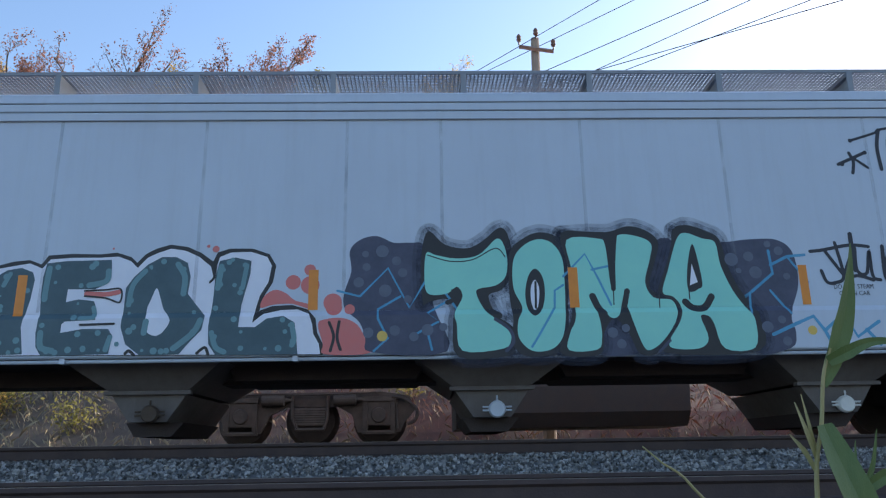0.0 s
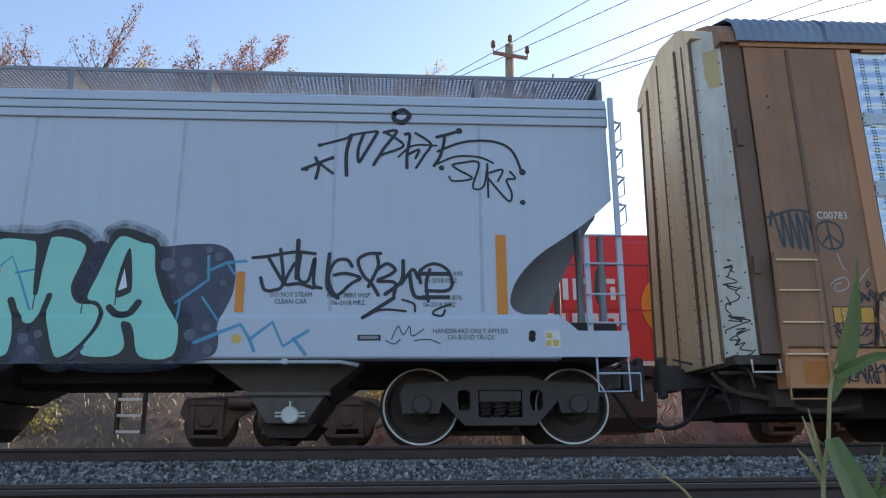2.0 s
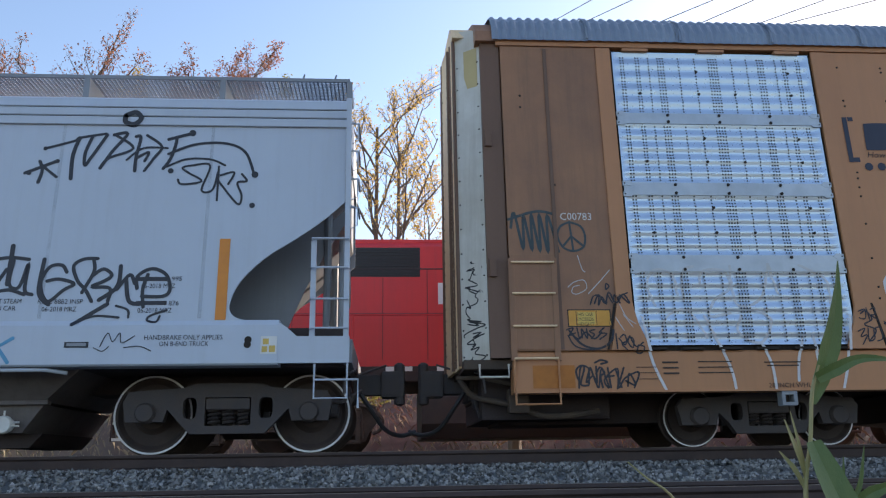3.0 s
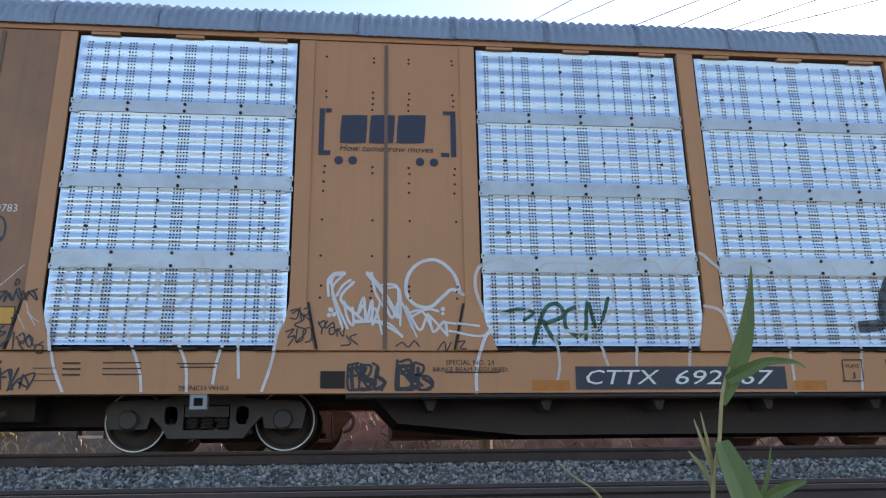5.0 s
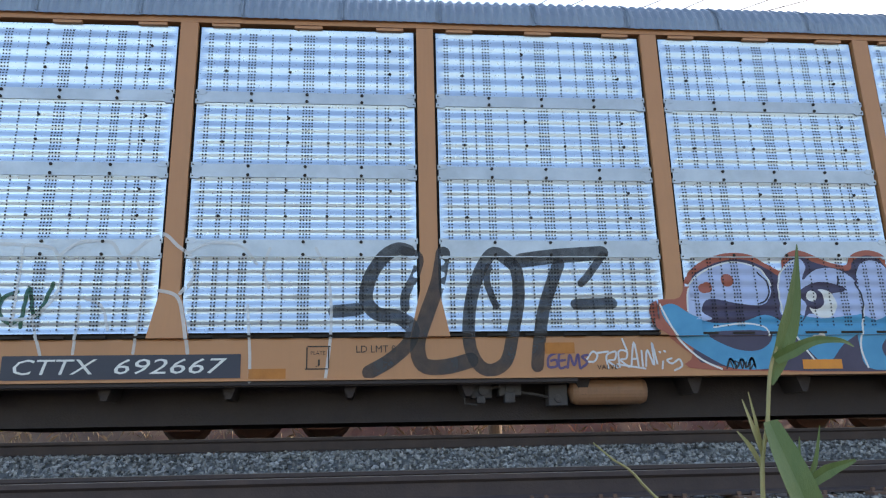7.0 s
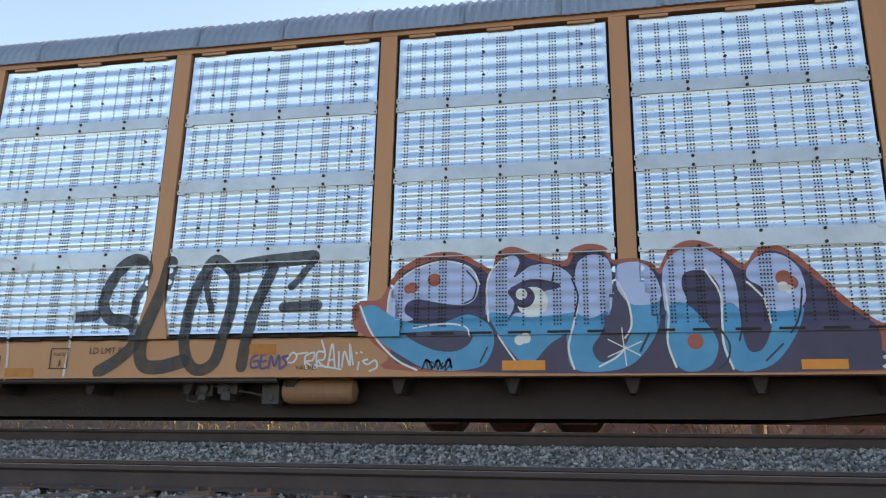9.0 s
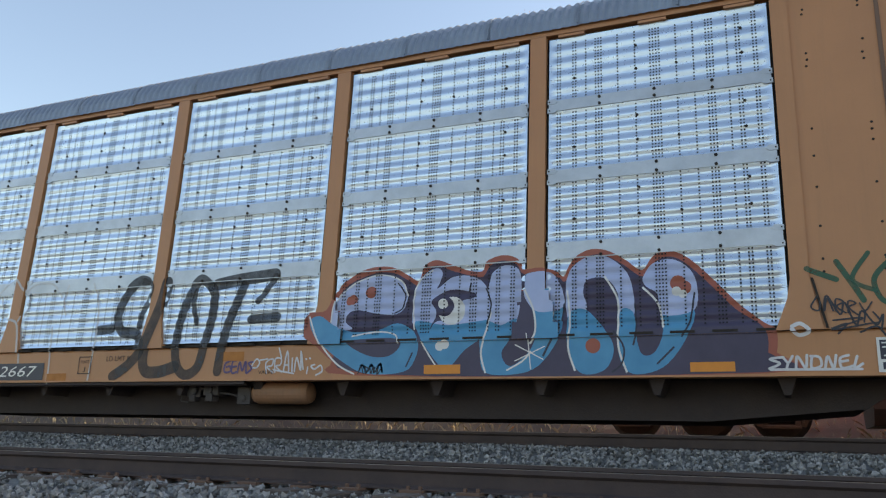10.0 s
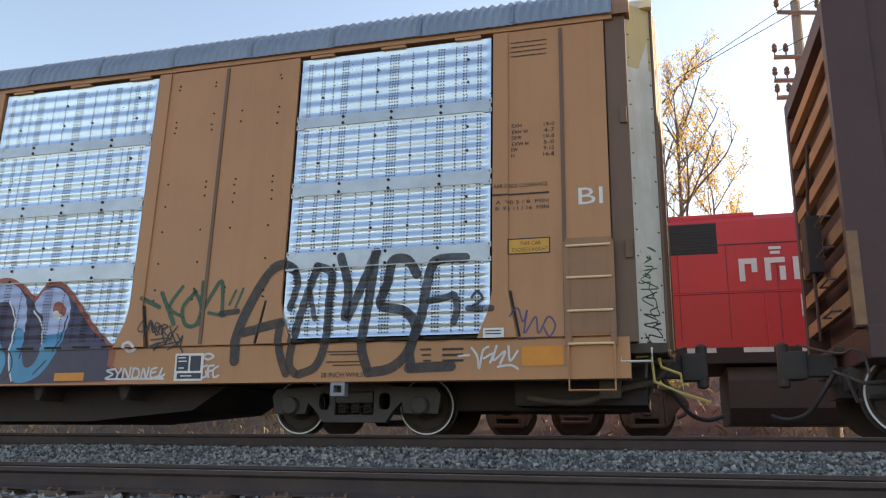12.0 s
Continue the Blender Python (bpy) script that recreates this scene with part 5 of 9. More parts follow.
def stroke(mat, width, pts, soft=True):
    """A sprayed or brushed line with round ends."""
    p = [Vector((q[0], 0, q[1])) for q in (smooth_path(pts, 6) if soft else pts)]
    h = width / 2
    bm = bmesh.new()
    rows = []
    for i, q in enumerate(p):
        d = (p[min(i + 1, len(p) - 1)] - p[max(i - 1, 0)]).normalized()
        s = Vector((-d.z, 0, d.x)) * h
        rows.append((bm.verts.new(q + s), bm.verts.new(q - s)))
    for a, b in zip(rows, rows[1:]):
        bm.faces.new((a[0], a[1], b[1], b[0]))
    for end, nxt in ((0, 1), (-1, -2)):
        d = (p[end] - p[nxt]).normalized()
        s = Vector((-d.z, 0, d.x))
        arc = [bm.verts.new(p[end] + (s * math.cos(math.pi * k / 6) + d * math.sin(math.pi * k / 6)) * h) for k in range(7)]
        bm.faces.new(arc)
    bm.normal_update()
    add_strokes(mat, *lay(bm, mat))


def dots(mat, rounds):
    for x, z, r in rounds:
        bm = bmesh.new()
        bm.faces.new([bm.verts.new((x + r * math.cos(k * math.pi / 10), 0, z + r * math.sin(k * math.pi / 10))) for k in range(20)])
        bm.normal_update()
        add_strokes(mat, *lay(bm, mat))


def bar(mat, x0, x1, z0, z1):
    bm = bmesh.new()
    bm.faces.new([bm.verts.new(p) for p in ((x0, 0, z0), (x1, 0, z0), (x1, 0, z1), (x0, 0, z1))])
    bm.normal_update()
    v, f = lay(bm, mat)
    coat_object("painted_bar" if mat not in (ORANGE,) else "reflector", mat, v, f, "orange reflective strip" if mat is ORANGE else "")


def letters(mat, text, x, z, height, width, slant):
    """Stencilled words in the built-in font, centred on x, z."""
    cu = bpy.data.curves.new("words", "FONT")
    cu.body, cu.size, cu.shear, cu.resolution_u = text, 1.0, slant, 2
    tmp = bpy.data.objects.new("words", cu)
    me = bpy.data.meshes.new_from_object(tmp)
    bpy.data.objects.remove(tmp)
    xs, ys = [v.co.x for v in me.vertices], [v.co.y for v in me.vertices]
    w = max(xs) - min(xs)
    sx, sy = width / w, height / (max(ys) - min(min(ys), 0))
    bm = bmesh.new()
    vs = [bm.verts.new((x + (v.co.x - min(xs) - w / 2) * sx, 0, z + v.co.y * sy - height / 2)) for v in me.vertices]
    for p in me.polygons:
        bm.faces.new([vs[i] for i in p.vertices])
    bm.normal_update()
    v, f = lay(bm, mat)
    coat_object("stencilled_word", mat, v, f, "")
    bpy.data.meshes.remove(me)


def edge_points(pts, gap, rng):
    """Places a little inside an outline, about a gap apart."""
    n = len(pts)
    area = sum(pts[i][0] * pts[(i + 1) % n][1] - pts[(i + 1) % n][0] * pts[i][1] for i in range(n))
    turn = 1 if area > 0 else -1
    for i in range(n):
        a, b = pts[i], pts[(i + 1) % n]
        dx, dz = b[0] - a[0], b[1] - a[1]
        length = math.hypot(dx, dz)
        for k in range(int(length / gap)):
            f, d = rng.random(), rng.uniform(0.035, 0.075)
            yield a[0] + dx * f - turn * dz / length * d, a[1] + dz * f + turn * dx / length * d


def teal_letter(pts, soft=False):
    """A dark teal letter with pale sprayed bubbles along its edge."""
    fill(TEAL, pts, soft)
    rng = random.Random(int(abs(pts[0][0]) * 1000))
    dots(TEAL_PALE, [(x, z, rng.uniform(0.012, 0.040)) for x, z in edge_points(pts, 0.17, rng) if z > 0.99])


def outlined(pts):
    """A black letter ground with overspray round it and paint runs below."""
    ring = list(pts) + [pts[0]]
    stroke(OVERSPRAY, 0.20, ring)
    stroke(OVERSPRAY, 0.11, ring)
    fill(BLACK, pts)
    rng = random.Random(int(abs(pts[0][0]) * 1000))
    for x, z in edge_points(pts, 0.55, rng):
        if 1.12 < z < 2.3:
            stroke(BLACK, 0.009, ((x, z), (x + rng.uniform(-0.004, 0.004), z - rng.uniform(0.06, 0.16))), False)


paint_on(hopper, "graffiti_letter", "painted teal letters with white halo and black outline")
fill(BLACK, ((-4.789, 1.986), (-4.577, 2.044), (-4.39, 2.062), (-4.257, 2.008), (-4.188, 2.114), (-3.923, 2.131), (-3.605, 2.122), (-3.416, 2.14), (-3.251, 2.085), (-3.181, 2.018), (-3.095, 2.117), (-2.973, 2.184), (-2.816, 2.23), (-2.621, 2.201), (-2.456, 2.125), (-2.321, 2.023), (-2.276, 2.13), (-2.138, 2.176), (-1.88, 2.174), (-1.684, 2.105), (-1.601, 1.969), (-1.631, 1.77), (-1.725, 1.607), (-1.768, 1.444), (-1.625, 1.495), (-1.404, 1.505), (-1.225, 1.451), (-1.133, 1.341), (-1.11, 1.18), (-1.044, 1.052), (-1.041, 0.932), (-4.642, 0.959)), False)
fill(HALO, ((-4.784, 1.953), (-4.539, 1.997), (-4.385, 2.022), (-4.244, 1.961), (-4.157, 2.067), (-3.918, 2.084), (-3.6, 2.082), (-3.398, 2.093), (-3.253, 2.038), (-3.169, 1.957), (-3.065, 2.077), (-2.943, 2.136), (-2.806, 2.182), (-2.637, 2.154), (-2.478, 2.078), (-2.342, 1.963), (-2.309, 1.843), (-2.247, 2.076), (-2.122, 2.129), (-1.891, 2.134), (-1.708, 2.071), (-1.652, 1.97), (-1.682, 1.771), (-1.77, 1.62), (-1.812, 1.458), (-1.836, 1.303), (-1.715, 1.405), (-1.528, 1.448), (-1.339, 1.453), (-1.211, 1.399), (-1.169, 1.277), (-1.154, 1.168), (-1.088, 1.053), (-1.072, 0.939), (-4.644, 0.971)), False)
teal_letter(((-4.77, 1.854), (-4.626, 1.945), (-4.472, 1.97), (-4.339, 1.916), (-4.309, 1.83), (-4.33, 1.601), (-4.367, 1.409), (-4.381, 1.282), (-4.329, 0.98), (-4.644, 0.971)), False)
teal_letter(((-4.195, 2.02), (-3.977, 2.045), (-3.471, 2.054), (-3.457, 1.92), (-3.505, 1.769), (-3.624, 1.711), (-3.926, 1.714), (-3.933, 1.565), (-3.799, 1.596), (-3.622, 1.575), (-3.589, 1.497), (-3.574, 1.355), (-3.907, 1.34), (-3.94, 1.308), (-3.941, 1.213), (-3.699, 1.255), (-3.421, 1.251), (-3.369, 1.175), (-3.392, 0.968), (-4.125, 0.958), (-4.192, 1.059), (-4.212, 1.216), (-4.2, 1.407), (-4.22, 1.665), (-4.219, 1.862)), False)
teal_letter(((-3.052, 1.996), (-2.9, 2.082), (-2.74, 2.08), (-2.608, 2.012), (-2.563, 1.845), (-2.581, 1.648), (-2.477, 1.517), (-2.367, 1.387), (-2.394, 1.227), (-2.509, 1.101), (-2.622, 0.958), (-3.052, 0.951), (-3.218, 1.078), (-3.286, 1.269), (-3.28, 1.526), (-3.28, 1.721), (-3.197, 1.852)))
fill(HALO, ((-2.933, 1.717), (-2.878, 1.586), (-2.837, 1.469), (-2.751, 1.339), (-2.827, 1.2), (-2.917, 1.169), (-3.004, 1.234), (-3.023, 1.458), (-2.985, 1.587)))
teal_letter(((-2.244, 2.029), (-2.067, 2.068), (-1.886, 2.026), (-1.89, 1.872), (-1.973, 1.511), (-1.99, 1.254), (-1.802, 1.252), (-1.681, 1.347), (-1.494, 1.377), (-1.365, 1.298), (-1.34, 1.119), (-1.321, 0.942), (-2.22, 0.941), (-2.308, 1.067), (-2.321, 1.258), (-2.292, 1.58), (-2.284, 1.843)), False)
stroke(TEAL_PALE, 0.066, ((-4.156, 1.96), (-4.169, 1.763), (-4.174, 1.6)))
stroke(TEAL_PALE, 0.066, ((-4.157, 1.216), (-4.137, 1.058), (-4.009, 1.013)))
stroke(TEAL_PALE, 0.066, ((-3.489, 1.921), (-3.508, 1.802), (-3.692, 1.758)))
stroke(TEAL_PALE, 0.053, ((-3.614, 1.497), (-3.602, 1.387), (-3.744, 1.376)))
stroke(TEAL_PALE, 0.059, ((-3.392, 1.156), (-3.427, 1.018)))
stroke(TEAL_PALE, 0.059, ((-3.077, 1.917), (-3.201, 1.753), (-3.23, 1.525)))
stroke(TEAL_PALE, 0.066, ((-2.714, 1.993), (-2.627, 1.846), (-2.631, 1.649)))
stroke(TEAL_PALE, 0.066, ((-2.414, 1.336), (-2.485, 1.196), (-2.689, 1.022)))
stroke(TEAL_PALE, 0.066, ((-2.221, 1.962), (-2.25, 1.71)))
stroke(TEAL_PALE, 0.053, ((-1.934, 1.973), (-1.971, 1.708)))
stroke(TEAL_PALE, 0.059, ((-1.396, 1.279), (-1.365, 1.119), (-1.387, 1.044)))
stroke(TEAL_PALE, 0.059, ((-2.28, 1.194), (-2.226, 1.035), (-2.129, 0.977)))
stroke(TEAL_PALE, 0.053, ((-4.588, 1.898), (-4.645, 1.767)))
stroke(TEAL_PALE, 0.066, ((-3.012, 1.33), (-3.026, 1.202)))
dots(TEAL_PALE, ((-4.063, 1.973, 0.033), (-4.073, 1.794, 0.02), (-3.976, 0.994, 0.033), (-3.675, 1.034, 0.033), (-2.877, 2.028, 0.033), (-2.761, 0.998, 0.033), (-2.098, 2.041, 0.026), (-2.062, 1.741, 0.026), (-4.478, 1, 0.026), (-3.143, 1.267, 0.033), (-1.468, 1.197, 0.026), (-3.311, 1.08, 0.026),))
stroke(CORAL, 0.053, ((-3.713, 1.66), (-3.493, 1.651), (-3.351, 1.676)))
stroke(BLACK, 0.02, ((-3.735, 1.693), (-3.498, 1.703), (-3.335, 1.708), (-3.333, 1.558), (-3.488, 1.606), (-3.729, 1.634)))
stroke(BLACK, 0.026, ((-3.735, 1.3), (-3.364, 1.308)))
stroke(BLACK, 0.026, ((-2.283, 2.029), (-2.296, 1.843), (-2.343, 1.777)))
stroke(BLACK, 0.033, ((-3.208, 0.972), (-3.168, 1.003), (-3.114, 0.958)))
stroke(BLACK, 0.033, ((-2.425, 0.968), (-2.343, 1.03), (-2.301, 0.954)))

paint_on(hopper, "graffiti_patch", "coral pink splashes beside the painted letters")
fill(CORAL, ((-1.757, 1.477), (-1.725, 1.607), (-1.601, 1.684), (-1.472, 1.637), (-1.374, 1.557), (-1.227, 1.516), (-1.213, 1.458), (-1.405, 1.518), (-1.625, 1.508)))
fill(CORAL, ((-1.106, 1.276), (-1.02, 1.333), (-0.831, 1.344), (-0.672, 1.271), (-0.575, 1.11), (-0.523, 0.945), (-1.023, 0.938), (-1.044, 1.052)))
dots(CORAL, ((-1.401, 1.768, 0.086), (-1.214, 1.912, 0.066), (-1.208, 1.733, 0.106), (-0.948, 1.527, 0.106), (-0.934, 1.468, 0.092), (-0.756, 1.446, 0.059), (-2.298, 2.171, 0.04), (-3.465, 2.188, 0.013), (-2.384, 2.206, 0.02),))
stroke(BLACK, 0.033, ((-0.981, 1.294), (-0.927, 1.14), (-0.961, 0.975)))
stroke(BLACK, 0.033, ((-0.868, 1.305), (-0.889, 1.126), (-0.849, 0.987)))

paint_on(hopper, "graffiti_patch", "dark navy spray cloud with pale dots")
fill(NIGHT, ((-0.823, 1.63), (-0.744, 1.894), (-0.767, 2.13), (-0.652, 2.266), (-0.457, 2.312), (-0.261, 2.228), (-0.065, 2.226), (0.104, 2.157), (0.186, 1.488), (0.336, 0.953), (-0.499, 0.951), (-0.575, 1.11), (-0.64, 1.29), (-0.807, 1.447)))
fill(NIGHT, ((3.458, 2.127), (3.701, 2.208), (3.972, 2.234), (4.206, 2.225), (4.359, 2.119), (4.409, 1.913), (4.389, 1.643), (4.255, 1.313), (4.279, 1.117), (4.202, 0.944), (3.766, 0.917), (3.526, 1.585)))
fill(NIGHT, ((2.694, 2.134), (3, 2.2), (2.892, 1.459), (2.665, 1.462)))
fill(NIGHT, ((2.027, 1.338), (2.429, 1.366), (2.532, 0.932), (1.977, 0.92)))
dots(NIGHT_PALE, ((-0.585, 2.095, 0.04), (-0.391, 2.127, 0.073), (-0.228, 2.01, 0.053), (-0.571, 1.94, 0.046), (-0.659, 1.76, 0.059), (-0.158, 1.869, 0.053), (-0.357, 1.658, 0.073), (-0.248, 1.195, 0.059), (-0.544, 1.173, 0.059), (0.119, 1.198, 0.066), (0.296, 1.228, 0.046), (-0.034, 1.123, 0.053), (3.654, 1.988, 0.079), (3.858, 2.021, 0.059), (3.919, 1.829, 0.073), (4.22, 2.086, 0.053), (4.098, 2.17, 0.04), (4.276, 1.779, 0.04), (3.964, 1.185, 0.066), (4.138, 1.268, 0.046), (4.168, 1.021, 0.053), (3.723, 1.852, 0.033), (2.198, 1.141, 0.059), (2.35, 1.191, 0.046), (2.29, 1.012, 0.053), (-0.101, 1.557, 0.046),))

paint_on(hopper, "graffiti_letter", "painted mint green letters with black outlines")
outlined(((0.071, 1.503), (0.05, 1.954), (0.092, 2.28), (0.165, 2.362), (0.327, 2.203), (0.587, 2.152), (0.787, 2.253), (0.957, 2.397), (1.054, 2.341), (1.109, 2.08), (1.084, 1.81), (0.961, 1.651), (0.817, 1.587), (0.899, 1.363), (1.023, 1.264), (1.12, 1.154), (1.1, 0.994), (1.026, 0.894), (0.46, 0.888), (0.405, 1.259), (0.428, 1.433), (0.347, 1.552), (0.135, 1.522)))
outlined(((1.076, 2.08), (1.215, 2.25), (1.417, 2.338), (1.613, 2.295), (1.736, 2.142), (1.689, 1.083), (1.533, 0.907), (1.184, 0.898), (1.041, 1.091), (1.087, 1.283), (1.056, 1.611)))
outlined(((1.681, 2.322), (2.014, 2.34), (2.247, 2.338), (2.485, 2.406), (2.713, 2.334), (2.819, 2.188), (2.741, 1.929), (2.667, 1.694), (2.742, 1.593), (2.902, 1.565), (2.999, 1.425), (2.952, 1.23), (2.82, 1.07), (2.676, 0.899), (2.485, 0.901), (2.378, 1.139), (2.23, 1.303), (2.102, 1.142), (2.039, 0.9), (1.627, 0.893), (1.626, 1.084), (1.751, 1.341), (1.752, 1.871)))
outlined(((3.002, 2.353), (3.156, 2.415), (3.382, 2.343), (3.537, 2.237), (3.599, 1.921), (3.698, 1.65), (3.833, 1.429), (3.892, 1.284), (3.831, 0.916), (2.772, 0.904), (2.93, 1.197), (2.986, 1.425), (2.836, 1.552), (2.765, 1.626), (2.833, 1.793), (2.959, 2.132)))
fill(MINT, ((0.11, 2.089), (0.227, 2.074), (0.454, 2.031), (0.716, 2.07), (0.919, 2.259), (1.003, 2.217), (1.047, 2.012), (1.019, 1.81), (0.899, 1.705), (0.704, 1.667), (0.688, 1.581), (0.773, 1.417), (0.884, 1.318), (1.039, 1.187), (1.054, 1.091), (0.967, 0.977), (0.506, 0.957), (0.449, 1.258), (0.427, 1.388), (0.521, 1.583), (0.459, 1.696), (0.348, 1.618), (0.156, 1.607), (0.093, 1.72)))
fill(MINT, ((1.119, 2.012), (1.245, 2.181), (1.413, 2.255), (1.575, 2.206), (1.677, 2.04), (1.696, 1.804), (1.68, 1.341), (1.626, 1.084), (1.491, 0.958), (1.282, 0.948), (1.143, 1.089), (1.139, 1.283), (1.197, 1.445), (1.104, 1.676)))
fill(MINT, ((1.749, 2.245), (2.108, 2.256), (2.194, 2.173), (2.219, 1.732), (2.258, 1.651), (2.329, 2.206), (2.377, 2.302), (2.575, 2.28), (2.733, 2.189), (2.701, 1.997), (2.624, 1.728), (2.705, 1.547), (2.898, 1.519), (2.959, 1.419), (2.924, 1.262), (2.788, 1.07), (2.636, 0.95), (2.536, 0.977), (2.425, 1.32), (2.366, 1.531), (2.285, 1.335), (2.18, 1.323), (2.065, 1.501), (2.045, 1.403), (2.071, 1.24), (2.072, 1.078), (2.011, 0.951), (1.694, 0.949), (1.719, 1.147), (1.796, 1.34), (1.785, 1.87)))
fill(MINT, ((3.036, 2.234), (3.145, 2.317), (3.338, 2.246), (3.486, 2.196), (3.52, 1.921), (3.628, 1.617), (3.764, 1.397), (3.836, 1.252), (3.79, 0.949), (3.449, 0.947), (3.359, 1.225), (3.305, 1.317), (3.214, 1.311), (3.276, 1.064), (3.161, 0.95), (2.873, 0.954), (2.83, 1.037), (2.975, 1.262), (3.012, 1.425), (2.934, 1.551), (2.815, 1.606), (2.899, 1.86)))
fill(BLACK, ((1.362, 1.901), (1.442, 1.806), (1.463, 1.606), (1.421, 1.423), (1.334, 1.345), (1.26, 1.424), (1.237, 1.609), (1.279, 1.808)))
fill(HALO, ((1.355, 1.767), (1.396, 1.687), (1.397, 1.574), (1.371, 1.443), (1.325, 1.424), (1.298, 1.542), (1.306, 1.688)))
stroke(BLACK, 0.026, ((1.36, 1.74), (1.351, 1.443)))
fill(BLACK, ((3.193, 2.143), (3.238, 2.129), (3.286, 1.721), (3.237, 1.641), (3.117, 1.616), (3.123, 1.857)))
fill(HALO, ((3.184, 1.938), (3.233, 1.722), (3.137, 1.682)), False)
stroke(BLACK, 0.079, ((3.064, 1.49), (3.147, 1.417), (3.278, 1.422), (3.371, 1.547)))
stroke(BLACK, 0.079, ((2.005, 1.568), (2.06, 1.435), (2.119, 1.363)))
stroke(BLACK, 0.066, ((2.406, 1.623), (2.357, 1.432)))
stroke(BLACK, 0.053, ((2.283, 2.206), (2.252, 1.651)))
stroke(BLACK, 0.079, ((0.715, 1.627), (0.812, 1.429), (0.924, 1.35)))
stroke(BLACK, 0.053, ((0.413, 1.644), (0.418, 1.551), (0.346, 1.513)))
stroke(BLACK, 0.013, ((2.253, 1.665), (2.243, 1.466)))
stroke(BLACK, 0.013, ((0.129, 2.075), (0.388, 1.998), (0.649, 2.016), (0.915, 2.15), (1.022, 2.046)))
stroke(BLACK, 0.013, ((3.12, 1.642), (3.12, 1.523)))
stroke(BLACK, 0.013, ((2.773, 1.579), (2.765, 1.428)))
stroke(NIGHT, 0.04, ((0.884, 1.311), (1.039, 1.193), (1.077, 1.052), (0.997, 0.951)))
stroke(NIGHT, 0.033, ((2.837, 1.044), (2.709, 0.917)))

paint_on(hopper, "graffiti_line", "angular sky blue sprayed lines")
stroke(SKYBLUE, 0.026, ((-0.9, 1.664), (-0.644, 1.595), (-0.325, 1.924), (-0.082, 1.459), (0.093, 1.753), (0.178, 1.819), (0.379, 1.552), (0.484, 1.381)), False)
stroke(SKYBLUE, 0.026, ((-0.184, 1.591), (-0.439, 1.443), (-0.438, 1.333), (-0.324, 1.107), (-0.48, 0.969)), False)
stroke(SKYBLUE, 0.026, ((0.254, 1.751), (0.549, 1.916)), False)
stroke(SKYBLUE, 0.026, ((0.451, 1.883), (0.64, 1.681), (0.975, 1.999)), False)
stroke(SKYBLUE, 0.026, ((0.379, 1.552), (0.121, 1.391), (0.247, 1.293), (-0.04, 1.135)), False)
stroke(SKYBLUE, 0.026, ((0.118, 1.178), (0.166, 0.974)), False)
stroke(SKYBLUE, 0.033, ((3.465, 1.354), (3.821, 1.582), (4.116, 1.814), (4.1, 2.087)), False)
stroke(SKYBLUE, 0.033, ((4.103, 1.916), (4.31, 2.017), (4.52, 2.035)), False)
stroke(SKYBLUE, 0.026, ((4.31, 2.017), (4.518, 1.709)), False)
stroke(SKYBLUE, 0.026, ((3.821, 1.582), (3.804, 1.351)), False)
stroke(SKYBLUE, 0.026, ((4.061, 1.613), (4.259, 1.339)), False)
stroke(SKYBLUE, 0.026, ((1.676, 1.704), (1.575, 1.638), (1.564, 1.441), (1.387, 1.151), (1.284, 0.992)), False)
stroke(SKYBLUE, 0.026, ((1.683, 1.804), (1.949, 2.072), (2.074, 1.8), (2.211, 1.467)), False)
stroke(SKYBLUE, 0.026, ((2.015, 1.881), (2.201, 1.92)), False)
stroke(SKYBLUE, 0.04, ((4.019, 1.098), (4.298, 1.219), (4.505, 1.303), (4.614, 1.136), (4.665, 1.009)), False)
stroke(SKYBLUE, 0.04, ((4.614, 1.136), (4.853, 1.329), (4.979, 1.06), (5.247, 1.233)), False)
stroke(SKYBLUE, 0.04, ((5.093, 1.143), (5.224, 0.971)), False)
dots(YELLOW, ((-0.387, 1.133, 0.059), (4.471, 1.141, 0.053),))

paint_on(hopper, "graffiti_tag", "black marker tag near the top of the side")
stroke(INK, 0.04, ((5.105, 3.168), (5.275, 3.243), (5.446, 3.319)))
stroke(INK, 0.04, ((5.256, 3.316), (5.295, 3.207), (5.266, 3.054)))
stroke(INK, 0.033, ((5.309, 3.244), (5.463, 3.122)))
stroke(INK, 0.033, ((5.299, 3.479), (5.623, 3.581), (5.672, 3.619), (5.971, 3.676)))
stroke(INK, 0.046, ((5.672, 3.619), (5.618, 3.395), (5.625, 3.102)))
stroke(INK, 0.04, ((5.817, 3.636), (5.756, 3.434), (5.765, 3.272), (5.823, 3.361), (5.984, 3.661)))
stroke(INK, 0.04, ((6.06, 3.662), (6.214, 3.68), (6.067, 3.46), (5.942, 3.237)))
stroke(INK, 0.033, ((6.074, 3.663), (6.296, 3.494), (6.029, 3.364), (5.95, 3.267)))
stroke(INK, 0.059, ((6.188, 3.907), (6.295, 3.947), (6.362, 3.872), (6.288, 3.795), (6.185, 3.823), (6.181, 3.899)))
stroke(INK, 0.04, ((6.316, 3.644), (6.371, 3.63), (6.338, 3.368), (6.338, 3.206)))
stroke(INK, 0.026, ((6.234, 3.344), (6.413, 3.495), (6.691, 3.499)))
stroke(INK, 0.033, ((6.442, 3.661), (6.623, 3.521), (6.545, 3.371), (6.447, 3.207)))
stroke(INK, 0.033, ((6.338, 3.368), (6.48, 3.444), (6.44, 3.332)))
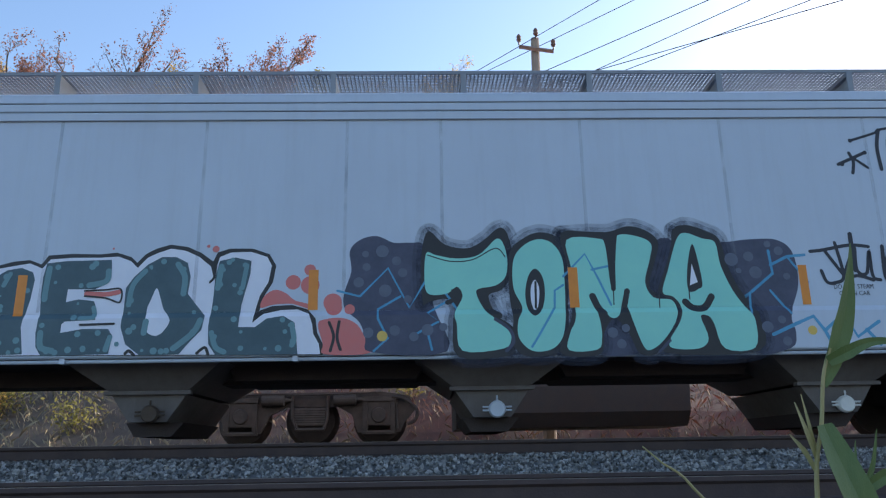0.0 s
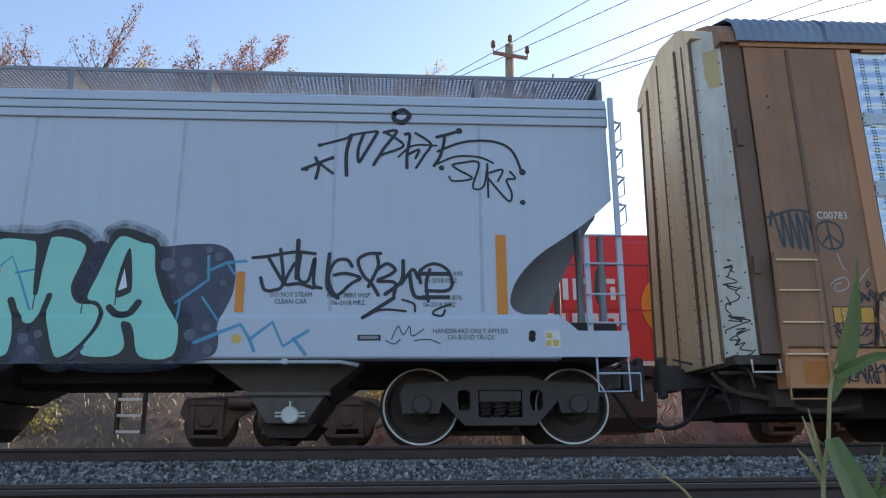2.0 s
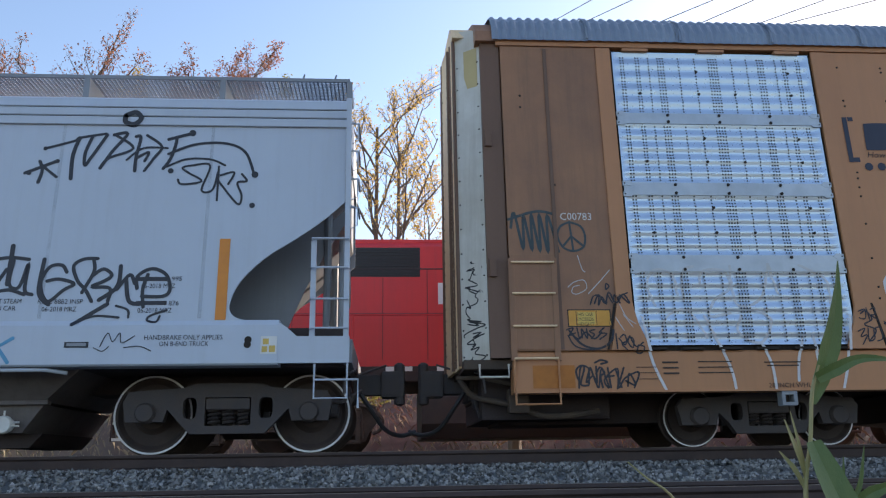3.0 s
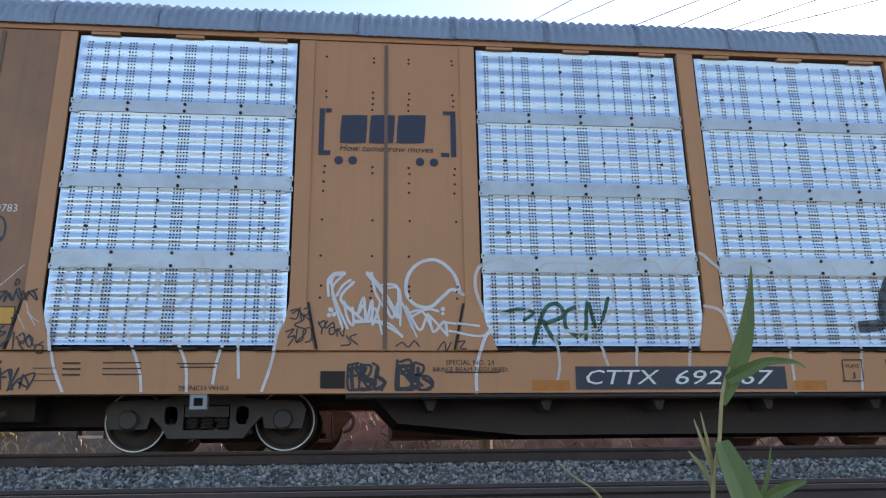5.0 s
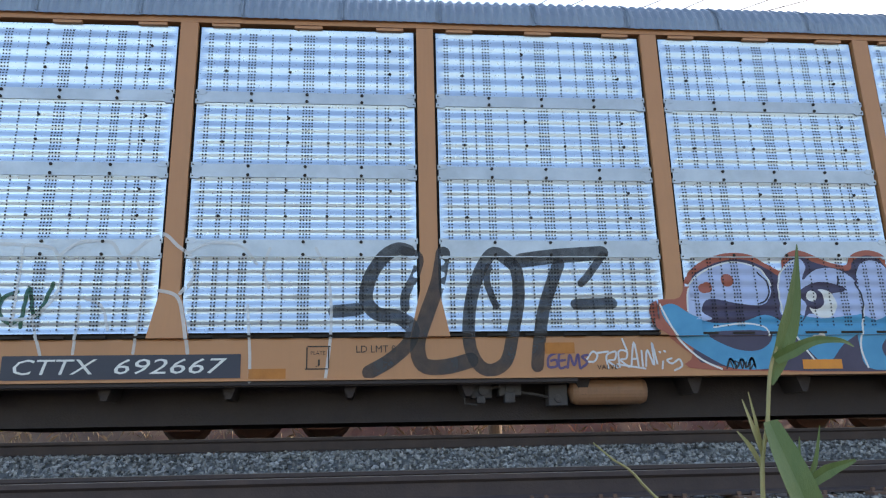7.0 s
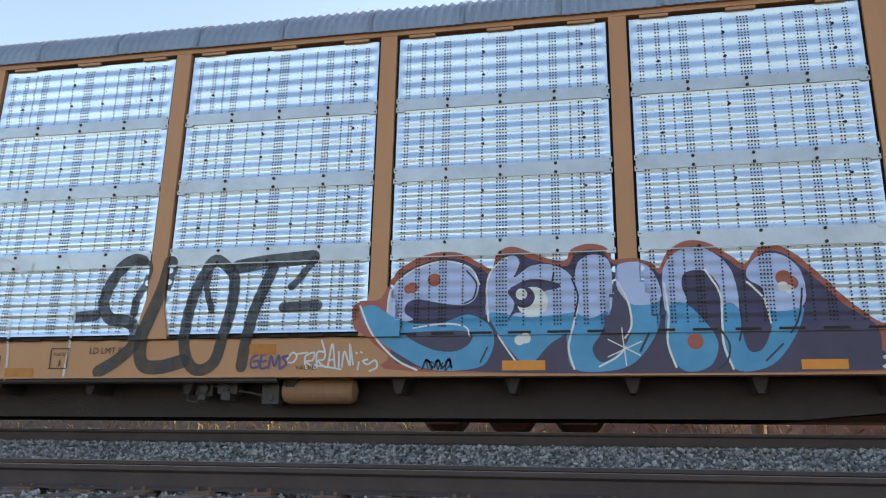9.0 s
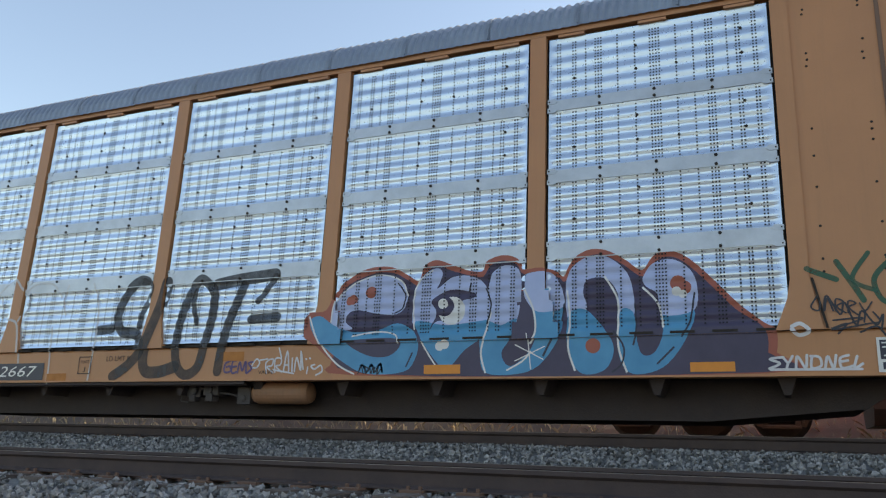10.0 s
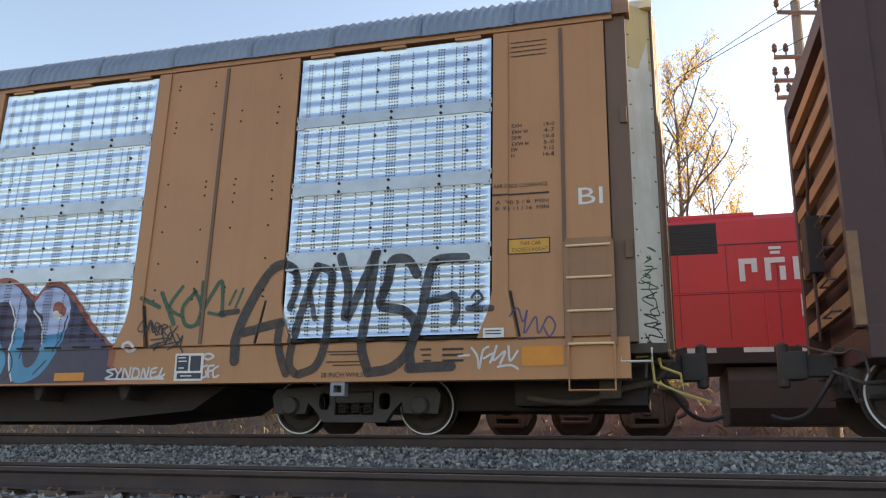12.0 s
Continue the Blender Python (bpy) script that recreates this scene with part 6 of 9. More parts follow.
stroke(INK, 0.04, ((6.697, 3.612), (6.788, 3.613), (6.739, 3.373), (6.662, 3.239)))
stroke(INK, 0.04, ((6.754, 3.628), (6.982, 3.7)))
stroke(INK, 0.033, ((6.707, 3.425), (7.007, 3.549), (7.358, 3.569), (7.595, 3.46), (7.711, 3.186)))
stroke(INK, 0.026, ((6.698, 3.262), (6.925, 3.361), (7.203, 3.358), (7.371, 3.286)))
stroke(INK, 0.026, ((6.84, 3.102), (6.891, 3.044), (7.114, 3.084), (6.949, 3.192), (6.884, 3.25), (6.989, 3.281), (7.198, 3.283), (7.12, 2.974), (7.244, 2.976), (7.295, 3.196)))
stroke(INK, 0.026, ((7.301, 3.27), (7.303, 2.846)))
stroke(INK, 0.026, ((7.307, 3.086), (7.476, 2.87), (7.56, 2.798), (7.583, 2.907), (7.527, 3.067), (7.633, 3.09), (7.571, 3.177)))
stroke(INK, 0.026, ((7.327, 3.16), (7.483, 3.198), (7.422, 3.051)))
dots(INK, ((6.75, 3.211, 0.033), (7.71, 2.786, 0.033), (5.152, 3.169, 0.026), (5.453, 3.319, 0.026), (5.299, 3.479, 0.026), (6.968, 3.699, 0.04), (7.724, 3.172, 0.04),))

paint_on(hopper, "graffiti_tag", "flowing black marker tag over the stencils")
stroke(INK, 0.04, ((4.594, 2.076), (4.737, 2.09), (5.063, 2.147), (5.292, 2.128)))
stroke(INK, 0.04, ((4.9, 2.18), (4.944, 1.776), (4.835, 1.696), (4.738, 1.708), (4.693, 1.841)))
stroke(INK, 0.04, ((4.77, 2.077), (4.931, 1.809)))
stroke(INK, 0.053, ((5.097, 2.284), (5.093, 1.843)))
stroke(INK, 0.04, ((5.062, 2.011), (4.964, 1.776), (5.125, 1.776), (5.286, 1.724)))
stroke(INK, 0.04, ((5.128, 2.113), (5.113, 1.843), (5.223, 1.81), (5.291, 2.08), (5.287, 1.777), (5.37, 1.724)))
stroke(INK, 0.046, ((5.456, 2.129), (5.436, 1.778), (5.498, 1.658), (5.562, 1.612)))
stroke(INK, 0.04, ((5.715, 1.981), (5.652, 2.062), (5.52, 2.034), (5.45, 1.845), (5.543, 1.645), (5.709, 1.779), (5.809, 1.846), (5.647, 1.899), (5.516, 1.878)))
stroke(INK, 0.04, ((6.036, 2.139), (5.884, 2.131), (5.783, 2.049), (5.843, 1.88), (5.937, 1.78), (6.017, 1.646)))
stroke(INK, 0.04, ((5.996, 2.118), (6.01, 1.982), (5.904, 1.746)))
stroke(INK, 0.04, ((6.009, 1.948), (6.111, 2.017), (6.207, 1.949), (6.138, 1.881), (6.004, 1.813), (6.2, 1.794), (6.193, 1.647)))
stroke(INK, 0.046, ((6.297, 2.052), (6.279, 1.815), (6.096, 1.66)))
stroke(INK, 0.04, ((6.278, 1.781), (6.405, 1.95), (6.465, 1.849)))
stroke(INK, 0.046, ((6.369, 1.903), (6.422, 1.648), (6.571, 1.615)))
stroke(INK, 0.04, ((6.495, 1.795), (6.489, 1.93), (6.64, 2.02), (6.802, 1.952), (6.857, 1.783), (6.786, 1.702), (6.556, 1.702)))
stroke(INK, 0.04, ((6.603, 1.951), (6.56, 1.782), (6.582, 1.582)))
stroke(INK, 0.046, ((6.192, 1.614), (5.991, 1.481), (5.846, 1.383)))
stroke(INK, 0.026, ((5.925, 1.435), (6.089, 1.481), (6.328, 1.462)))
stroke(INK, 0.026, ((6.289, 1.594), (6.417, 1.548), (6.432, 1.462)))
stroke(INK, 0.026, ((6.841, 1.543), (6.674, 1.483), (6.638, 1.43), (6.735, 1.41), (6.772, 1.476)))
stroke(INK, 0.011, ((6.171, 1.137), (6.242, 1.285), (6.302, 1.188), (6.371, 1.286), (6.398, 1.175), (6.531, 1.253)))
stroke(INK, 0.011, ((6.106, 1.124), (6.2, 1.085), (6.267, 1.137)))
stroke(INK, 0.011, ((6.427, 1.124), (6.589, 1.137), (6.715, 1.085)))

paint_on(hopper, "stencil", "small black stencilled words and plates")
letters(INK, "DO NOT STEAM", 5.04, 1.65, 0.054, 0.46, 0)
letters(INK, "CLEAN CAR", 5.04, 1.571, 0.054, 0.36, 0)
letters(INK, "RULE 88B2 INSP", 5.686, 1.645, 0.054, 0.48, 0)
letters(INK, "06-2018 MRZ", 5.683, 1.559, 0.054, 0.37, 0)
letters(INK, "06-2018 MRZ", 6.728, 1.823, 0.054, 0.37, 0)
letters(INK, "06-2018 MRZ", 6.71, 1.542, 0.054, 0.37, 0)
letters(INK, "HANDBRAKE ONLY APPLIES", 7.055, 1.234, 0.054, 0.84, 0)
letters(INK, "ON B-END TRUCK", 7.063, 1.163, 0.054, 0.53, 0)
letters(INK, "995", 6.925, 1.905, 0.054, 0.11, 0)
letters(INK, "876", 6.912, 1.623, 0.054, 0.11, 0)
bar(INK, 6.501, 6.845, 1.877, 1.925)
bar(INK, 6.499, 6.834, 1.602, 1.649)
bar(ORANGE, -4.498, -4.392, 1.409, 1.884)
bar(ORANGE, -1.226, -1.117, 1.444, 1.912)
bar(ORANGE, 1.74, 1.85, 1.438, 1.91)
bar(ORANGE, 4.42, 4.519, 1.443, 1.912)
bar(ORANGE, 7.37, 7.49, 1.431, 2.378)
bar(INK, 5.794, 6.05, 1.124, 1.188)
bar(GREY_DARK, 5.819, 6.024, 1.143, 1.175)
bar(WHITE, 7.89, 8.067, 1.046, 1.241)
bar(YELLOW, 7.914, 7.979, 1.15, 1.215)
bar(YELLOW, 7.984, 8.05, 1.065, 1.137)
bar(YELLOW, 7.905, 7.964, 1.065, 1.13)
dots(SEAM, ((7.752, 1.202, 0.04), (7.747, 1.15, 0.04),))

paint_on(carrier, "stencil", "white and black stencilled marks on the tan panels")
letters(WHITE, "C00783", 11.53, 2.695, 0.092, 0.38, 0)
letters(WHITE, "BI", 37.268, 2.719, 0.205, 0.28, 0)
bar(STENCIL, 11.351, 11.858, 1.347, 1.553)
bar(SIGN, 11.363, 11.846, 1.36, 1.54)
bar(STENCIL, 11.449, 11.457, 1.366, 1.532)
bar(STENCIL, 11.685, 11.692, 1.367, 1.534)
bar(YELLOW, 11.468, 11.673, 1.379, 1.52)
letters(STENCIL, "THIS CAR", 11.551, 1.495, 0.04, 0.2, 0)
letters(STENCIL, "EXCEEDS", 11.555, 1.437, 0.04, 0.2, 0)
letters(STENCIL, "HEIGHT", 11.56, 1.379, 0.04, 0.2, 0)
bar(STENCIL, 36.291, 36.789, 2.053, 2.246)
bar(SIGN, 36.304, 36.775, 2.067, 2.232)
letters(STENCIL, "THIS CAR", 36.558, 2.183, 0.046, 0.25, 0)
letters(STENCIL, "EXCEEDS HEIGHT", 36.557, 2.107, 0.046, 0.42, 0)
letters(STENCIL, "EXH", 36.401, 3.69, 0.05, 0.12, 0)
letters(STENCIL, "19-0", 36.799, 3.68, 0.05, 0.13, 0)
letters(STENCIL, "EXH W", 36.445, 3.606, 0.05, 0.2, 0)
letters(STENCIL, "4-7", 36.797, 3.601, 0.05, 0.13, 0)
letters(STENCIL, "EXW", 36.4, 3.531, 0.05, 0.12, 0)
letters(STENCIL, "10-8", 36.796, 3.522, 0.05, 0.13, 0)
letters(STENCIL, "EXW H", 36.444, 3.447, 0.05, 0.2, 0)
letters(STENCIL, "5-0", 36.794, 3.444, 0.05, 0.13, 0)
letters(STENCIL, "EW", 36.376, 3.375, 0.05, 0.08, 0)
letters(STENCIL, "9-10", 36.793, 3.366, 0.05, 0.13, 0)
letters(STENCIL, "H", 36.354, 3.298, 0.05, 0.04, 0)
letters(STENCIL, "16-8", 36.791, 3.288, 0.05, 0.13, 0)
letters(STENCIL, "AAR DECK CLEARANCE", 36.445, 2.91, 0.05, 0.65, 0)
bar(STENCIL, 36.108, 36.788, 2.788, 2.809)
letters(STENCIL, "A  90 5 / 8  MIN", 36.464, 2.701, 0.046, 0.63, 0)
letters(STENCIL, "B  93 11 / 16  MIN", 36.463, 2.623, 0.046, 0.63, 0)
bar(STENCIL, 36.327, 36.785, 4.828, 4.839)
bar(STENCIL, 36.326, 36.784, 4.764, 4.775)
bar(STENCIL, 36.326, 36.783, 4.7, 4.711)
bar(STENCIL, 36.325, 36.782, 4.636, 4.647)
bar(NAVY, 15.071, 15.134, 3.439, 4.06)
bar(NAVY, 15.145, 15.217, 4.008, 4.062)
bar(NAVY, 15.124, 15.215, 3.441, 3.502)
bar(NAVY, 16.676, 16.74, 3.457, 4.071)
bar(NAVY, 16.583, 16.699, 4.021, 4.068)
bar(NAVY, 16.552, 16.652, 3.455, 3.508)
fill(NAVY, ((15.369, 3.974), (15.626, 3.982), (15.651, 3.944), (15.636, 3.651), (15.606, 3.612), (15.353, 3.605), (15.327, 3.642), (15.34, 3.935)))
fill(NAVY, ((15.725, 3.985), (15.961, 3.992), (15.988, 3.954), (15.969, 3.66), (15.938, 3.62), (15.704, 3.614), (15.678, 3.652), (15.694, 3.945)))
fill(NAVY, ((16.061, 3.995), (16.342, 4.004), (16.368, 3.965), (16.346, 3.67), (16.314, 3.631), (16.037, 3.623), (16.012, 3.661), (16.03, 3.955)))
letters(STENCIL, "How tomorrow moves", 15.891, 3.543, 0.079, 1.14, 0.25)
dots(NAVY, ((15.315, 3.377, 0.053), (15.482, 3.381, 0.053), (16.295, 3.379, 0.053), (16.465, 3.376, 0.053),))
letters(STENCIL, "SPECIAL NO. 24", 16.845, 0.944, 0.059, 0.55, 0)
letters(STENCIL, "BRAKE BEAM REQUIRED:", 16.853, 0.869, 0.059, 0.86, 0)
bar(STENCIL, 16.558, 17.176, 0.825, 0.838)
bar(NAVY, 18.059, 20.579, 0.636, 0.898)
letters(WHITE, "CTTX", 18.616, 0.777, 0.165, 0.87, 0.22)
letters(WHITE, "692667", 19.835, 0.775, 0.165, 1.2, 0.22)
bar(STENCIL, 21.303, 21.558, 0.968, 0.981)
bar(STENCIL, 21.278, 21.531, 0.719, 0.732)
bar(STENCIL, 21.291, 21.305, 0.732, 0.968)
bar(STENCIL, 21.531, 21.544, 0.731, 0.968)
letters(STENCIL, "PLATE", 21.42, 0.902, 0.04, 0.16, 0)
letters(STENCIL, "J", 21.417, 0.81, 0.079, 0.05, 0)
letters(STENCIL, "LD LMT 8", 22.062, 0.942, 0.079, 0.44, 0)
letters(STENCIL, "28 INCH WHLS", 34.273, 0.684, 0.059, 0.54, 0)
letters(STENCIL, "28 INCH WHLS", 13.915, 0.665, 0.053, 0.54, 0)
letters(STENCIL, "VALVE", 24.699, 0.713, 0.053, 0.24, 0)
bar(STENCIL, 35.243, 35.38, 0.955, 0.974)
bar(STENCIL, 35.516, 35.765, 0.947, 0.973)
bar(STENCIL, 12.417, 12.602, 0.925, 0.944)
bar(STENCIL, 12.833, 13.239, 0.933, 0.945)
bar(STENCIL, 35.264, 35.38, 0.889, 0.908)
bar(STENCIL, 35.516, 35.765, 0.881, 0.907)
bar(STENCIL, 12.419, 12.605, 0.863, 0.881)
bar(STENCIL, 12.835, 13.24, 0.87, 0.882)
bar(STENCIL, 35.286, 35.381, 0.823, 0.842)
bar(STENCIL, 35.517, 35.765, 0.816, 0.842)
bar(STENCIL, 12.422, 12.607, 0.801, 0.819)
bar(STENCIL, 12.837, 13.241, 0.808, 0.82)
bar(STENCIL, 34.074, 34.508, 0.952, 0.966)
bar(STENCIL, 34.112, 34.473, 0.918, 0.932)
bar(STENCIL, 34.065, 34.547, 0.83, 0.844)
bar(STENCIL, 34.154, 34.513, 0.79, 0.803)
bar(STENCIL, 13.616, 14.061, 0.922, 0.935)
bar(STENCIL, 13.648, 14.029, 0.884, 0.897)
bar(ORANGE, 27.037, 27.52, 0.664, 0.774)
bar(ORANGE, 30.199, 30.658, 0.656, 0.76)
bar(ORANGE, 36.447, 36.917, 0.751, 0.972)
bar(ORANGE_WORN, 17.553, 17.982, 0.617, 0.742)
bar(ORANGE_WORN, 20.665, 21.07, 0.604, 0.733)
bar(ORANGE_WORN, 23.981, 24.327, 0.87, 0.997)
bar(ORANGE_WORN, 10.918, 11.399, 0.652, 0.909)
bar(WHITE, 32, 32.407, 0.633, 0.98)
bar(NAVY, 32.027, 32.196, 0.761, 0.953)
bar(NAVY, 32.22, 32.371, 0.758, 0.949)
bar(NAVY, 32.042, 32.385, 0.661, 0.732)
bar(WHITE, 32.045, 32.15, 0.918, 0.932)
bar(WHITE, 32.049, 32.17, 0.875, 0.889)
bar(WHITE, 32.057, 32.137, 0.79, 0.804)
bar(WHITE, 32.091, 32.25, 0.69, 0.704)
bar(WHITE, 36.009, 36.253, 1.074, 1.186)
bar(STENCIL, 36.036, 36.22, 1.146, 1.16)
bar(STENCIL, 36.036, 36.22, 1.114, 1.127)

paint_on(carrier, "graffiti_tag", "teal scribbled tag and peace sign")
stroke(INKTEAL, 0.033, ((10.74, 2.549), (10.785, 2.736), (10.879, 2.278), (10.895, 2.71), (10.982, 2.26), (10.989, 2.726), (11.077, 2.248), (11.085, 2.728), (11.172, 2.236), (11.182, 2.716), (11.297, 2.251)))
stroke(INKTEAL, 0.033, ((10.711, 2.651), (11.051, 2.755), (11.278, 2.718)))
stroke(INKTEAL, 0.026, ((11.445, 2.623), (11.578, 2.57), (11.625, 2.447), (11.597, 2.31), (11.473, 2.26), (11.356, 2.306), (11.294, 2.442), (11.335, 2.566), (11.445, 2.623)))
stroke(INKTEAL, 0.026, ((11.445, 2.623), (11.473, 2.26)))
stroke(INKTEAL, 0.026, ((11.459, 2.444), (11.355, 2.32)))
stroke(INKTEAL, 0.026, ((11.459, 2.444), (11.596, 2.323)))

paint_on(carrier, "graffiti_tag", "thin black marker tags on the tan sill and panels")
stroke(INK, 0.02, ((11.438, 0.652), (11.47, 0.885), (11.562, 0.867), (11.524, 0.713), (11.61, 0.787), (11.662, 0.652), (11.709, 0.867), (11.783, 0.653), (11.735, 0.744), (11.892, 0.868), (11.892, 0.653), (11.977, 0.763), (12.139, 0.825), (12.075, 0.653)))
stroke(INK, 0.02, ((11.679, 1.625), (11.734, 1.724), (11.803, 1.626), (11.857, 1.758), (11.928, 1.627), (12.016, 1.727), (12.084, 1.629)))
stroke(INK, 0.026, ((11.363, 1.301), (11.498, 1.144), (11.686, 1.094), (11.833, 1.177), (11.868, 1.304)))
stroke(INK, 0.02, ((11.378, 1.27), (11.463, 1.207), (11.548, 1.283), (11.646, 1.208), (11.734, 1.284)))
stroke(INK, 0.017, ((11.924, 1.209), (11.99, 1.134), (12.046, 1.223), (12.114, 1.115), (12.204, 1.16)))
stroke(INK, 0.017, ((15.135, 1.37), (15.202, 1.411), (15.218, 1.325), (15.299, 1.391), (15.327, 1.293), (15.415, 1.359)))
stroke(INK, 0.017, ((14.844, 1.487), (14.911, 1.521), (14.973, 1.422), (14.872, 1.356), (15.001, 1.291), (14.898, 1.16)))
stroke(INK, 0.04, ((15.506, 0.875), (15.528, 0.64)))
stroke(INK, 0.04, ((15.506, 0.875), (15.668, 0.875), (15.599, 0.767), (15.739, 0.716), (15.657, 0.64), (15.528, 0.64)))
stroke(INK, 0.04, ((15.798, 0.876), (15.773, 0.653), (15.888, 0.716), (15.794, 0.793)))
stroke(INK, 0.04, ((16.028, 0.908), (16.032, 0.64)))
stroke(INK, 0.04, ((16.027, 0.895), (16.204, 0.896), (16.132, 0.78), (16.258, 0.717), (16.175, 0.64), (16.032, 0.64)))
stroke(INK, 0.04, ((16.255, 0.877), (16.273, 0.64), (16.42, 0.685), (16.313, 0.768)))
stroke(INK, 0.02, ((31.551, 1.262), (31.587, 1.423), (31.698, 1.221), (31.748, 1.344), (31.836, 1.108), (31.899, 1.252), (32.016, 1.103), (32.084, 1.21), (32.058, 1.047)))
stroke(INK, 0.02, ((31.61, 1.077), (31.752, 1.125), (31.668, 1.028)))
stroke(INK, 0.02, ((31.872, 1.037), (32.018, 1.089), (32.095, 0.996)))
stroke(PURPLE_INK, 0.02, ((36.319, 1.318), (36.405, 1.413), (36.468, 1.247), (36.515, 1.389), (36.48, 1.116), (36.611, 1.307), (36.641, 1.112), (36.753, 1.302), (36.834, 1.202), (36.767, 1.076), (36.706, 1.174)))
stroke(PURPLE_INK, 0.02, ((36.411, 1.056), (36.608, 1.061)))
stroke(INK, 0.026, ((26.122, 0.703), (26.169, 0.79), (26.243, 0.701), (26.299, 0.788), (26.358, 0.7), (26.426, 0.8), (26.457, 0.699)))
stroke(INK, 0.02, ((29.554, 0.683), (29.583, 0.791), (29.655, 0.754), (29.595, 0.707), (29.668, 0.682), (29.719, 0.765), (29.737, 0.681), (29.787, 0.764), (29.822, 0.68), (29.867, 0.763)))
stroke(INK, 0.02, ((29.573, 0.827), (29.632, 0.85), (29.641, 0.802)))

paint_on(carrier, "graffiti_tag", "loose white sprayed script across panels and screens")
stroke(WHITE_SPRAY, 0.04, ((16.753, 1.74), (16.674, 1.98), (16.482, 2.138), (16.276, 2.101), (16.142, 1.94), (16.127, 1.734), (16.237, 1.599), (16.403, 1.58), (16.548, 1.704), (16.656, 1.787), (16.786, 1.727)))
stroke(WHITE_SPRAY, 0.026, ((15.257, 1.929), (15.283, 1.759), (15.341, 1.591), (15.459, 1.326)))
stroke(WHITE_SPRAY, 0.053, ((15.254, 1.861), (15.291, 1.95), (15.405, 1.965)))
stroke(WHITE_SPRAY, 0.033, ((15.52, 1.864), (15.377, 1.659), (15.628, 1.427)))
stroke(WHITE_SPRAY, 0.026, ((15.408, 1.626), (15.566, 1.493), (15.637, 1.594), (15.692, 1.394), (15.768, 1.561), (15.848, 1.263)))
stroke(WHITE_SPRAY, 0.053, ((15.679, 1.969), (15.848, 1.765), (16.026, 1.463)))
stroke(WHITE_SPRAY, 0.026, ((15.916, 1.8), (16.048, 1.767), (16.053, 1.363)))
stroke(WHITE_SPRAY, 0.026, ((15.528, 1.393), (15.89, 1.395), (16.076, 1.231)))
stroke(WHITE_SPRAY, 0.02, ((16.101, 1.564), (16.241, 1.232)))
stroke(WHITE_SPRAY, 0.026, ((16.129, 1.497), (16.298, 1.532), (16.416, 1.332), (16.362, 1.499), (16.575, 1.267)))
stroke(WHITE_SPRAY, 0.026, ((16.554, 1.4), (16.951, 1.356)))
stroke(WHITE_SPRAY, 0.026, ((16.612, 1.3), (16.94, 1.236), (17.148, 1.303)))
dots(WHITE_SPRAY, ((15.272, 1.537, 0.026), (15.25, 1.477, 0.026), (15.303, 1.484, 0.026), (16.548, 1.554, 0.02), (16.543, 1.5, 0.02),))
stroke(WHITE_HAZE, 0.033, ((12.4, 1.599), (12.324, 1.862), (12.443, 2.031), (12.638, 1.966), (12.68, 1.733)))
stroke(WHITE_HAZE, 0.033, ((12.746, 1.668), (12.765, 2.001), (12.892, 2.07)))
stroke(WHITE_HAZE, 0.033, ((12.962, 1.869), (13.022, 2.018), (13.281, 2.008), (13.317, 1.806), (13.128, 1.671), (13.037, 1.474), (13.291, 1.508)))
stroke(WHITE_HAZE, 0.033, ((13.345, 2.076), (13.385, 1.608), (13.675, 1.677), (13.803, 2.014), (13.816, 2.096), (13.901, 1.745)))
stroke(WHITE_HAZE, 0.033, ((14.198, 2.087), (14.329, 2.021), (14.525, 1.887), (14.515, 1.419)))
stroke(WHITE_SPRAY, 0.033, ((13.419, 1.477), (13.359, 1.281), (13.614, 1.154), (13.773, 1.414), (13.61, 1.544)))
stroke(WHITE_SPRAY, 0.033, ((12.218, 1.467), (12.304, 0.962), (12.442, 0.622)))
stroke(WHITE_SPRAY, 0.033, ((12.974, 1.473), (13.208, 0.902), (13.258, 0.622)))
stroke(WHITE_SPRAY, 0.033, ((13.614, 1.154), (13.712, 0.903), (13.733, 0.622)))
stroke(WHITE_SPRAY, 0.033, ((14.125, 1.221), (14.042, 0.967), (14.01, 0.715)))
stroke(WHITE_SPRAY, 0.033, ((14.253, 1.221), (14.282, 0.778)))
stroke(WHITE_SPRAY, 0.033, ((14.713, 1.486), (14.637, 0.969), (14.535, 0.621)))
stroke(WHITE_SPRAY, 0.026, ((12.418, 1.212), (12.532, 1.47), (12.782, 1.537), (12.982, 1.215)))
stroke(WHITE_SPRAY, 0.04, ((16.914, 0.608), (16.927, 0.919), (17.045, 1.266), (17.233, 1.364)))
stroke(WHITE_HAZE, 0.04, ((17.009, 1.526), (16.921, 1.823), (16.98, 2.058), (17.224, 2.164), (17.485, 2.133), (17.629, 1.998), (17.667, 1.762), (17.486, 1.528), (17.231, 1.507)))
stroke(WHITE_HAZE, 0.04, ((17.649, 1.998), (17.814, 2.137), (18.144, 2.141), (18.443, 2.11), (18.539, 1.973), (18.583, 1.702), (18.456, 1.434), (18.258, 1.302), (17.936, 1.314)))
stroke(WHITE_HAZE, 0.033, ((18.144, 2.141), (18.114, 1.236)))
stroke(WHITE_HAZE, 0.04, ((18.54, 2.008), (18.745, 2.169), (19.083, 2.173), (19.243, 1.995), (19.492, 2.192), (19.668, 2.265), (19.83, 2.126), (19.991, 1.988), (20.022, 1.781), (19.892, 1.576)))
stroke(WHITE_HAZE, 0.033, ((19.377, 1.982), (19.472, 1.641), (19.421, 0.917)))
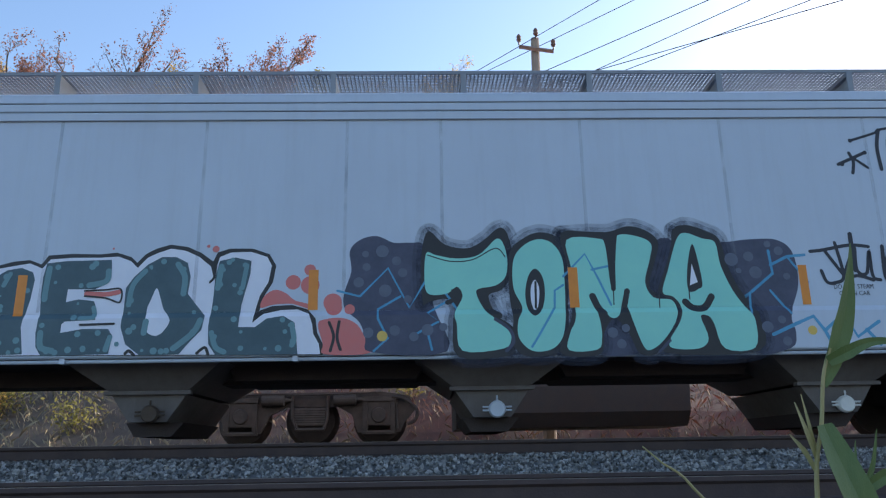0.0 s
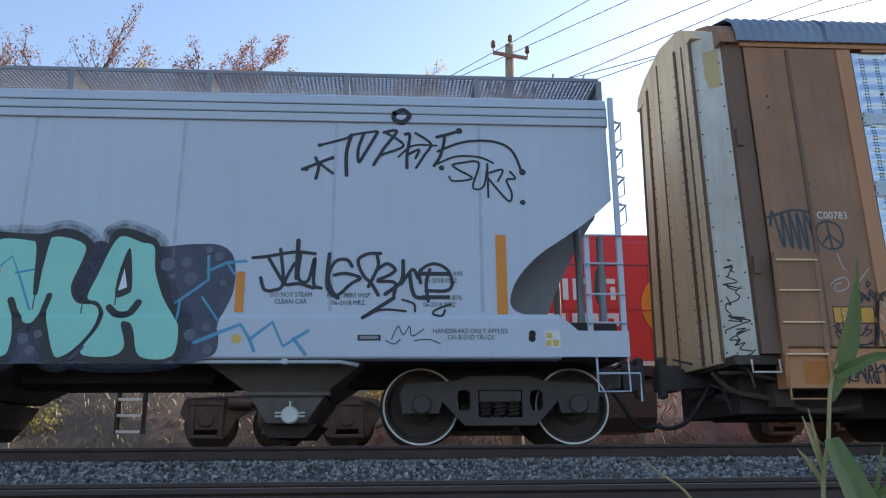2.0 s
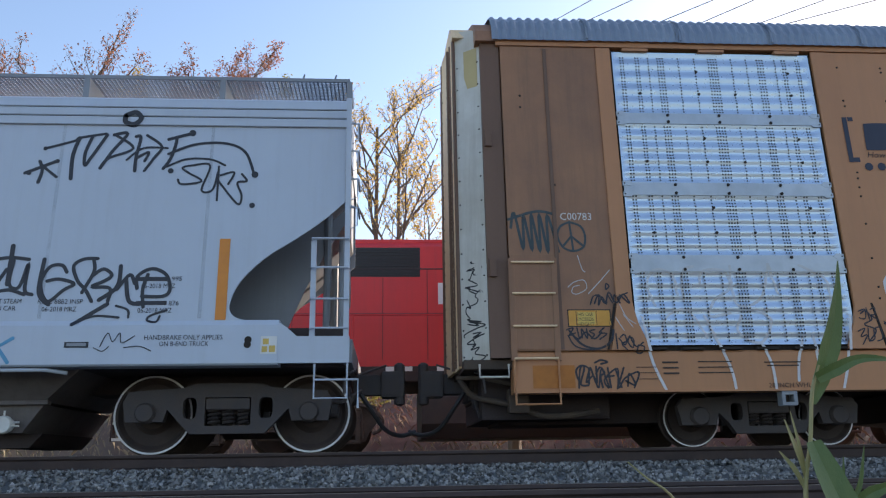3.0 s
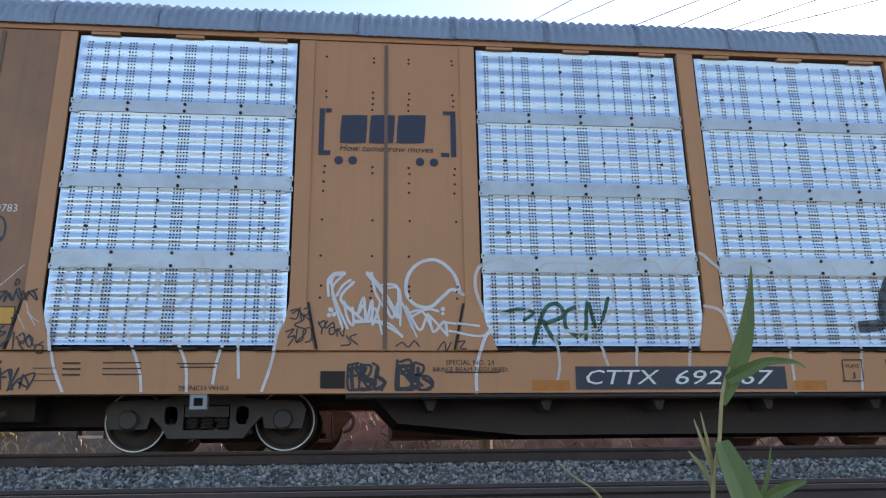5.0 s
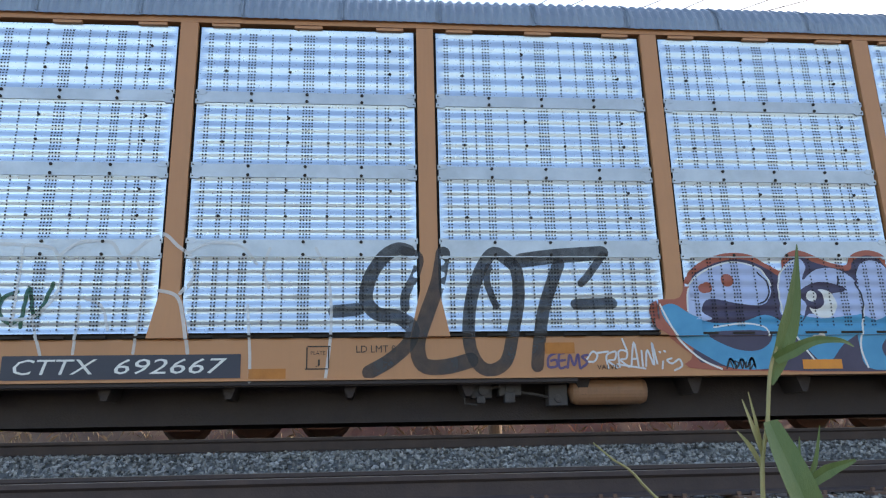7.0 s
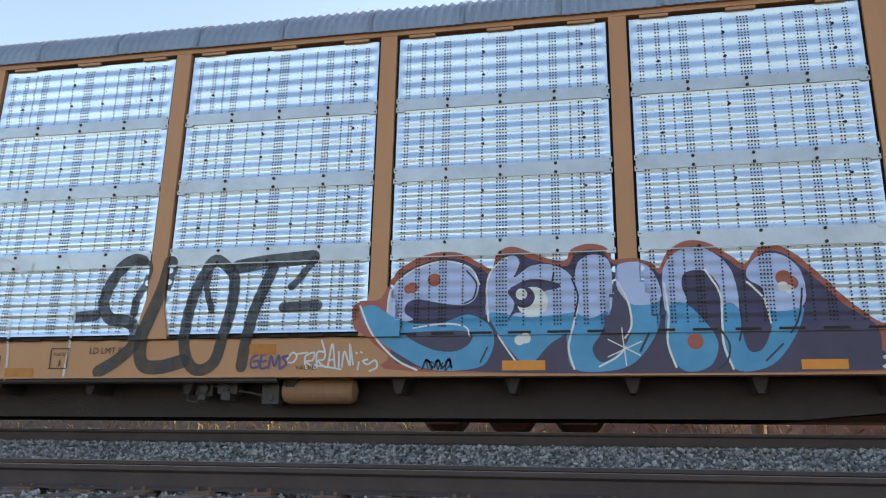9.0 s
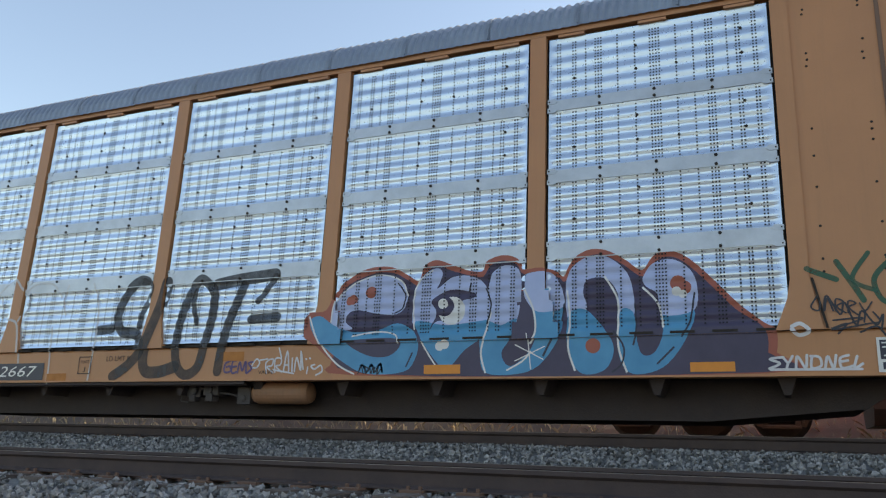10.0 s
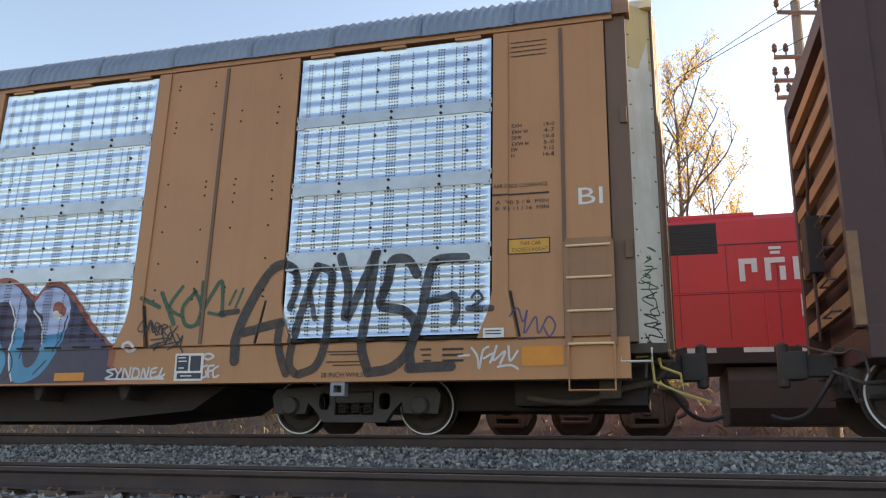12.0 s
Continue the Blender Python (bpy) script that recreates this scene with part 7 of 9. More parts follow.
stroke(WHITE_HAZE, 0.033, ((18.816, 1.436), (18.787, 0.917)))
stroke(WHITE_HAZE, 0.04, ((19.658, 1.608), (19.856, 1.542), (19.938, 1.308), (20.002, 0.916)))
stroke(WHITE_HAZE, 0.033, ((17.838, 1.236), (17.882, 0.918), (17.804, 0.617)))
stroke(WHITE_HAZE, 0.033, ((18.323, 1.302), (18.445, 0.918), (18.457, 0.854)))
stroke(WHITE_HAZE, 0.033, ((19.962, 2.058), (20.177, 2.166), (20.522, 2.134), (20.71, 1.926)))
stroke(WHITE_HAZE, 0.033, ((20.854, 2.103), (20.786, 1.857), (20.855, 1.65)))
stroke(WHITE_HAZE, 0.033, ((21.375, 2.109), (21.525, 1.724), (21.559, 1.178), (21.506, 0.621)))
stroke(WHITE_HAZE, 0.033, ((20.627, 1.445), (20.673, 0.916), (20.679, 0.592)))
stroke(WHITE_HAZE, 0.033, ((18.854, 1.536), (19.048, 1.437), (19.134, 1.173)))
stroke(WHITE_SPRAY, 0.04, ((31.239, 1.109), (31.318, 1.136), (31.397, 1.061), (31.302, 1.022), (31.235, 1.079)))

paint_on(carrier, "graffiti_tag", "smeared green tag on a galvanised screen")
stroke(GREEN_SPRAY, 0.040, ((17.232, 1.511), (17.424, 1.564), (17.604, 1.525), (17.488, 1.434)))
stroke(GREEN_SPRAY, 0.050, ((17.591, 1.163), (17.734, 1.552), (17.890, 1.632), (17.953, 1.487), (17.733, 1.395)))
stroke(GREEN_SPRAY, 0.050, ((17.720, 1.421), (17.796, 1.253), (17.886, 1.163)))
stroke(GREEN_SPRAY, 0.045, ((18.137, 1.606), (17.993, 1.533), (17.978, 1.357), (18.099, 1.253), (18.211, 1.318)))
stroke(GREEN_SPRAY, 0.045, ((18.209, 1.214), (18.256, 1.660), (18.354, 1.318), (18.507, 1.701)))
stroke(GREEN_SPRAY, 0.059, ((31.421, 1.714), (31.69, 1.591)))
stroke(GREEN_SPRAY, 0.059, ((31.707, 1.778), (31.871, 1.473), (31.926, 1.361)))
stroke(GREEN_SPRAY, 0.046, ((32.005, 1.855), (31.84, 1.585), (32.054, 1.452)))
stroke(GREEN_SPRAY, 0.053, ((32.203, 1.772), (32.039, 1.578), (32.098, 1.355), (32.253, 1.343), (32.308, 1.568), (32.184, 1.795)))
stroke(GREEN_SPRAY, 0.046, ((32.294, 1.902), (32.309, 1.348)))
stroke(GREEN_SPRAY, 0.053, ((32.316, 1.494), (32.449, 1.747), (32.57, 1.89), (32.617, 1.447)))
stroke(GREEN_SPRAY, 0.046, ((32.421, 1.49), (32.648, 1.446)))
stroke(GREEN_SPRAY, 0.033, ((32.782, 1.769), (32.705, 1.589)))
stroke(GREEN_SPRAY, 0.033, ((32.883, 1.787), (32.796, 1.549)))

paint_on(carrier, "graffiti_letter", "bold dark grey brushed letters")
stroke(CHARCOAL, 0.158, ((22.438, 2.076), (22.31, 2.103), (22.145, 2.002), (21.997, 1.771), (21.951, 1.511), (22.073, 1.343), (22.31, 1.303), (22.465, 1.174), (22.426, 1.001), (22.221, 0.816), (21.985, 0.683)))
stroke(CHARCOAL, 0.106, ((22.374, 2.089), (22.55, 2.002), (22.515, 1.802), (22.401, 1.573), (22.391, 1.411)))
stroke(CHARCOAL, 0.145, ((21.594, 1.371), (21.855, 1.395)))
stroke(CHARCOAL, 0.172, ((22.839, 2.049), (22.771, 1.703), (22.631, 1.313), (22.531, 1), (22.589, 0.762), (22.834, 0.735), (23.128, 0.806)))
stroke(CHARCOAL, 0.145, ((23.624, 1.953), (23.442, 2.062), (23.291, 1.887), (23.172, 1.57), (23.119, 1.246), (23.124, 0.963), (23.216, 0.755), (23.366, 0.691), (23.538, 0.801), (23.623, 1.114), (23.705, 1.501), (23.702, 1.832), (23.624, 1.953)))
stroke(CHARCOAL, 0.079, ((23.368, 1.9), (23.347, 1.7), (23.441, 1.424)))
stroke(CHARCOAL, 0.172, ((23.752, 1.967), (24.141, 2.02), (24.724, 2.061)))
stroke(CHARCOAL, 0.145, ((24.205, 1.932), (24.012, 1.434), (23.93, 1.05), (23.888, 0.735)))
stroke(CHARCOAL, 0.092, ((24.735, 2.034), (24.557, 1.797), (24.46, 1.696)))
stroke(CHARCOAL, 0.132, ((24.38, 1.445), (24.808, 1.456)))
stroke(CHARCOAL, 0.132, ((33.564, 2.004), (33.405, 2.071), (33.199, 1.934), (32.964, 1.507), (32.843, 1.153), (32.831, 0.874)))
stroke(CHARCOAL, 0.092, ((33.53, 2.05), (33.623, 1.841), (33.54, 1.521)))
stroke(CHARCOAL, 0.119, ((32.937, 1.221), (33.464, 1.332)))
stroke(CHARCOAL, 0.106, ((33.451, 1.312), (33.435, 1), (33.541, 0.709)))
stroke(CHARCOAL, 0.106, ((33.882, 2.032), (33.788, 1.762), (33.667, 1.34), (33.577, 0.859), (33.66, 0.707)))
stroke(CHARCOAL, 0.106, ((33.882, 2.032), (34.069, 1.936), (34.06, 1.608), (34.046, 1.119), (33.935, 0.797), (33.705, 0.693)))
stroke(CHARCOAL, 0.066, ((33.78, 1.762), (33.882, 1.368)))
stroke(CHARCOAL, 0.112, ((34.192, 2.14), (34.303, 1.739), (34.295, 1.354), (34.576, 1.997), (34.663, 2.164)))
stroke(CHARCOAL, 0.119, ((34.648, 2.18), (34.569, 1.517), (34.512, 1.041), (34.585, 0.758)))
stroke(CHARCOAL, 0.119, ((35.177, 1.875), (35.058, 2.057), (34.871, 2.053), (34.809, 1.787), (34.734, 1.511), (35.028, 1.431), (35.181, 1.236), (35.085, 0.927), (34.88, 0.753), (34.6, 0.705)))
stroke(CHARCOAL, 0.119, ((35.78, 2.046), (35.412, 2.024), (35.313, 1.764), (35.247, 1.355), (35.119, 0.959), (35.143, 0.761)))
stroke(CHARCOAL, 0.086, ((35.339, 1.542), (35.546, 1.575), (35.642, 1.598), (35.685, 1.441), (35.646, 1.274)))
stroke(CHARCOAL, 0.119, ((35.108, 0.749), (35.618, 0.765)))
stroke(CHARCOAL, 0.079, ((35.82, 1.435), (36.102, 1.418)))
stroke(CHARCOAL, 0.033, ((35.86, 1.562), (35.92, 1.634), (35.988, 1.543), (35.874, 1.467)))
stroke(CHARCOAL, 0.073, ((32.598, 1.477), (32.832, 1.497)))

paint_on(carrier, "graffiti_letter", "bubble letters in lavender and blue with a rust red rim")
fill(RUSTRED, ((25.297, 1.165), (25.25, 1.381), (25.343, 1.486), (25.608, 1.512), (25.742, 1.795), (25.958, 1.966), (26.251, 2.059), (26.545, 2.042), (26.765, 1.923), (26.923, 1.845), (26.974, 2.018), (27.148, 2.1), (27.358, 2.031), (27.565, 1.95), (27.767, 1.918), (27.834, 2.039), (28.035, 2.102), (28.232, 2.049), (28.327, 1.908), (28.52, 1.911), (28.709, 1.867), (28.802, 1.796), (28.9, 1.976), (29.09, 2.091), (29.306, 2.077), (29.541, 1.939), (29.714, 1.813), (29.84, 1.973), (30.019, 2.02), (30.216, 1.932), (30.478, 1.667), (30.728, 1.382), (30.976, 1.165), (31.084, 1.086), (31.075, 0.847), (30.983, 0.633), (26.087, 0.656), (25.713, 0.844), (25.41, 1.091)))
fill(VIOLET, ((25.731, 1.365), (25.805, 1.756), (26.036, 1.911), (26.292, 1.984), (26.548, 1.971), (26.767, 1.86), (26.953, 1.766), (27.032, 1.958), (27.171, 2.028), (27.359, 1.955), (27.599, 1.879), (27.788, 1.849), (27.868, 1.975), (28.034, 2.034), (28.212, 1.983), (28.326, 1.841), (28.708, 1.801), (28.819, 1.73), (28.948, 1.92), (29.118, 2.023), (29.303, 2.012), (29.509, 1.889), (29.727, 1.736), (29.867, 1.907), (30.015, 1.956), (30.183, 1.876), (30.446, 1.607), (30.696, 1.323), (30.97, 1.107), (30.992, 0.849), (30.932, 0.645), (26.231, 0.675), (25.786, 1.082)))
fill(LAVENDER, ((25.694, 1.352), (25.723, 1.615), (25.855, 1.79), (26.074, 1.902), (26.366, 1.959), (26.623, 1.888), (26.757, 1.712), (26.749, 1.538), (26.626, 1.425), (26.353, 1.442), (26.058, 1.502), (25.926, 1.464), (25.889, 1.346), (25.997, 1.258), (25.776, 1.243)))
fill(BLUE, ((25.367, 1.362), (25.522, 1.436), (25.735, 1.308), (26, 1.216), (26.363, 1.227), (26.644, 1.307), (26.858, 1.212), (26.945, 1.058), (26.913, 0.859), (26.757, 0.696), (26.231, 0.675), (25.861, 0.842), (25.524, 1.088)))
fill(VIOLET, ((25.919, 1.079), (26.224, 1.12), (26.651, 1.109), (26.682, 0.996), (26.509, 0.886), (26.223, 0.911)))
fill(LAVENDER, ((26.897, 1.259), (26.868, 1.534), (26.91, 1.81), (27.032, 1.958), (27.185, 1.992), (27.242, 1.898), (27.177, 1.728), (27.36, 1.857), (27.599, 1.872), (27.801, 1.766), (27.908, 1.526), (27.881, 1.229), (27.471, 1.175)))
fill(BLUE, ((26.902, 1.327), (27.335, 1.259), (27.881, 1.295), (27.789, 1.1), (27.567, 0.945), (27.334, 0.722), (27.131, 0.888), (26.97, 1.121)))
fill(LAVENDER, ((27.855, 1.629), (27.908, 1.884), (28.067, 1.977), (28.25, 1.906), (28.285, 1.61), (28.243, 1.283), (28.03, 1.211), (27.835, 1.296)))
fill(BLUE, ((27.789, 1.298), (28.03, 1.237), (28.23, 1.309), (28.141, 1.062), (28.043, 0.904), (28.116, 0.756), (28.244, 0.786), (28.424, 0.972), (28.482, 1.275), (28.361, 1.54), (28.325, 1.741), (28.365, 1.846), (28.645, 1.844), (28.767, 1.654), (28.793, 1.265), (28.716, 1.016), (28.505, 0.751), (28.241, 0.654), (27.846, 0.671), (27.77, 0.909)))
fill(LAVENDER, ((28.348, 1.541), (28.325, 1.741), (28.378, 1.845), (28.634, 1.852), (28.767, 1.686), (28.798, 1.425), (28.51, 1.371)))
fill(LAVENDER, ((28.827, 1.618), (28.871, 1.845), (29.024, 1.989), (29.273, 2.014), (29.478, 1.878), (29.589, 1.679), (29.616, 1.3), (29.444, 1.275), (29.434, 1.559), (29.292, 1.745), (29.077, 1.73), (29.035, 1.577), (29.077, 1.383), (28.866, 1.263)))
fill(BLUE, ((28.862, 1.326), (29.064, 1.383), (29.295, 1.124), (29.379, 0.928), (29.311, 0.728), (29.153, 0.645), (28.977, 0.671), (28.852, 0.889)))
fill(BLUE, ((29.447, 1.338), (29.606, 1.332), (29.641, 1.007), (29.701, 0.849), (29.834, 0.882), (29.933, 1.106), (29.917, 1.302), (30.264, 1.339), (30.183, 1.042), (29.967, 0.749), (29.735, 0.645), (29.535, 0.665), (29.43, 0.878)))
fill(LAVENDER, ((29.721, 1.724), (29.835, 1.883), (30.042, 1.923), (30.235, 1.798), (30.31, 1.582), (30.263, 1.327), (29.928, 1.29), (29.879, 1.527), (29.756, 1.621)))
fill(VIOLET, ((27.11, 1.579), (27.363, 1.705), (27.682, 1.65), (27.668, 1.583), (27.501, 1.542), (27.401, 1.31), (27.198, 1.317), (27.099, 1.219), (27.182, 1.419)))
dots(WHITE, ((27.387, 1.439, 0.178),))
dots(VIOLET, ((27.29, 1.496, 0.125),))
dots(WHITE, ((27.262, 1.532, 0.066), (27.239, 1.004, 0.059), (27.306, 1.023, 0.059),))
dots(RUSTRED, ((25.977, 1.64, 0.066), (25.932, 1.628, 0.059), (26.237, 1.729, 0.079), (30.104, 1.642, 0.086), (30.169, 1.589, 0.079), (29.143, 0.963, 0.086),))
dots(WHITE, ((30.086, 1.549, 0.053), (30.153, 1.515, 0.046),))
stroke(WHITE, 0.023, ((25.363, 1.427), (25.524, 1.088), (25.789, 0.809), (26.05, 0.676)))
stroke(WHITE, 0.02, ((25.694, 1.352), (25.737, 1.636), (25.965, 1.842), (26.33, 1.954), (26.659, 1.865), (26.773, 1.663)))
stroke(WHITE, 0.02, ((26.884, 1.225), (26.86, 1.603), (26.923, 1.831), (27.102, 1.969)))
stroke(WHITE, 0.023, ((27.84, 0.677), (27.783, 0.909), (27.842, 1.164), (27.901, 1.393)))
stroke(WHITE, 0.023, ((28.324, 1.674), (28.448, 1.406), (28.474, 1.147), (28.4, 1.011)))
stroke(WHITE, 0.023, ((28.846, 1.617), (28.878, 1.262), (28.854, 0.951), (28.929, 0.69)))
stroke(WHITE, 0.023, ((29.292, 1.758), (29.431, 1.496), (29.437, 1.244), (29.433, 0.939), (29.517, 0.666)))
stroke(WHITE, 0.023, ((29.72, 1.61), (29.884, 1.415), (29.931, 1.155)))
stroke(WHITE, 0.02, ((26.003, 1.16), (26.364, 1.206), (26.614, 1.165), (26.667, 1.061)))
stroke(WHITE, 0.02, ((28.115, 0.7), (28.307, 0.804), (28.404, 0.91)))
stroke(WHITE, 0.013, ((28.216, 0.996), (28.556, 0.819)))
stroke(WHITE, 0.013, ((28.367, 1.118), (28.405, 0.709)))
stroke(WHITE, 0.013, ((28.213, 0.806), (28.573, 0.969)))
stroke(WHITE, 0.02, ((26.993, 1.056), (27.117, 0.868), (27.199, 0.756)))
stroke(NAVY, 0.02, ((26.626, 1.824), (26.737, 1.678), (26.708, 1.505), (26.604, 1.44)))
stroke(NAVY, 0.02, ((27.633, 1.775), (27.614, 1.673)))
stroke(NAVY, 0.02, ((27.835, 1.697), (27.901, 1.493), (27.855, 1.262)))
stroke(NAVY, 0.02, ((26.87, 0.926), (26.79, 0.761)))
stroke(NAVY, 0.02, ((29.384, 1.121), (29.491, 0.938), (29.464, 0.756), (29.361, 0.667)))
stroke(NAVY, 0.02, ((29.628, 1.425), (29.637, 1.145), (29.598, 0.966)))
stroke(NAVY, 0.02, ((30.277, 1.522), (30.222, 1.219), (30.126, 1.044)))
stroke(NAVY, 0.02, ((30.035, 0.926), (29.855, 0.751)))
stroke(NAVY, 0.026, ((28.655, 1.049), (28.558, 0.863)))
stroke(NAVY, 0.02, ((28.811, 1.457), (28.787, 1.265)))

paint_on(carrier, "graffiti_tag", "small scrawled marker tags on the lower panel")
stroke(INK, 0.017, ((11.629, 1.613), (11.666, 1.704), (11.732, 1.716), (11.724, 1.599), (11.771, 1.701), (11.816, 1.615), (11.837, 1.718), (11.897, 1.628), (11.918, 1.726), (11.976, 1.617), (11.951, 1.687), (12.067, 1.744)))
stroke(INK, 0.017, ((11.819, 1.796), (11.832, 1.86), (11.864, 1.829), (11.827, 1.789)))
stroke(INK, 0.017, ((11.975, 1.719), (12.077, 1.618)))
stroke(INK, 0.017, ((11.329, 1.313), (11.407, 1.333), (11.357, 1.248), (11.427, 1.276)))
stroke(INK, 0.017, ((11.451, 1.333), (11.47, 1.211)))
stroke(INK, 0.017, ((11.506, 1.219), (11.503, 1.326), (11.565, 1.212), (11.561, 1.326)))
stroke(INK, 0.017, ((11.658, 1.315), (11.594, 1.296), (11.648, 1.258), (11.609, 1.212)))
stroke(INK, 0.017, ((11.767, 1.335), (11.706, 1.277), (11.795, 1.266), (11.706, 1.201)))
stroke(INK, 0.017, ((11.343, 1.248), (11.421, 1.124), (11.607, 1.083), (11.786, 1.129), (11.837, 1.213)))
stroke(INK, 0.017, ((11.892, 1.259), (11.899, 1.088)))
stroke(INK, 0.017, ((11.943, 1.221), (11.988, 1.252), (12.009, 1.176), (11.953, 1.145), (12.01, 1.077)))
stroke(INK, 0.017, ((12.052, 1.237), (12.025, 1.165), (12.074, 1.1), (12.093, 1.184), (12.053, 1.23)))
stroke(INK, 0.017, ((12.138, 1.127), (12.21, 1.109), (12.185, 1.043), (12.125, 1.054), (12.139, 1.116)))
stroke(WHITE_HAZE, 0.011, ((11.379, 1.819), (11.455, 1.879), (11.572, 1.901), (11.597, 1.802), (11.487, 1.737), (11.423, 1.752), (11.442, 1.82), (11.514, 1.84)))
stroke(WHITE_HAZE, 0.011, ((11.617, 1.743), (11.755, 1.883), (11.885, 2.025)))
stroke(WHITE_HAZE, 0.011, ((11.517, 2.202), (11.559, 2.041), (11.593, 2.001)))
stroke(WHITE_HAZE, 0.011, ((11.966, 1.601), (12.034, 1.453), (12.133, 1.376)))
stroke(WHITE_HAZE, 0.011, ((11.994, 1.492), (12.099, 1.338)))
stroke(WHITE_HAZE, 0.011, ((11.904, 1.452), (11.992, 1.298)))

paint_on(carrier, "graffiti_tag", "black scrawled tag on the side sill")
stroke(INK, 0.022, ((11.444, 0.729), (11.413, 0.839), (11.465, 0.902), (11.511, 0.876), (11.461, 0.699), (11.546, 0.681)))
stroke(INK, 0.022, ((11.555, 0.7), (11.575, 0.884), (11.641, 0.7), (11.647, 0.892)))
stroke(INK, 0.022, ((11.643, 0.81), (11.692, 0.884), (11.741, 0.818), (11.693, 0.781), (11.711, 0.656)))
stroke(INK, 0.022, ((11.745, 0.773), (11.845, 0.788)))
stroke(INK, 0.022, ((11.78, 0.877), (11.805, 0.656)))
stroke(INK, 0.022, ((11.868, 0.866), (11.928, 0.656)))
stroke(INK, 0.022, ((11.966, 0.878), (11.878, 0.645)))
stroke(INK, 0.022, ((11.999, 0.67), (12.025, 0.811), (12.089, 0.681), (11.98, 0.729)))
stroke(INK, 0.022, ((11.636, 0.936), (11.704, 0.966), (11.782, 0.944), (11.707, 0.922)))
bar(STENCIL, 12.112, 12.35, 0.878, 0.886)
bar(STENCIL, 12.121, 12.359, 0.744, 0.752)
bar(STENCIL, 12.116, 12.354, 0.815, 0.822)
# a recess in the sill, its dark inside painted as a flat bar
bar(SEAM, 15.171, 15.44, 0.656, 0.847)

paint_on(carrier, "graffiti_tag", "small scrawled marker tags beside a screen")
stroke(INK, 0.015, ((14.82, 1.516), (14.907, 1.537), (14.89, 1.429), (14.819, 1.436)))
stroke(INK, 0.015, ((14.923, 1.557), (14.945, 1.405)))
stroke(INK, 0.015, ((14.97, 1.537), (15.026, 1.558), (15.016, 1.478), (14.969, 1.469), (15.039, 1.414)))
stroke(INK, 0.015, ((14.779, 1.277), (14.865, 1.309), (14.802, 1.215), (14.88, 1.231), (14.809, 1.121)))
stroke(INK, 0.015, ((14.904, 1.31), (14.895, 1.168), (14.965, 1.192), (14.974, 1.298), (15.053, 1.319), (15.059, 1.192), (14.996, 1.161)))
stroke(INK, 0.015, ((15.133, 1.399), (15.179, 1.327), (15.235, 1.407)))
stroke(INK, 0.015, ((15.179, 1.327), (15.169, 1.26)))
stroke(INK, 0.015, ((15.256, 1.32), (15.308, 1.336), (15.318, 1.273), (15.263, 1.257), (15.256, 1.312)))
stroke(INK, 0.015, ((15.348, 1.233), (15.343, 1.321), (15.41, 1.234), (15.421, 1.329)))
stroke(INK, 0.015, ((15.45, 1.242), (15.494, 1.148), (15.392, 1.131)))
stroke(INK, 0.015, ((15.56, 1.258), (15.489, 1.219), (15.576, 1.14)))
stroke(INK, 0.015, ((16.006, 1.119), (16.075, 1.166), (16.144, 1.111), (16.211, 1.183), (16.271, 1.12)))
stroke(INK, 0.015, ((16.478, 1.081), (16.552, 1.177), (16.576, 1.074), (16.631, 1.169)))
stroke(INK, 0.015, ((16.711, 1.17), (16.784, 1.178), (16.73, 1.098), (16.801, 1.091)))

paint_on(carrier, "graffiti_tag", "dense white scrawled tag on the tan panel")
stroke(WHITE_SPRAY, 0.03, ((15.238, 1.701), (15.231, 1.885), (15.324, 1.969), (15.383, 1.937), (15.279, 1.763), (15.405, 1.321)))
stroke(WHITE_SPRAY, 0.03, ((15.329, 1.702), (15.4, 1.826), (15.482, 1.888)))
stroke(WHITE_SPRAY, 0.03, ((15.414, 1.634), (15.456, 1.441), (15.524, 1.362), (15.511, 1.562)))
stroke(WHITE_SPRAY, 0.03, ((15.568, 1.482), (15.638, 1.685), (15.667, 1.403), (15.733, 1.654), (15.741, 1.363), (15.828, 1.638)))
stroke(WHITE_SPRAY, 0.03, ((15.725, 1.974), (15.775, 1.727), (15.932, 1.485)))
stroke(WHITE_SPRAY, 0.03, ((15.836, 1.831), (16.02, 1.812), (16.024, 1.486)))
stroke(WHITE_SPRAY, 0.03, ((15.854, 1.687), (15.962, 1.445), (16.052, 1.649), (16.195, 1.326), (16.113, 1.588), (16.274, 1.307), (16.372, 1.489), (16.431, 1.288), (16.559, 1.409), (16.588, 1.249)))
stroke(WHITE_SPRAY, 0.03, ((15.525, 1.41), (15.801, 1.396), (16.071, 1.246)))
stroke(WHITE_SPRAY, 0.03, ((16.161, 1.447), (16.347, 1.549), (16.487, 1.53)))
dots(WHITE_SPRAY, ((15.262, 1.54, 0.026), (15.308, 1.488, 0.026), (16.545, 1.555, 0.026),))

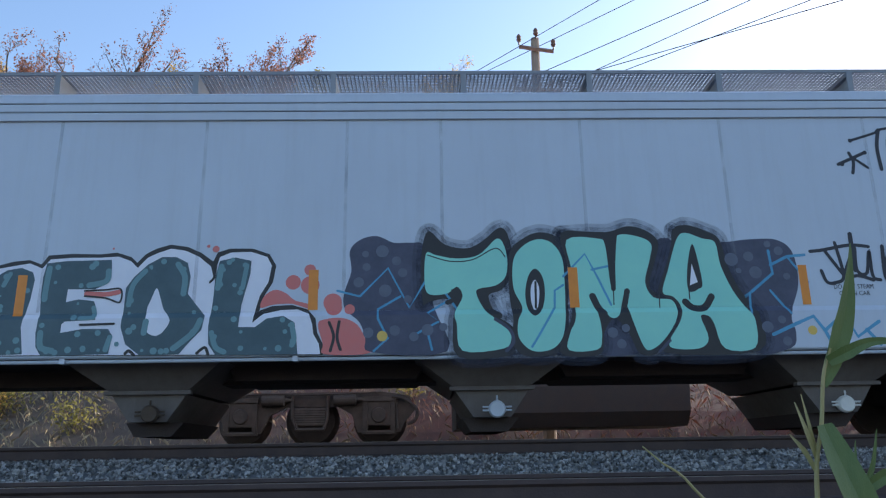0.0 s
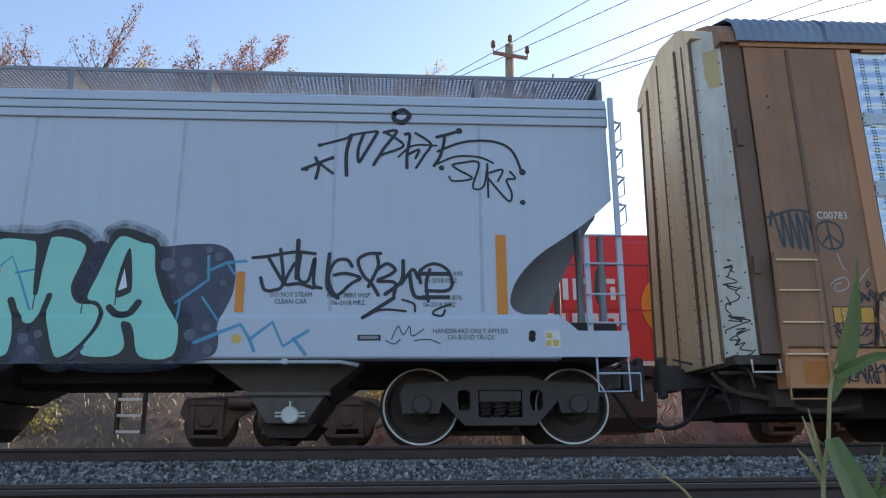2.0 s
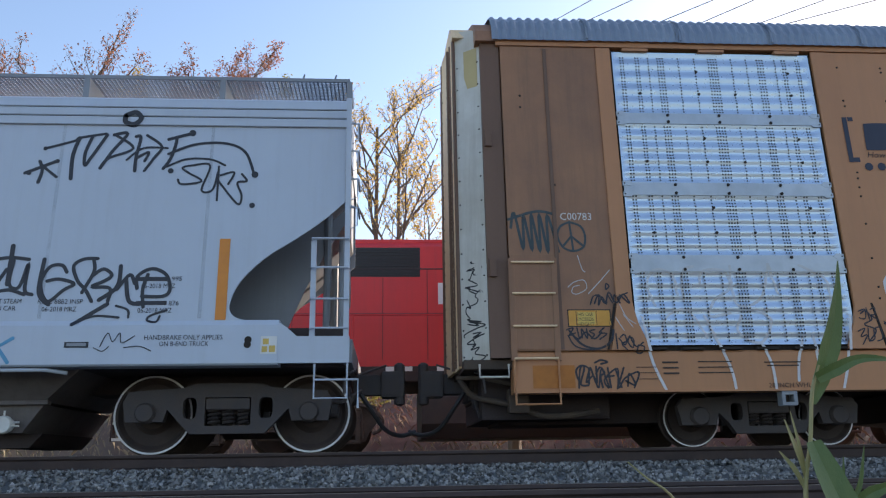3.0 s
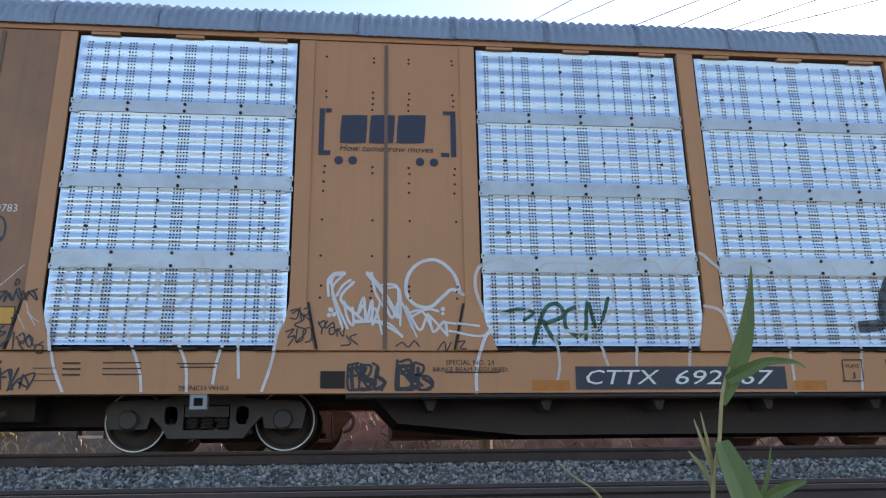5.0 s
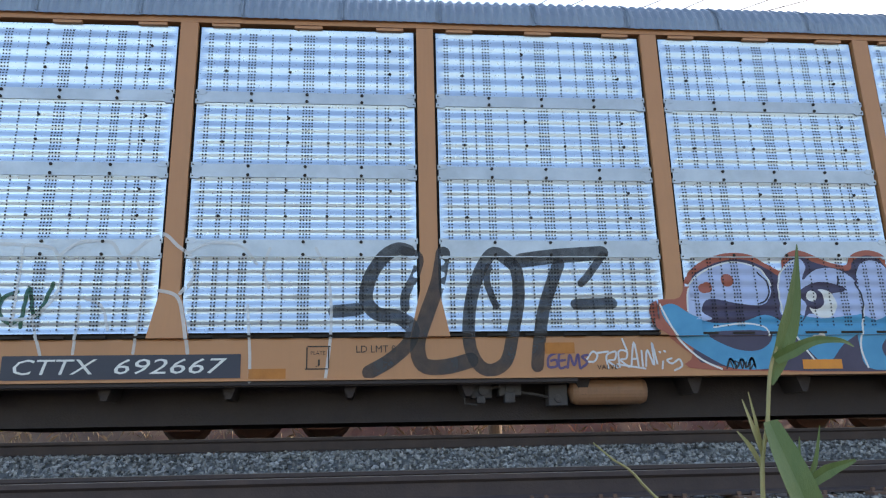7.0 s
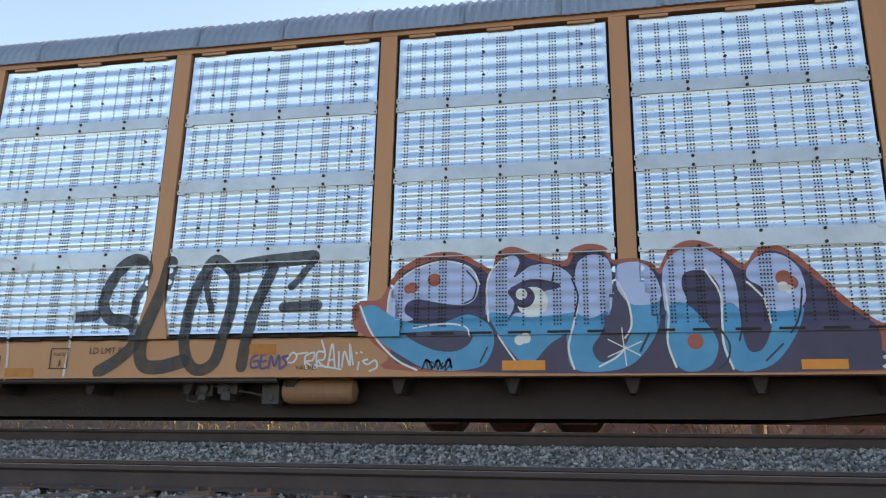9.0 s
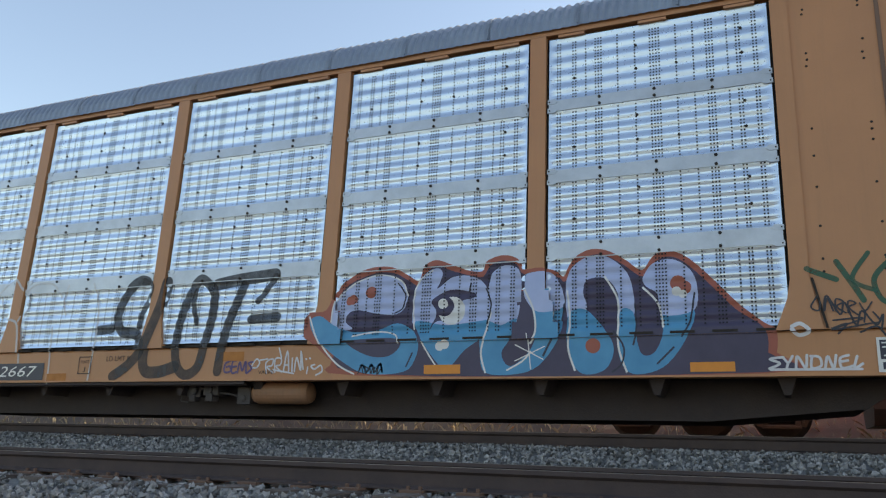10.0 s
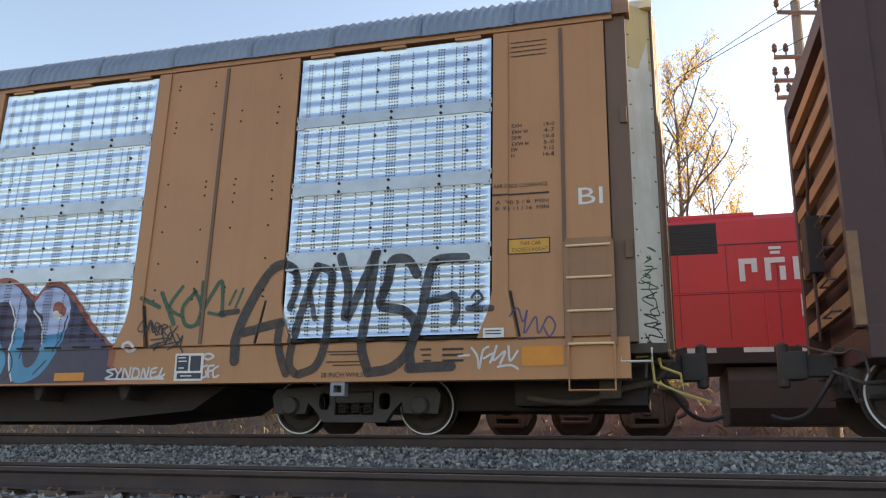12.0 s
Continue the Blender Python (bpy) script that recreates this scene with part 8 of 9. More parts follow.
paint_on(carrier, "graffiti_tag", "black hatched throw-up letters on the side sill")
stroke(INK, 0.028, ((15.475, 0.913), (15.477, 0.656), (15.565, 0.633)))
stroke(INK, 0.028, ((15.475, 0.913), (15.585, 0.933)))
stroke(INK, 0.028, ((15.48, 0.786), (15.569, 0.798)))
stroke(INK, 0.028, ((15.521, 0.894), (15.523, 0.664)))
stroke(INK, 0.028, ((15.616, 0.925), (15.596, 0.645)))
stroke(INK, 0.028, ((15.63, 0.913), (15.728, 0.902), (15.705, 0.798), (15.634, 0.786), (15.78, 0.733), (15.739, 0.645), (15.624, 0.656)))
stroke(INK, 0.028, ((15.748, 0.933), (15.809, 0.887), (15.805, 0.779), (15.878, 0.717), (15.847, 0.633)))
stroke(INK, 0.028, ((15.552, 0.875), (15.682, 0.683)))
stroke(INK, 0.028, ((15.572, 0.902), (15.778, 0.664)))
stroke(INK, 0.028, ((16.024, 0.965), (16.004, 0.656), (16.057, 0.641)))
stroke(INK, 0.028, ((16.054, 0.949), (16.161, 0.973), (16.176, 0.876), (16.065, 0.825), (16.18, 0.779), (16.167, 0.672), (16.05, 0.656)))
stroke(INK, 0.028, ((16.211, 0.934), (16.186, 0.645)))
stroke(INK, 0.028, ((16.227, 0.942), (16.316, 0.903), (16.3, 0.826), (16.22, 0.799), (16.361, 0.787), (16.424, 0.71), (16.362, 0.633), (16.226, 0.656)))
stroke(INK, 0.028, ((16.084, 0.915), (16.305, 0.683)))
stroke(INK, 0.028, ((16.051, 0.876), (16.226, 0.656)))

paint_on(carrier, "graffiti_tag", "white scrawled letters on the tan sill")
stroke(WHITE_SPRAY, 0.022, ((24.466, 0.804), (24.534, 0.889), (24.59, 0.85), (24.551, 0.779), (24.484, 0.775)))
stroke(WHITE_SPRAY, 0.022, ((24.596, 0.874), (24.716, 0.888)))
stroke(WHITE_SPRAY, 0.022, ((24.711, 0.696), (24.696, 0.84), (24.803, 0.887), (24.791, 0.8), (24.714, 0.782), (24.816, 0.704)))
stroke(WHITE_SPRAY, 0.022, ((24.845, 0.713), (24.841, 0.886), (24.937, 0.885), (24.925, 0.808), (24.857, 0.79), (24.951, 0.712)))
stroke(WHITE_SPRAY, 0.022, ((24.979, 0.712), (25.027, 0.991), (25.066, 0.72)))
stroke(WHITE_SPRAY, 0.022, ((24.992, 0.798), (25.059, 0.807)))
stroke(WHITE_SPRAY, 0.022, ((25.111, 0.893), (25.115, 0.72)))
stroke(WHITE_SPRAY, 0.022, ((25.153, 0.719), (25.179, 0.902), (25.25, 0.728), (25.24, 0.989), (25.288, 0.746)))
stroke(WHITE_SPRAY, 0.022, ((25.358, 0.77), (25.345, 0.688)))
stroke(WHITE_SPRAY, 0.022, ((25.46, 0.802), (25.407, 0.784), (25.463, 0.744), (25.552, 0.792), (25.578, 0.714), (25.489, 0.667)))
stroke(WHITE_SPRAY, 0.022, ((24.892, 1.031), (24.938, 0.905)))
stroke(WHITE_SPRAY, 0.022, ((25.323, 0.881), (25.333, 0.872)))
stroke(WHITE_SPRAY, 0.022, ((25.382, 0.89), (25.391, 0.881)))
stroke(WHITE_SPRAY, 0.022, ((24.817, 0.742), (25.142, 0.69)))
stroke(PURPLE_INK, 0.028, ((24.119, 0.879), (24.023, 0.832), (24.018, 0.723), (24.113, 0.731), (24.104, 0.798), (24.047, 0.789)))
stroke(PURPLE_INK, 0.028, ((24.2, 0.874), (24.143, 0.855), (24.142, 0.712), (24.218, 0.721)))
stroke(PURPLE_INK, 0.028, ((24.152, 0.788), (24.209, 0.797)))
stroke(PURPLE_INK, 0.028, ((24.237, 0.711), (24.266, 0.854), (24.313, 0.734), (24.362, 0.862), (24.378, 0.709)))
stroke(PURPLE_INK, 0.028, ((24.476, 0.852), (24.409, 0.833), (24.465, 0.765), (24.388, 0.7)))
stroke(INK, 0.015, ((26.112, 0.679), (26.156, 0.766), (26.19, 0.678)))
stroke(INK, 0.015, ((26.216, 0.765), (26.22, 0.678), (26.263, 0.735), (26.216, 0.765)))
stroke(INK, 0.015, ((26.284, 0.754), (26.299, 0.677), (26.323, 0.754)))
stroke(INK, 0.015, ((26.353, 0.754), (26.338, 0.686), (26.381, 0.724)))
stroke(INK, 0.015, ((26.402, 0.753), (26.387, 0.666), (26.44, 0.733)))
stroke(WHITE_SPRAY, 0.026, ((31.118, 0.797), (31.002, 0.778), (31.097, 0.733), (30.993, 0.681)))
stroke(WHITE_SPRAY, 0.026, ((31.13, 0.797), (31.177, 0.742), (31.221, 0.806)))
stroke(WHITE_SPRAY, 0.026, ((31.177, 0.742), (31.155, 0.673)))
stroke(WHITE_SPRAY, 0.026, ((31.246, 0.677), (31.267, 0.805), (31.337, 0.686), (31.358, 0.814)))
stroke(WHITE_SPRAY, 0.026, ((31.404, 0.803), (31.394, 0.685), (31.484, 0.705), (31.472, 0.791), (31.392, 0.803)))
stroke(WHITE_SPRAY, 0.026, ((31.518, 0.672), (31.55, 0.8), (31.596, 0.682), (31.628, 0.809)))
stroke(WHITE_SPRAY, 0.026, ((31.741, 0.807), (31.663, 0.776), (31.675, 0.68), (31.775, 0.7)))
stroke(WHITE_SPRAY, 0.026, ((31.675, 0.744), (31.73, 0.754)))
stroke(WHITE_SPRAY, 0.026, ((31.818, 0.795), (31.786, 0.679), (31.863, 0.72)))
stroke(WHITE_SPRAY, 0.026, ((31.005, 0.67), (31.852, 0.667)))
stroke(WHITE_SPRAY, 0.026, ((32.46, 0.824), (32.374, 0.784), (32.373, 0.68), (32.459, 0.689), (32.449, 0.751)))
stroke(WHITE_SPRAY, 0.026, ((32.556, 0.822), (32.481, 0.803), (32.491, 0.678)))
stroke(WHITE_SPRAY, 0.026, ((32.491, 0.75), (32.534, 0.76)))
stroke(WHITE_SPRAY, 0.026, ((32.619, 0.81), (32.555, 0.77), (32.565, 0.676), (32.628, 0.696)))
stroke(WHITE_SPRAY, 0.026, ((32.386, 0.931), (32.461, 0.971), (32.546, 0.937), (32.471, 0.897), (32.397, 0.925)))
stroke(WHITE_SPRAY, 0.026, ((35.712, 0.876), (35.836, 0.887)))
stroke(WHITE_SPRAY, 0.026, ((35.866, 0.967), (35.931, 0.87), (35.952, 0.728), (35.997, 0.93), (36.062, 0.976)))
stroke(WHITE_SPRAY, 0.026, ((36.007, 0.845), (36.12, 0.899), (36.079, 0.796)))
stroke(WHITE_SPRAY, 0.026, ((36.158, 0.983), (36.116, 0.819), (36.255, 0.924), (36.198, 0.784)))
stroke(WHITE_SPRAY, 0.026, ((36.295, 0.979), (36.312, 0.814), (36.399, 0.92)))
stroke(WHITE_SPRAY, 0.026, ((36.169, 0.747), (36.319, 0.763), (36.399, 0.72)))
stroke(INK, 0.017, ((31.498, 1.415), (31.432, 1.306), (31.502, 1.265), (31.522, 1.359)))
stroke(INK, 0.017, ((31.559, 1.264), (31.589, 1.395), (31.638, 1.261)))
stroke(INK, 0.017, ((31.661, 1.26), (31.67, 1.381), (31.738, 1.351), (31.672, 1.304), (31.752, 1.235)))
stroke(INK, 0.017, ((31.774, 1.235), (31.783, 1.355), (31.851, 1.331), (31.784, 1.289), (31.875, 1.199)))
stroke(INK, 0.017, ((31.884, 1.33), (31.93, 1.251), (31.996, 1.337)))
stroke(INK, 0.017, ((31.93, 1.251), (31.91, 1.133)))
stroke(INK, 0.017, ((31.629, 1.163), (31.909, 1.176), (31.609, 1.065), (31.966, 1.12)))
stroke(INK, 0.017, ((31.998, 1.233), (32.054, 1.139), (31.977, 1.12)))
flush_paint()


# each wire leaves a crossarm of the pole, then passes over the tracks: start x, z at the pole, rise per metre along x, length back beyond the pole
WIRES = ((2.53, 10.15, 0.62, 2.4), (3.40, 10.34, 0.52, 2.4), (2.56, 9.17, 0.459, 0.0), (3.62, 9.05, 0.475, 0.0), (3.68, 8.84, 0.396, 0.0), (3.30, 9.11, 0.301, 0.0))


# ---- beyond the train: parked locomotive, bank, trees, poles ----
def build_locomotive():
    """A parked diesel: long hood with doors, deck, trucks, fuel tank. The name on its side stays plain white blocks."""
    lo = thing("locomotive", (4.2, 17.4, 0), "parked red diesel locomotive with white lettering blocks and a gold crest", "locomotive")
    x0, x1, y = -5.2, 13.4, 16.5
    bm = bmesh.new()
    section(bm, [(y, 1.72), (y, 4.28), (y + 0.12, 4.40), (y + 1.68, 4.40), (y + 1.8, 4.28), (y + 1.8, 1.72)], x0 + 0.8, x1 - 3.8)
    hood = part("long_hood", bm, RED, lo)
    for a, b in ((-1.2, 1.40), (2.15, 3.6), (3.95, 6.2)):
        part("roof_box", boxes((a, b, y + 0.1, y + 1.7, 4.38, 4.46 + 0.03 * (a > 2)), bevel=0.02), RED, hood)
    bm = bmesh.new()
    for k in range(14):
        xx = x0 + 1.4 + k * 0.92
        box(bm, xx, xx + 0.012, y - 0.006, y + 0.01, 1.9, 3.78)
    for z in (2.84, 3.79):
        box(bm, x0 + 0.82, x1 - 3.82, y - 0.012, y + 0.01, z - 0.012, z + 0.012)
    split_parts("door_seam", bm, MAROON, hood, "dark joints of the hood doors")
    bm = boxes((-1.3, 0.66, y - 0.004, y + 0.02, 3.62, 4.25))
    part("radiator_grille", bm, BLACK, hood, "dark radiator opening")
    bm = bmesh.new()
    for k in range(10):
        box(bm, -1.28, 0.64, y - 0.02, y - 0.006, 3.66 + k * 0.06, 3.675 + k * 0.06)
    split_parts("grille_slat", bm, BLACK, hood)
    bm = bmesh.new()
    section(bm, [(16.0, 1.72), (16.0, 4.1), (16.3, 4.5), (18.5, 4.5), (18.8, 4.1), (18.8, 1.72)], x1 - 3.8, x1 - 1.6)
    part("cab", bm, RED, lo)
    part("cab_window", boxes((x1 - 3.3, x1 - 2.2, 15.985, 16.02, 3.0, 3.7)), BLACK, lo)
    part("nose", boxes((x1 - 1.6, x1 - 0.5, 16.6, 18.2, 1.72, 3.2), bevel=0.08), RED, lo)
    part("deck", boxes((x0, x1, 15.9, 18.9, 1.40, 1.70), bevel=0.02), UNDER, lo)
    bm = bmesh.new()
    for k in range(18):
        xx = x0 + 0.15 + k * 1.0
        box(bm, xx, xx + 0.52, 15.894, 15.91, 1.60, 1.69)
    split_parts("sill_stripe", bm, WHITE, lo, "white dashes along the deck edge")
    bm = bmesh.new()
    for k in range(9):
        xx = x0 + 0.3 + k * 2.1
        tube(bm, [(xx, 15.93, 1.70), (xx, 15.93, 2.72)], 0.018, 6)
    tube(bm, [(x0 + 0.3, 15.93, 2.72), (x1 - 4.0, 15.93, 2.72)], 0.018, 6)
    part("handrail", bm, RED, lo)
    # plain white blocks where the name stands, and the crest
    for row, z0, z1, start, widths in ((0, 3.04, 3.49, 1.03, (0.40, 0.44, 0.44, 0.46, 0.42, 0.14, 0.46, 0.44)), (1, 2.33, 2.75, 2.10, (0.36, 0.44, 0.40, 0.14, 0.36, 0.14, 0.40))):
        x = start
        for k, w in enumerate(widths):
            bm = bmesh.new()
            t = 0.105
            if w < 0.2:
                box(bm, x, x + w * 0.85, y - 0.016, y - 0.006, z0, z1)
            else:
                box(bm, x, x + t, y - 0.016, y - 0.006, z0, z1)
                box(bm, x, x + w * 0.84, y - 0.020, y - 0.010, z1 - t, z1)
                if k % 2 == 0:
                    box(bm, x + w * 0.84 - t, x + w * 0.84, y - 0.013, y - 0.007, (z0 + z1) / 2 - 0.05, z1)
                else:
                    box(bm, x + w * 0.84 - t, x + w * 0.84, y - 0.013, y - 0.007, z0, (z0 + z1) / 2 + 0.05)
            part("letter_block", bm, WHITE, hood, "plain white lettering block")
            x += w + 0.075
    bm = boxes((1.62, 1.80, y - 0.016, y - 0.006, 3.56, 3.62), (1.60, 1.82, y - 0.016, y - 0.006, 3.65, 3.71))
    part("accent_mark", bm, WHITE, hood)
    bm = bmesh.new()
    lathe(bm, [(y - 0.018, 0.52), (y - 0.022, 0.53), (y - 0.022, 0.72), (y - 0.018, 0.73)], (5.95, 0, 2.92), "y", 40, False)
    part("crest_ring", bm, ORANGE, hood, "gold ring of the crest")
    bm = bmesh.new()
    prism(bm, [(5.62, 3.22), (5.95, 3.36), (6.28, 3.22), (6.24, 2.62), (5.95, 2.42), (5.66, 2.62)], y - 0.018, y - 0.008)
    part("crest_shield", bm, ORANGE, hood, "gold shield of the crest")
    bm = bmesh.new()
    for k in range(7):
        box(bm, 5.70 + k * 0.075, 5.725 + k * 0.075, y - 0.024, y - 0.018, 2.64, 3.05)
    split_parts("crest_bar", bm, MAROON, hood)
    # fuel tank and two three-axle trucks, dusty brown
    bm = bmesh.new()
    section(bm, [(16.1, 1.35), (15.99, 1.1), (16.05, 0.6), (16.3, 0.32), (18.5, 0.32), (18.75, 0.6), (18.8, 1.1), (18.7, 1.35)], 0.65, 5.25)
    part("fuel_tank", bm, IRON, lo, "black rounded fuel tank")
    for xc in (-2.10, 9.2):
        bm = bmesh.new()
        prism(bm, [(xc - 1.92, 0.72), (xc - 1.86, 0.96), (xc - 1.2, 1.05), (xc + 1.3, 1.05), (xc + 1.84, 0.97), (xc + 1.95, 0.70), (xc + 1.74, 0.45), (xc + 1.66, 0.28), (xc + 1.52, 0.28), (xc + 1.54, 0.70), (xc + 0.98, 0.70), (xc + 0.98, 0.28), (xc + 0.84, 0.28), (xc + 0.72, 0.62), (xc + 0.45, 0.77), (xc - 0.55, 0.77), (xc - 0.86, 0.62), (xc - 1.04, 0.28), (xc - 1.18, 0.28), (xc - 1.16, 0.70), (xc - 1.66, 0.70), (xc - 1.66, 0.28), (xc - 1.78, 0.28), (xc - 1.78, 0.5)], 16.06, 16.20)
        tr = part("truck_frame", bm, LOCO_RUST, lo, "dusty brown locomotive truck frame")
        for k in (-1.41, -0.08, 1.25):
            w = bmesh.new()
            lathe(w, [(16.34, 0.08), (16.34, 0.44), (16.44, 0.50), (16.5, 0.53)], (xc + k, 0, 0.52), "y", 28)
            part("wheel", w, WHEEL, tr)
        for k in (-1.41, 1.25):
            w = bmesh.new()
            box(w, xc + k - 0.23, xc + k + 0.23, 16.0, 16.14, 0.40, 0.86, 0.03)
            lathe(w, [(15.95, 0.0), (15.95, 0.13), (16.04, 0.17)], (xc + k, 0, 0.60), "y", 14)
            tube(w, [(xc + k - 0.3, 16.02, 0.28), (xc + k + 0.3, 16.02, 0.28)], 0.035, 6)
            part("journal_box", w, LOCO_RUST, tr)
        w = bmesh.new()
        for j in range(7):
            lathe(w, [(-0.3, 0.045), (0.3, 0.045)], (xc - 0.08, 16.02, 0.44 + j * 0.045), "x", 8)
        split_parts("spring", w, LOCO_RUST, tr, "leaf spring pack")
        w = bmesh.new()
        for k in (-1.41, 1.25):
            for e in (-0.27, 0.27):
                box(w, xc + k + e - 0.045, xc + k + e + 0.045, 15.99, 16.10, 0.26, 0.92, 0.012)
            box(w, xc + k - 0.33, xc + k + 0.33, 15.97, 16.06, 0.86, 0.95, 0.015)
            box(w, xc + k - 0.33, xc + k + 0.33, 15.99, 16.06, 0.24, 0.30, 0.012)
        split_parts("pedestal", w, LOCO_RUST, tr, "worn axle guide of the truck frame")
        w = bmesh.new()
        lathe(w, [(-0.24, 0.03), (-0.22, 0.11), (0.2, 0.11), (0.22, 0.05), (0.34, 0.03)], (xc - 0.78, 15.99, 0.90), "x", 16)
        lathe(w, [(-0.24, 0.03), (-0.22, 0.11), (0.2, 0.11), (0.22, 0.05), (0.34, 0.03)], (xc + 0.60, 15.99, 0.90), "x", 16)
        split_parts("brake_cylinder", w, LOCO_RUST, tr, "dusty brake cylinder on the truck")
        w = bmesh.new()
        tube(w, smooth_path([(xc + 1.5, 15.98, 0.95), (xc + 1.75, 15.97, 0.9), (xc + 1.98, 15.97, 0.7), (xc + 1.95, 15.97, 0.5), (xc + 1.8, 15.97, 0.42)], 5), 0.035, 7)
        tube(w, smooth_path([(xc - 1.8, 15.96, 0.98), (xc - 0.9, 15.95, 1.02), (xc, 15.95, 1.0), (xc + 1.2, 15.95, 1.03)], 5), 0.022, 6)
        split_parts("air_pipe", w, LOCO_RUST, tr, "dusty air pipe along the truck")
        w = bmesh.new()
        for k in (-0.42, 0.26):
            tube(w, [(xc + k, 16.0, 0.98), (xc + k, 15.98, 0.56), (xc + k * 0.75, 15.98, 0.36)], 0.035, 6)
        tube(w, [(xc - 0.36, 15.98, 0.34), (xc + 0.20, 15.98, 0.34)], 0.035, 6)
        for k in (-1.7, -1.1, 1.0, 1.58):
            tube(w, [(xc + k, 16.02, 0.95), (xc + k * 1.02, 16.0, 0.34)], 0.025, 6)
        split_parts("hanger_link", w, LOCO_RUST, tr)
    for k in range(4):
        z = 0.36 + k * 0.30
        st = part("step", boxes((-5.15, -4.71, 15.92, 16.12, z, z + 0.035), bevel=0.006), UNDER, lo, "steel footstep at the end of the locomotive")
        part("step_edge", boxes((-5.15, -4.71, 15.905, 15.919, z - 0.012, z + 0.04)), WHITE, st, "white painted step edge")
    for xx in (-5.17, -4.68):
        part("step_stile", boxes((xx - 0.02, xx + 0.02, 15.93, 16.12, 0.34, 1.42), bevel=0.004), UNDER, lo)
    return lo


loco = build_locomotive()


def leaf_cloud(centres, count, spread, size, rng):
    """Loose leaves as small bent quads round points."""
    verts, faces = [], []
    for i in range(count):
        c = centres[rng.randrange(len(centres))]
        p = Vector(c) + Vector((rng.gauss(0, spread), rng.gauss(0, spread), rng.gauss(0, spread)))
        a = Vector((rng.gauss(0, 1), rng.gauss(0, 1), rng.gauss(0, 1))).normalized() * size * rng.uniform(0.5, 1.3)
        b = a.cross(Vector((rng.gauss(0, 1), rng.gauss(0, 1), rng.gauss(0, 1)))).normalized() * a.length * 0.55
        k = len(verts)
        verts += [p - a, p + b, p + a + b * 0.2, p - b]
        faces += [(k, k + 1, k + 2), (k, k + 2, k + 3)]
    return verts, faces


def build_tree(x, y, top, leafmat, leaves, leafsize, seed, label, first=0.4, lean=0.0, spread=0.8):
    """A tapered trunk that forks into a spreading crown of limbs and twigs, with thin autumn leaves; top is the crown's height above the rails."""
    rng = random.Random(seed)
    z0 = ground_height(x, y) - 0.1
    tr = thing("tree", (x, y, z0), label, "tree", "trees behind the tracks")
    limbs = []

    def limb(p, d, length, r, level):
        pts = [p]
        q, dd = Vector(p), Vector(d)
        n = 5 if level < 2 else 4
        wob = 0.05 if level == 0 else 0.15
        for i in range(n):
            dd = (dd + Vector((rng.gauss(0, wob), rng.gauss(0, wob), rng.gauss(0.07, 0.08)))).normalized()
            q = q + dd * length / n
            pts.append(q.copy())
        limbs.append((pts, r, level))
        if level < 4:
            kids = (9, 6, 5, 4)[level]
            for k in range(kids):
                f = (first if level == 0 else 0.25) + (1 - (first if level == 0 else 0.25)) * (k + rng.random()) / kids
                i = min(int(f * n), n - 1)
                base = pts[i].lerp(pts[i + 1], f * n - i)
                az = rng.uniform(0, 6.28)
                out = Vector((math.cos(az), math.sin(az), 0))
                nd = (dd * rng.uniform(0.45, 0.8) + out * rng.uniform(0.6, 0.95) + Vector((0, 0, 0.15))).normalized()
                limb(base, nd, length * rng.uniform(0.30, 0.44) * (1.1 - 0.2 * f), r * 0.5 * (1.1 - 0.4 * f), level + 1)

    limb(Vector((0, 0, 0)), (lean, 0, 1), 8.0, 0.10, 0)
    k = (top - z0) / float(np.percentile([p.z for pts, r, n in limbs for p in pts], 99.3))
    high = float(np.percentile([p.z for pts, r, n in limbs for p in pts], 80))
    x -= k * spread * float(np.mean([p.x for pts, r, n in limbs for p in pts if p.z > high]))
    bm = bmesh.new()
    tips = []
    for pts, r, level in limbs:
        q = [Vector((x + p.x * k * spread, y + p.y * k * spread, z0 + p.z * k)) for p in pts]
        tube(bm, q, max(r * k, 0.006), 7 if level == 0 else 5 if level < 3 else 3, r_end=max(r * k * 0.45, 0.004), cap=False)
        if level >= 3:
            tips += q[2:]
    part("trunk", bm, BARK, tr, "bare grey trunk and branches")
    # leaves hang in loose bunches on some of the twigs
    rng.shuffle(tips)
    v, f = leaf_cloud(tips[:len(tips) * 2 // 3], int(leaves * 1.8), 0.11, leafsize * 0.72, rng)
    org = ORIGIN[tr]
    o = new("crown", mesh_of("crown", [tuple(Vector(p) - org) for p in v], f, leafmat))
    o.parent = tr
    return tr


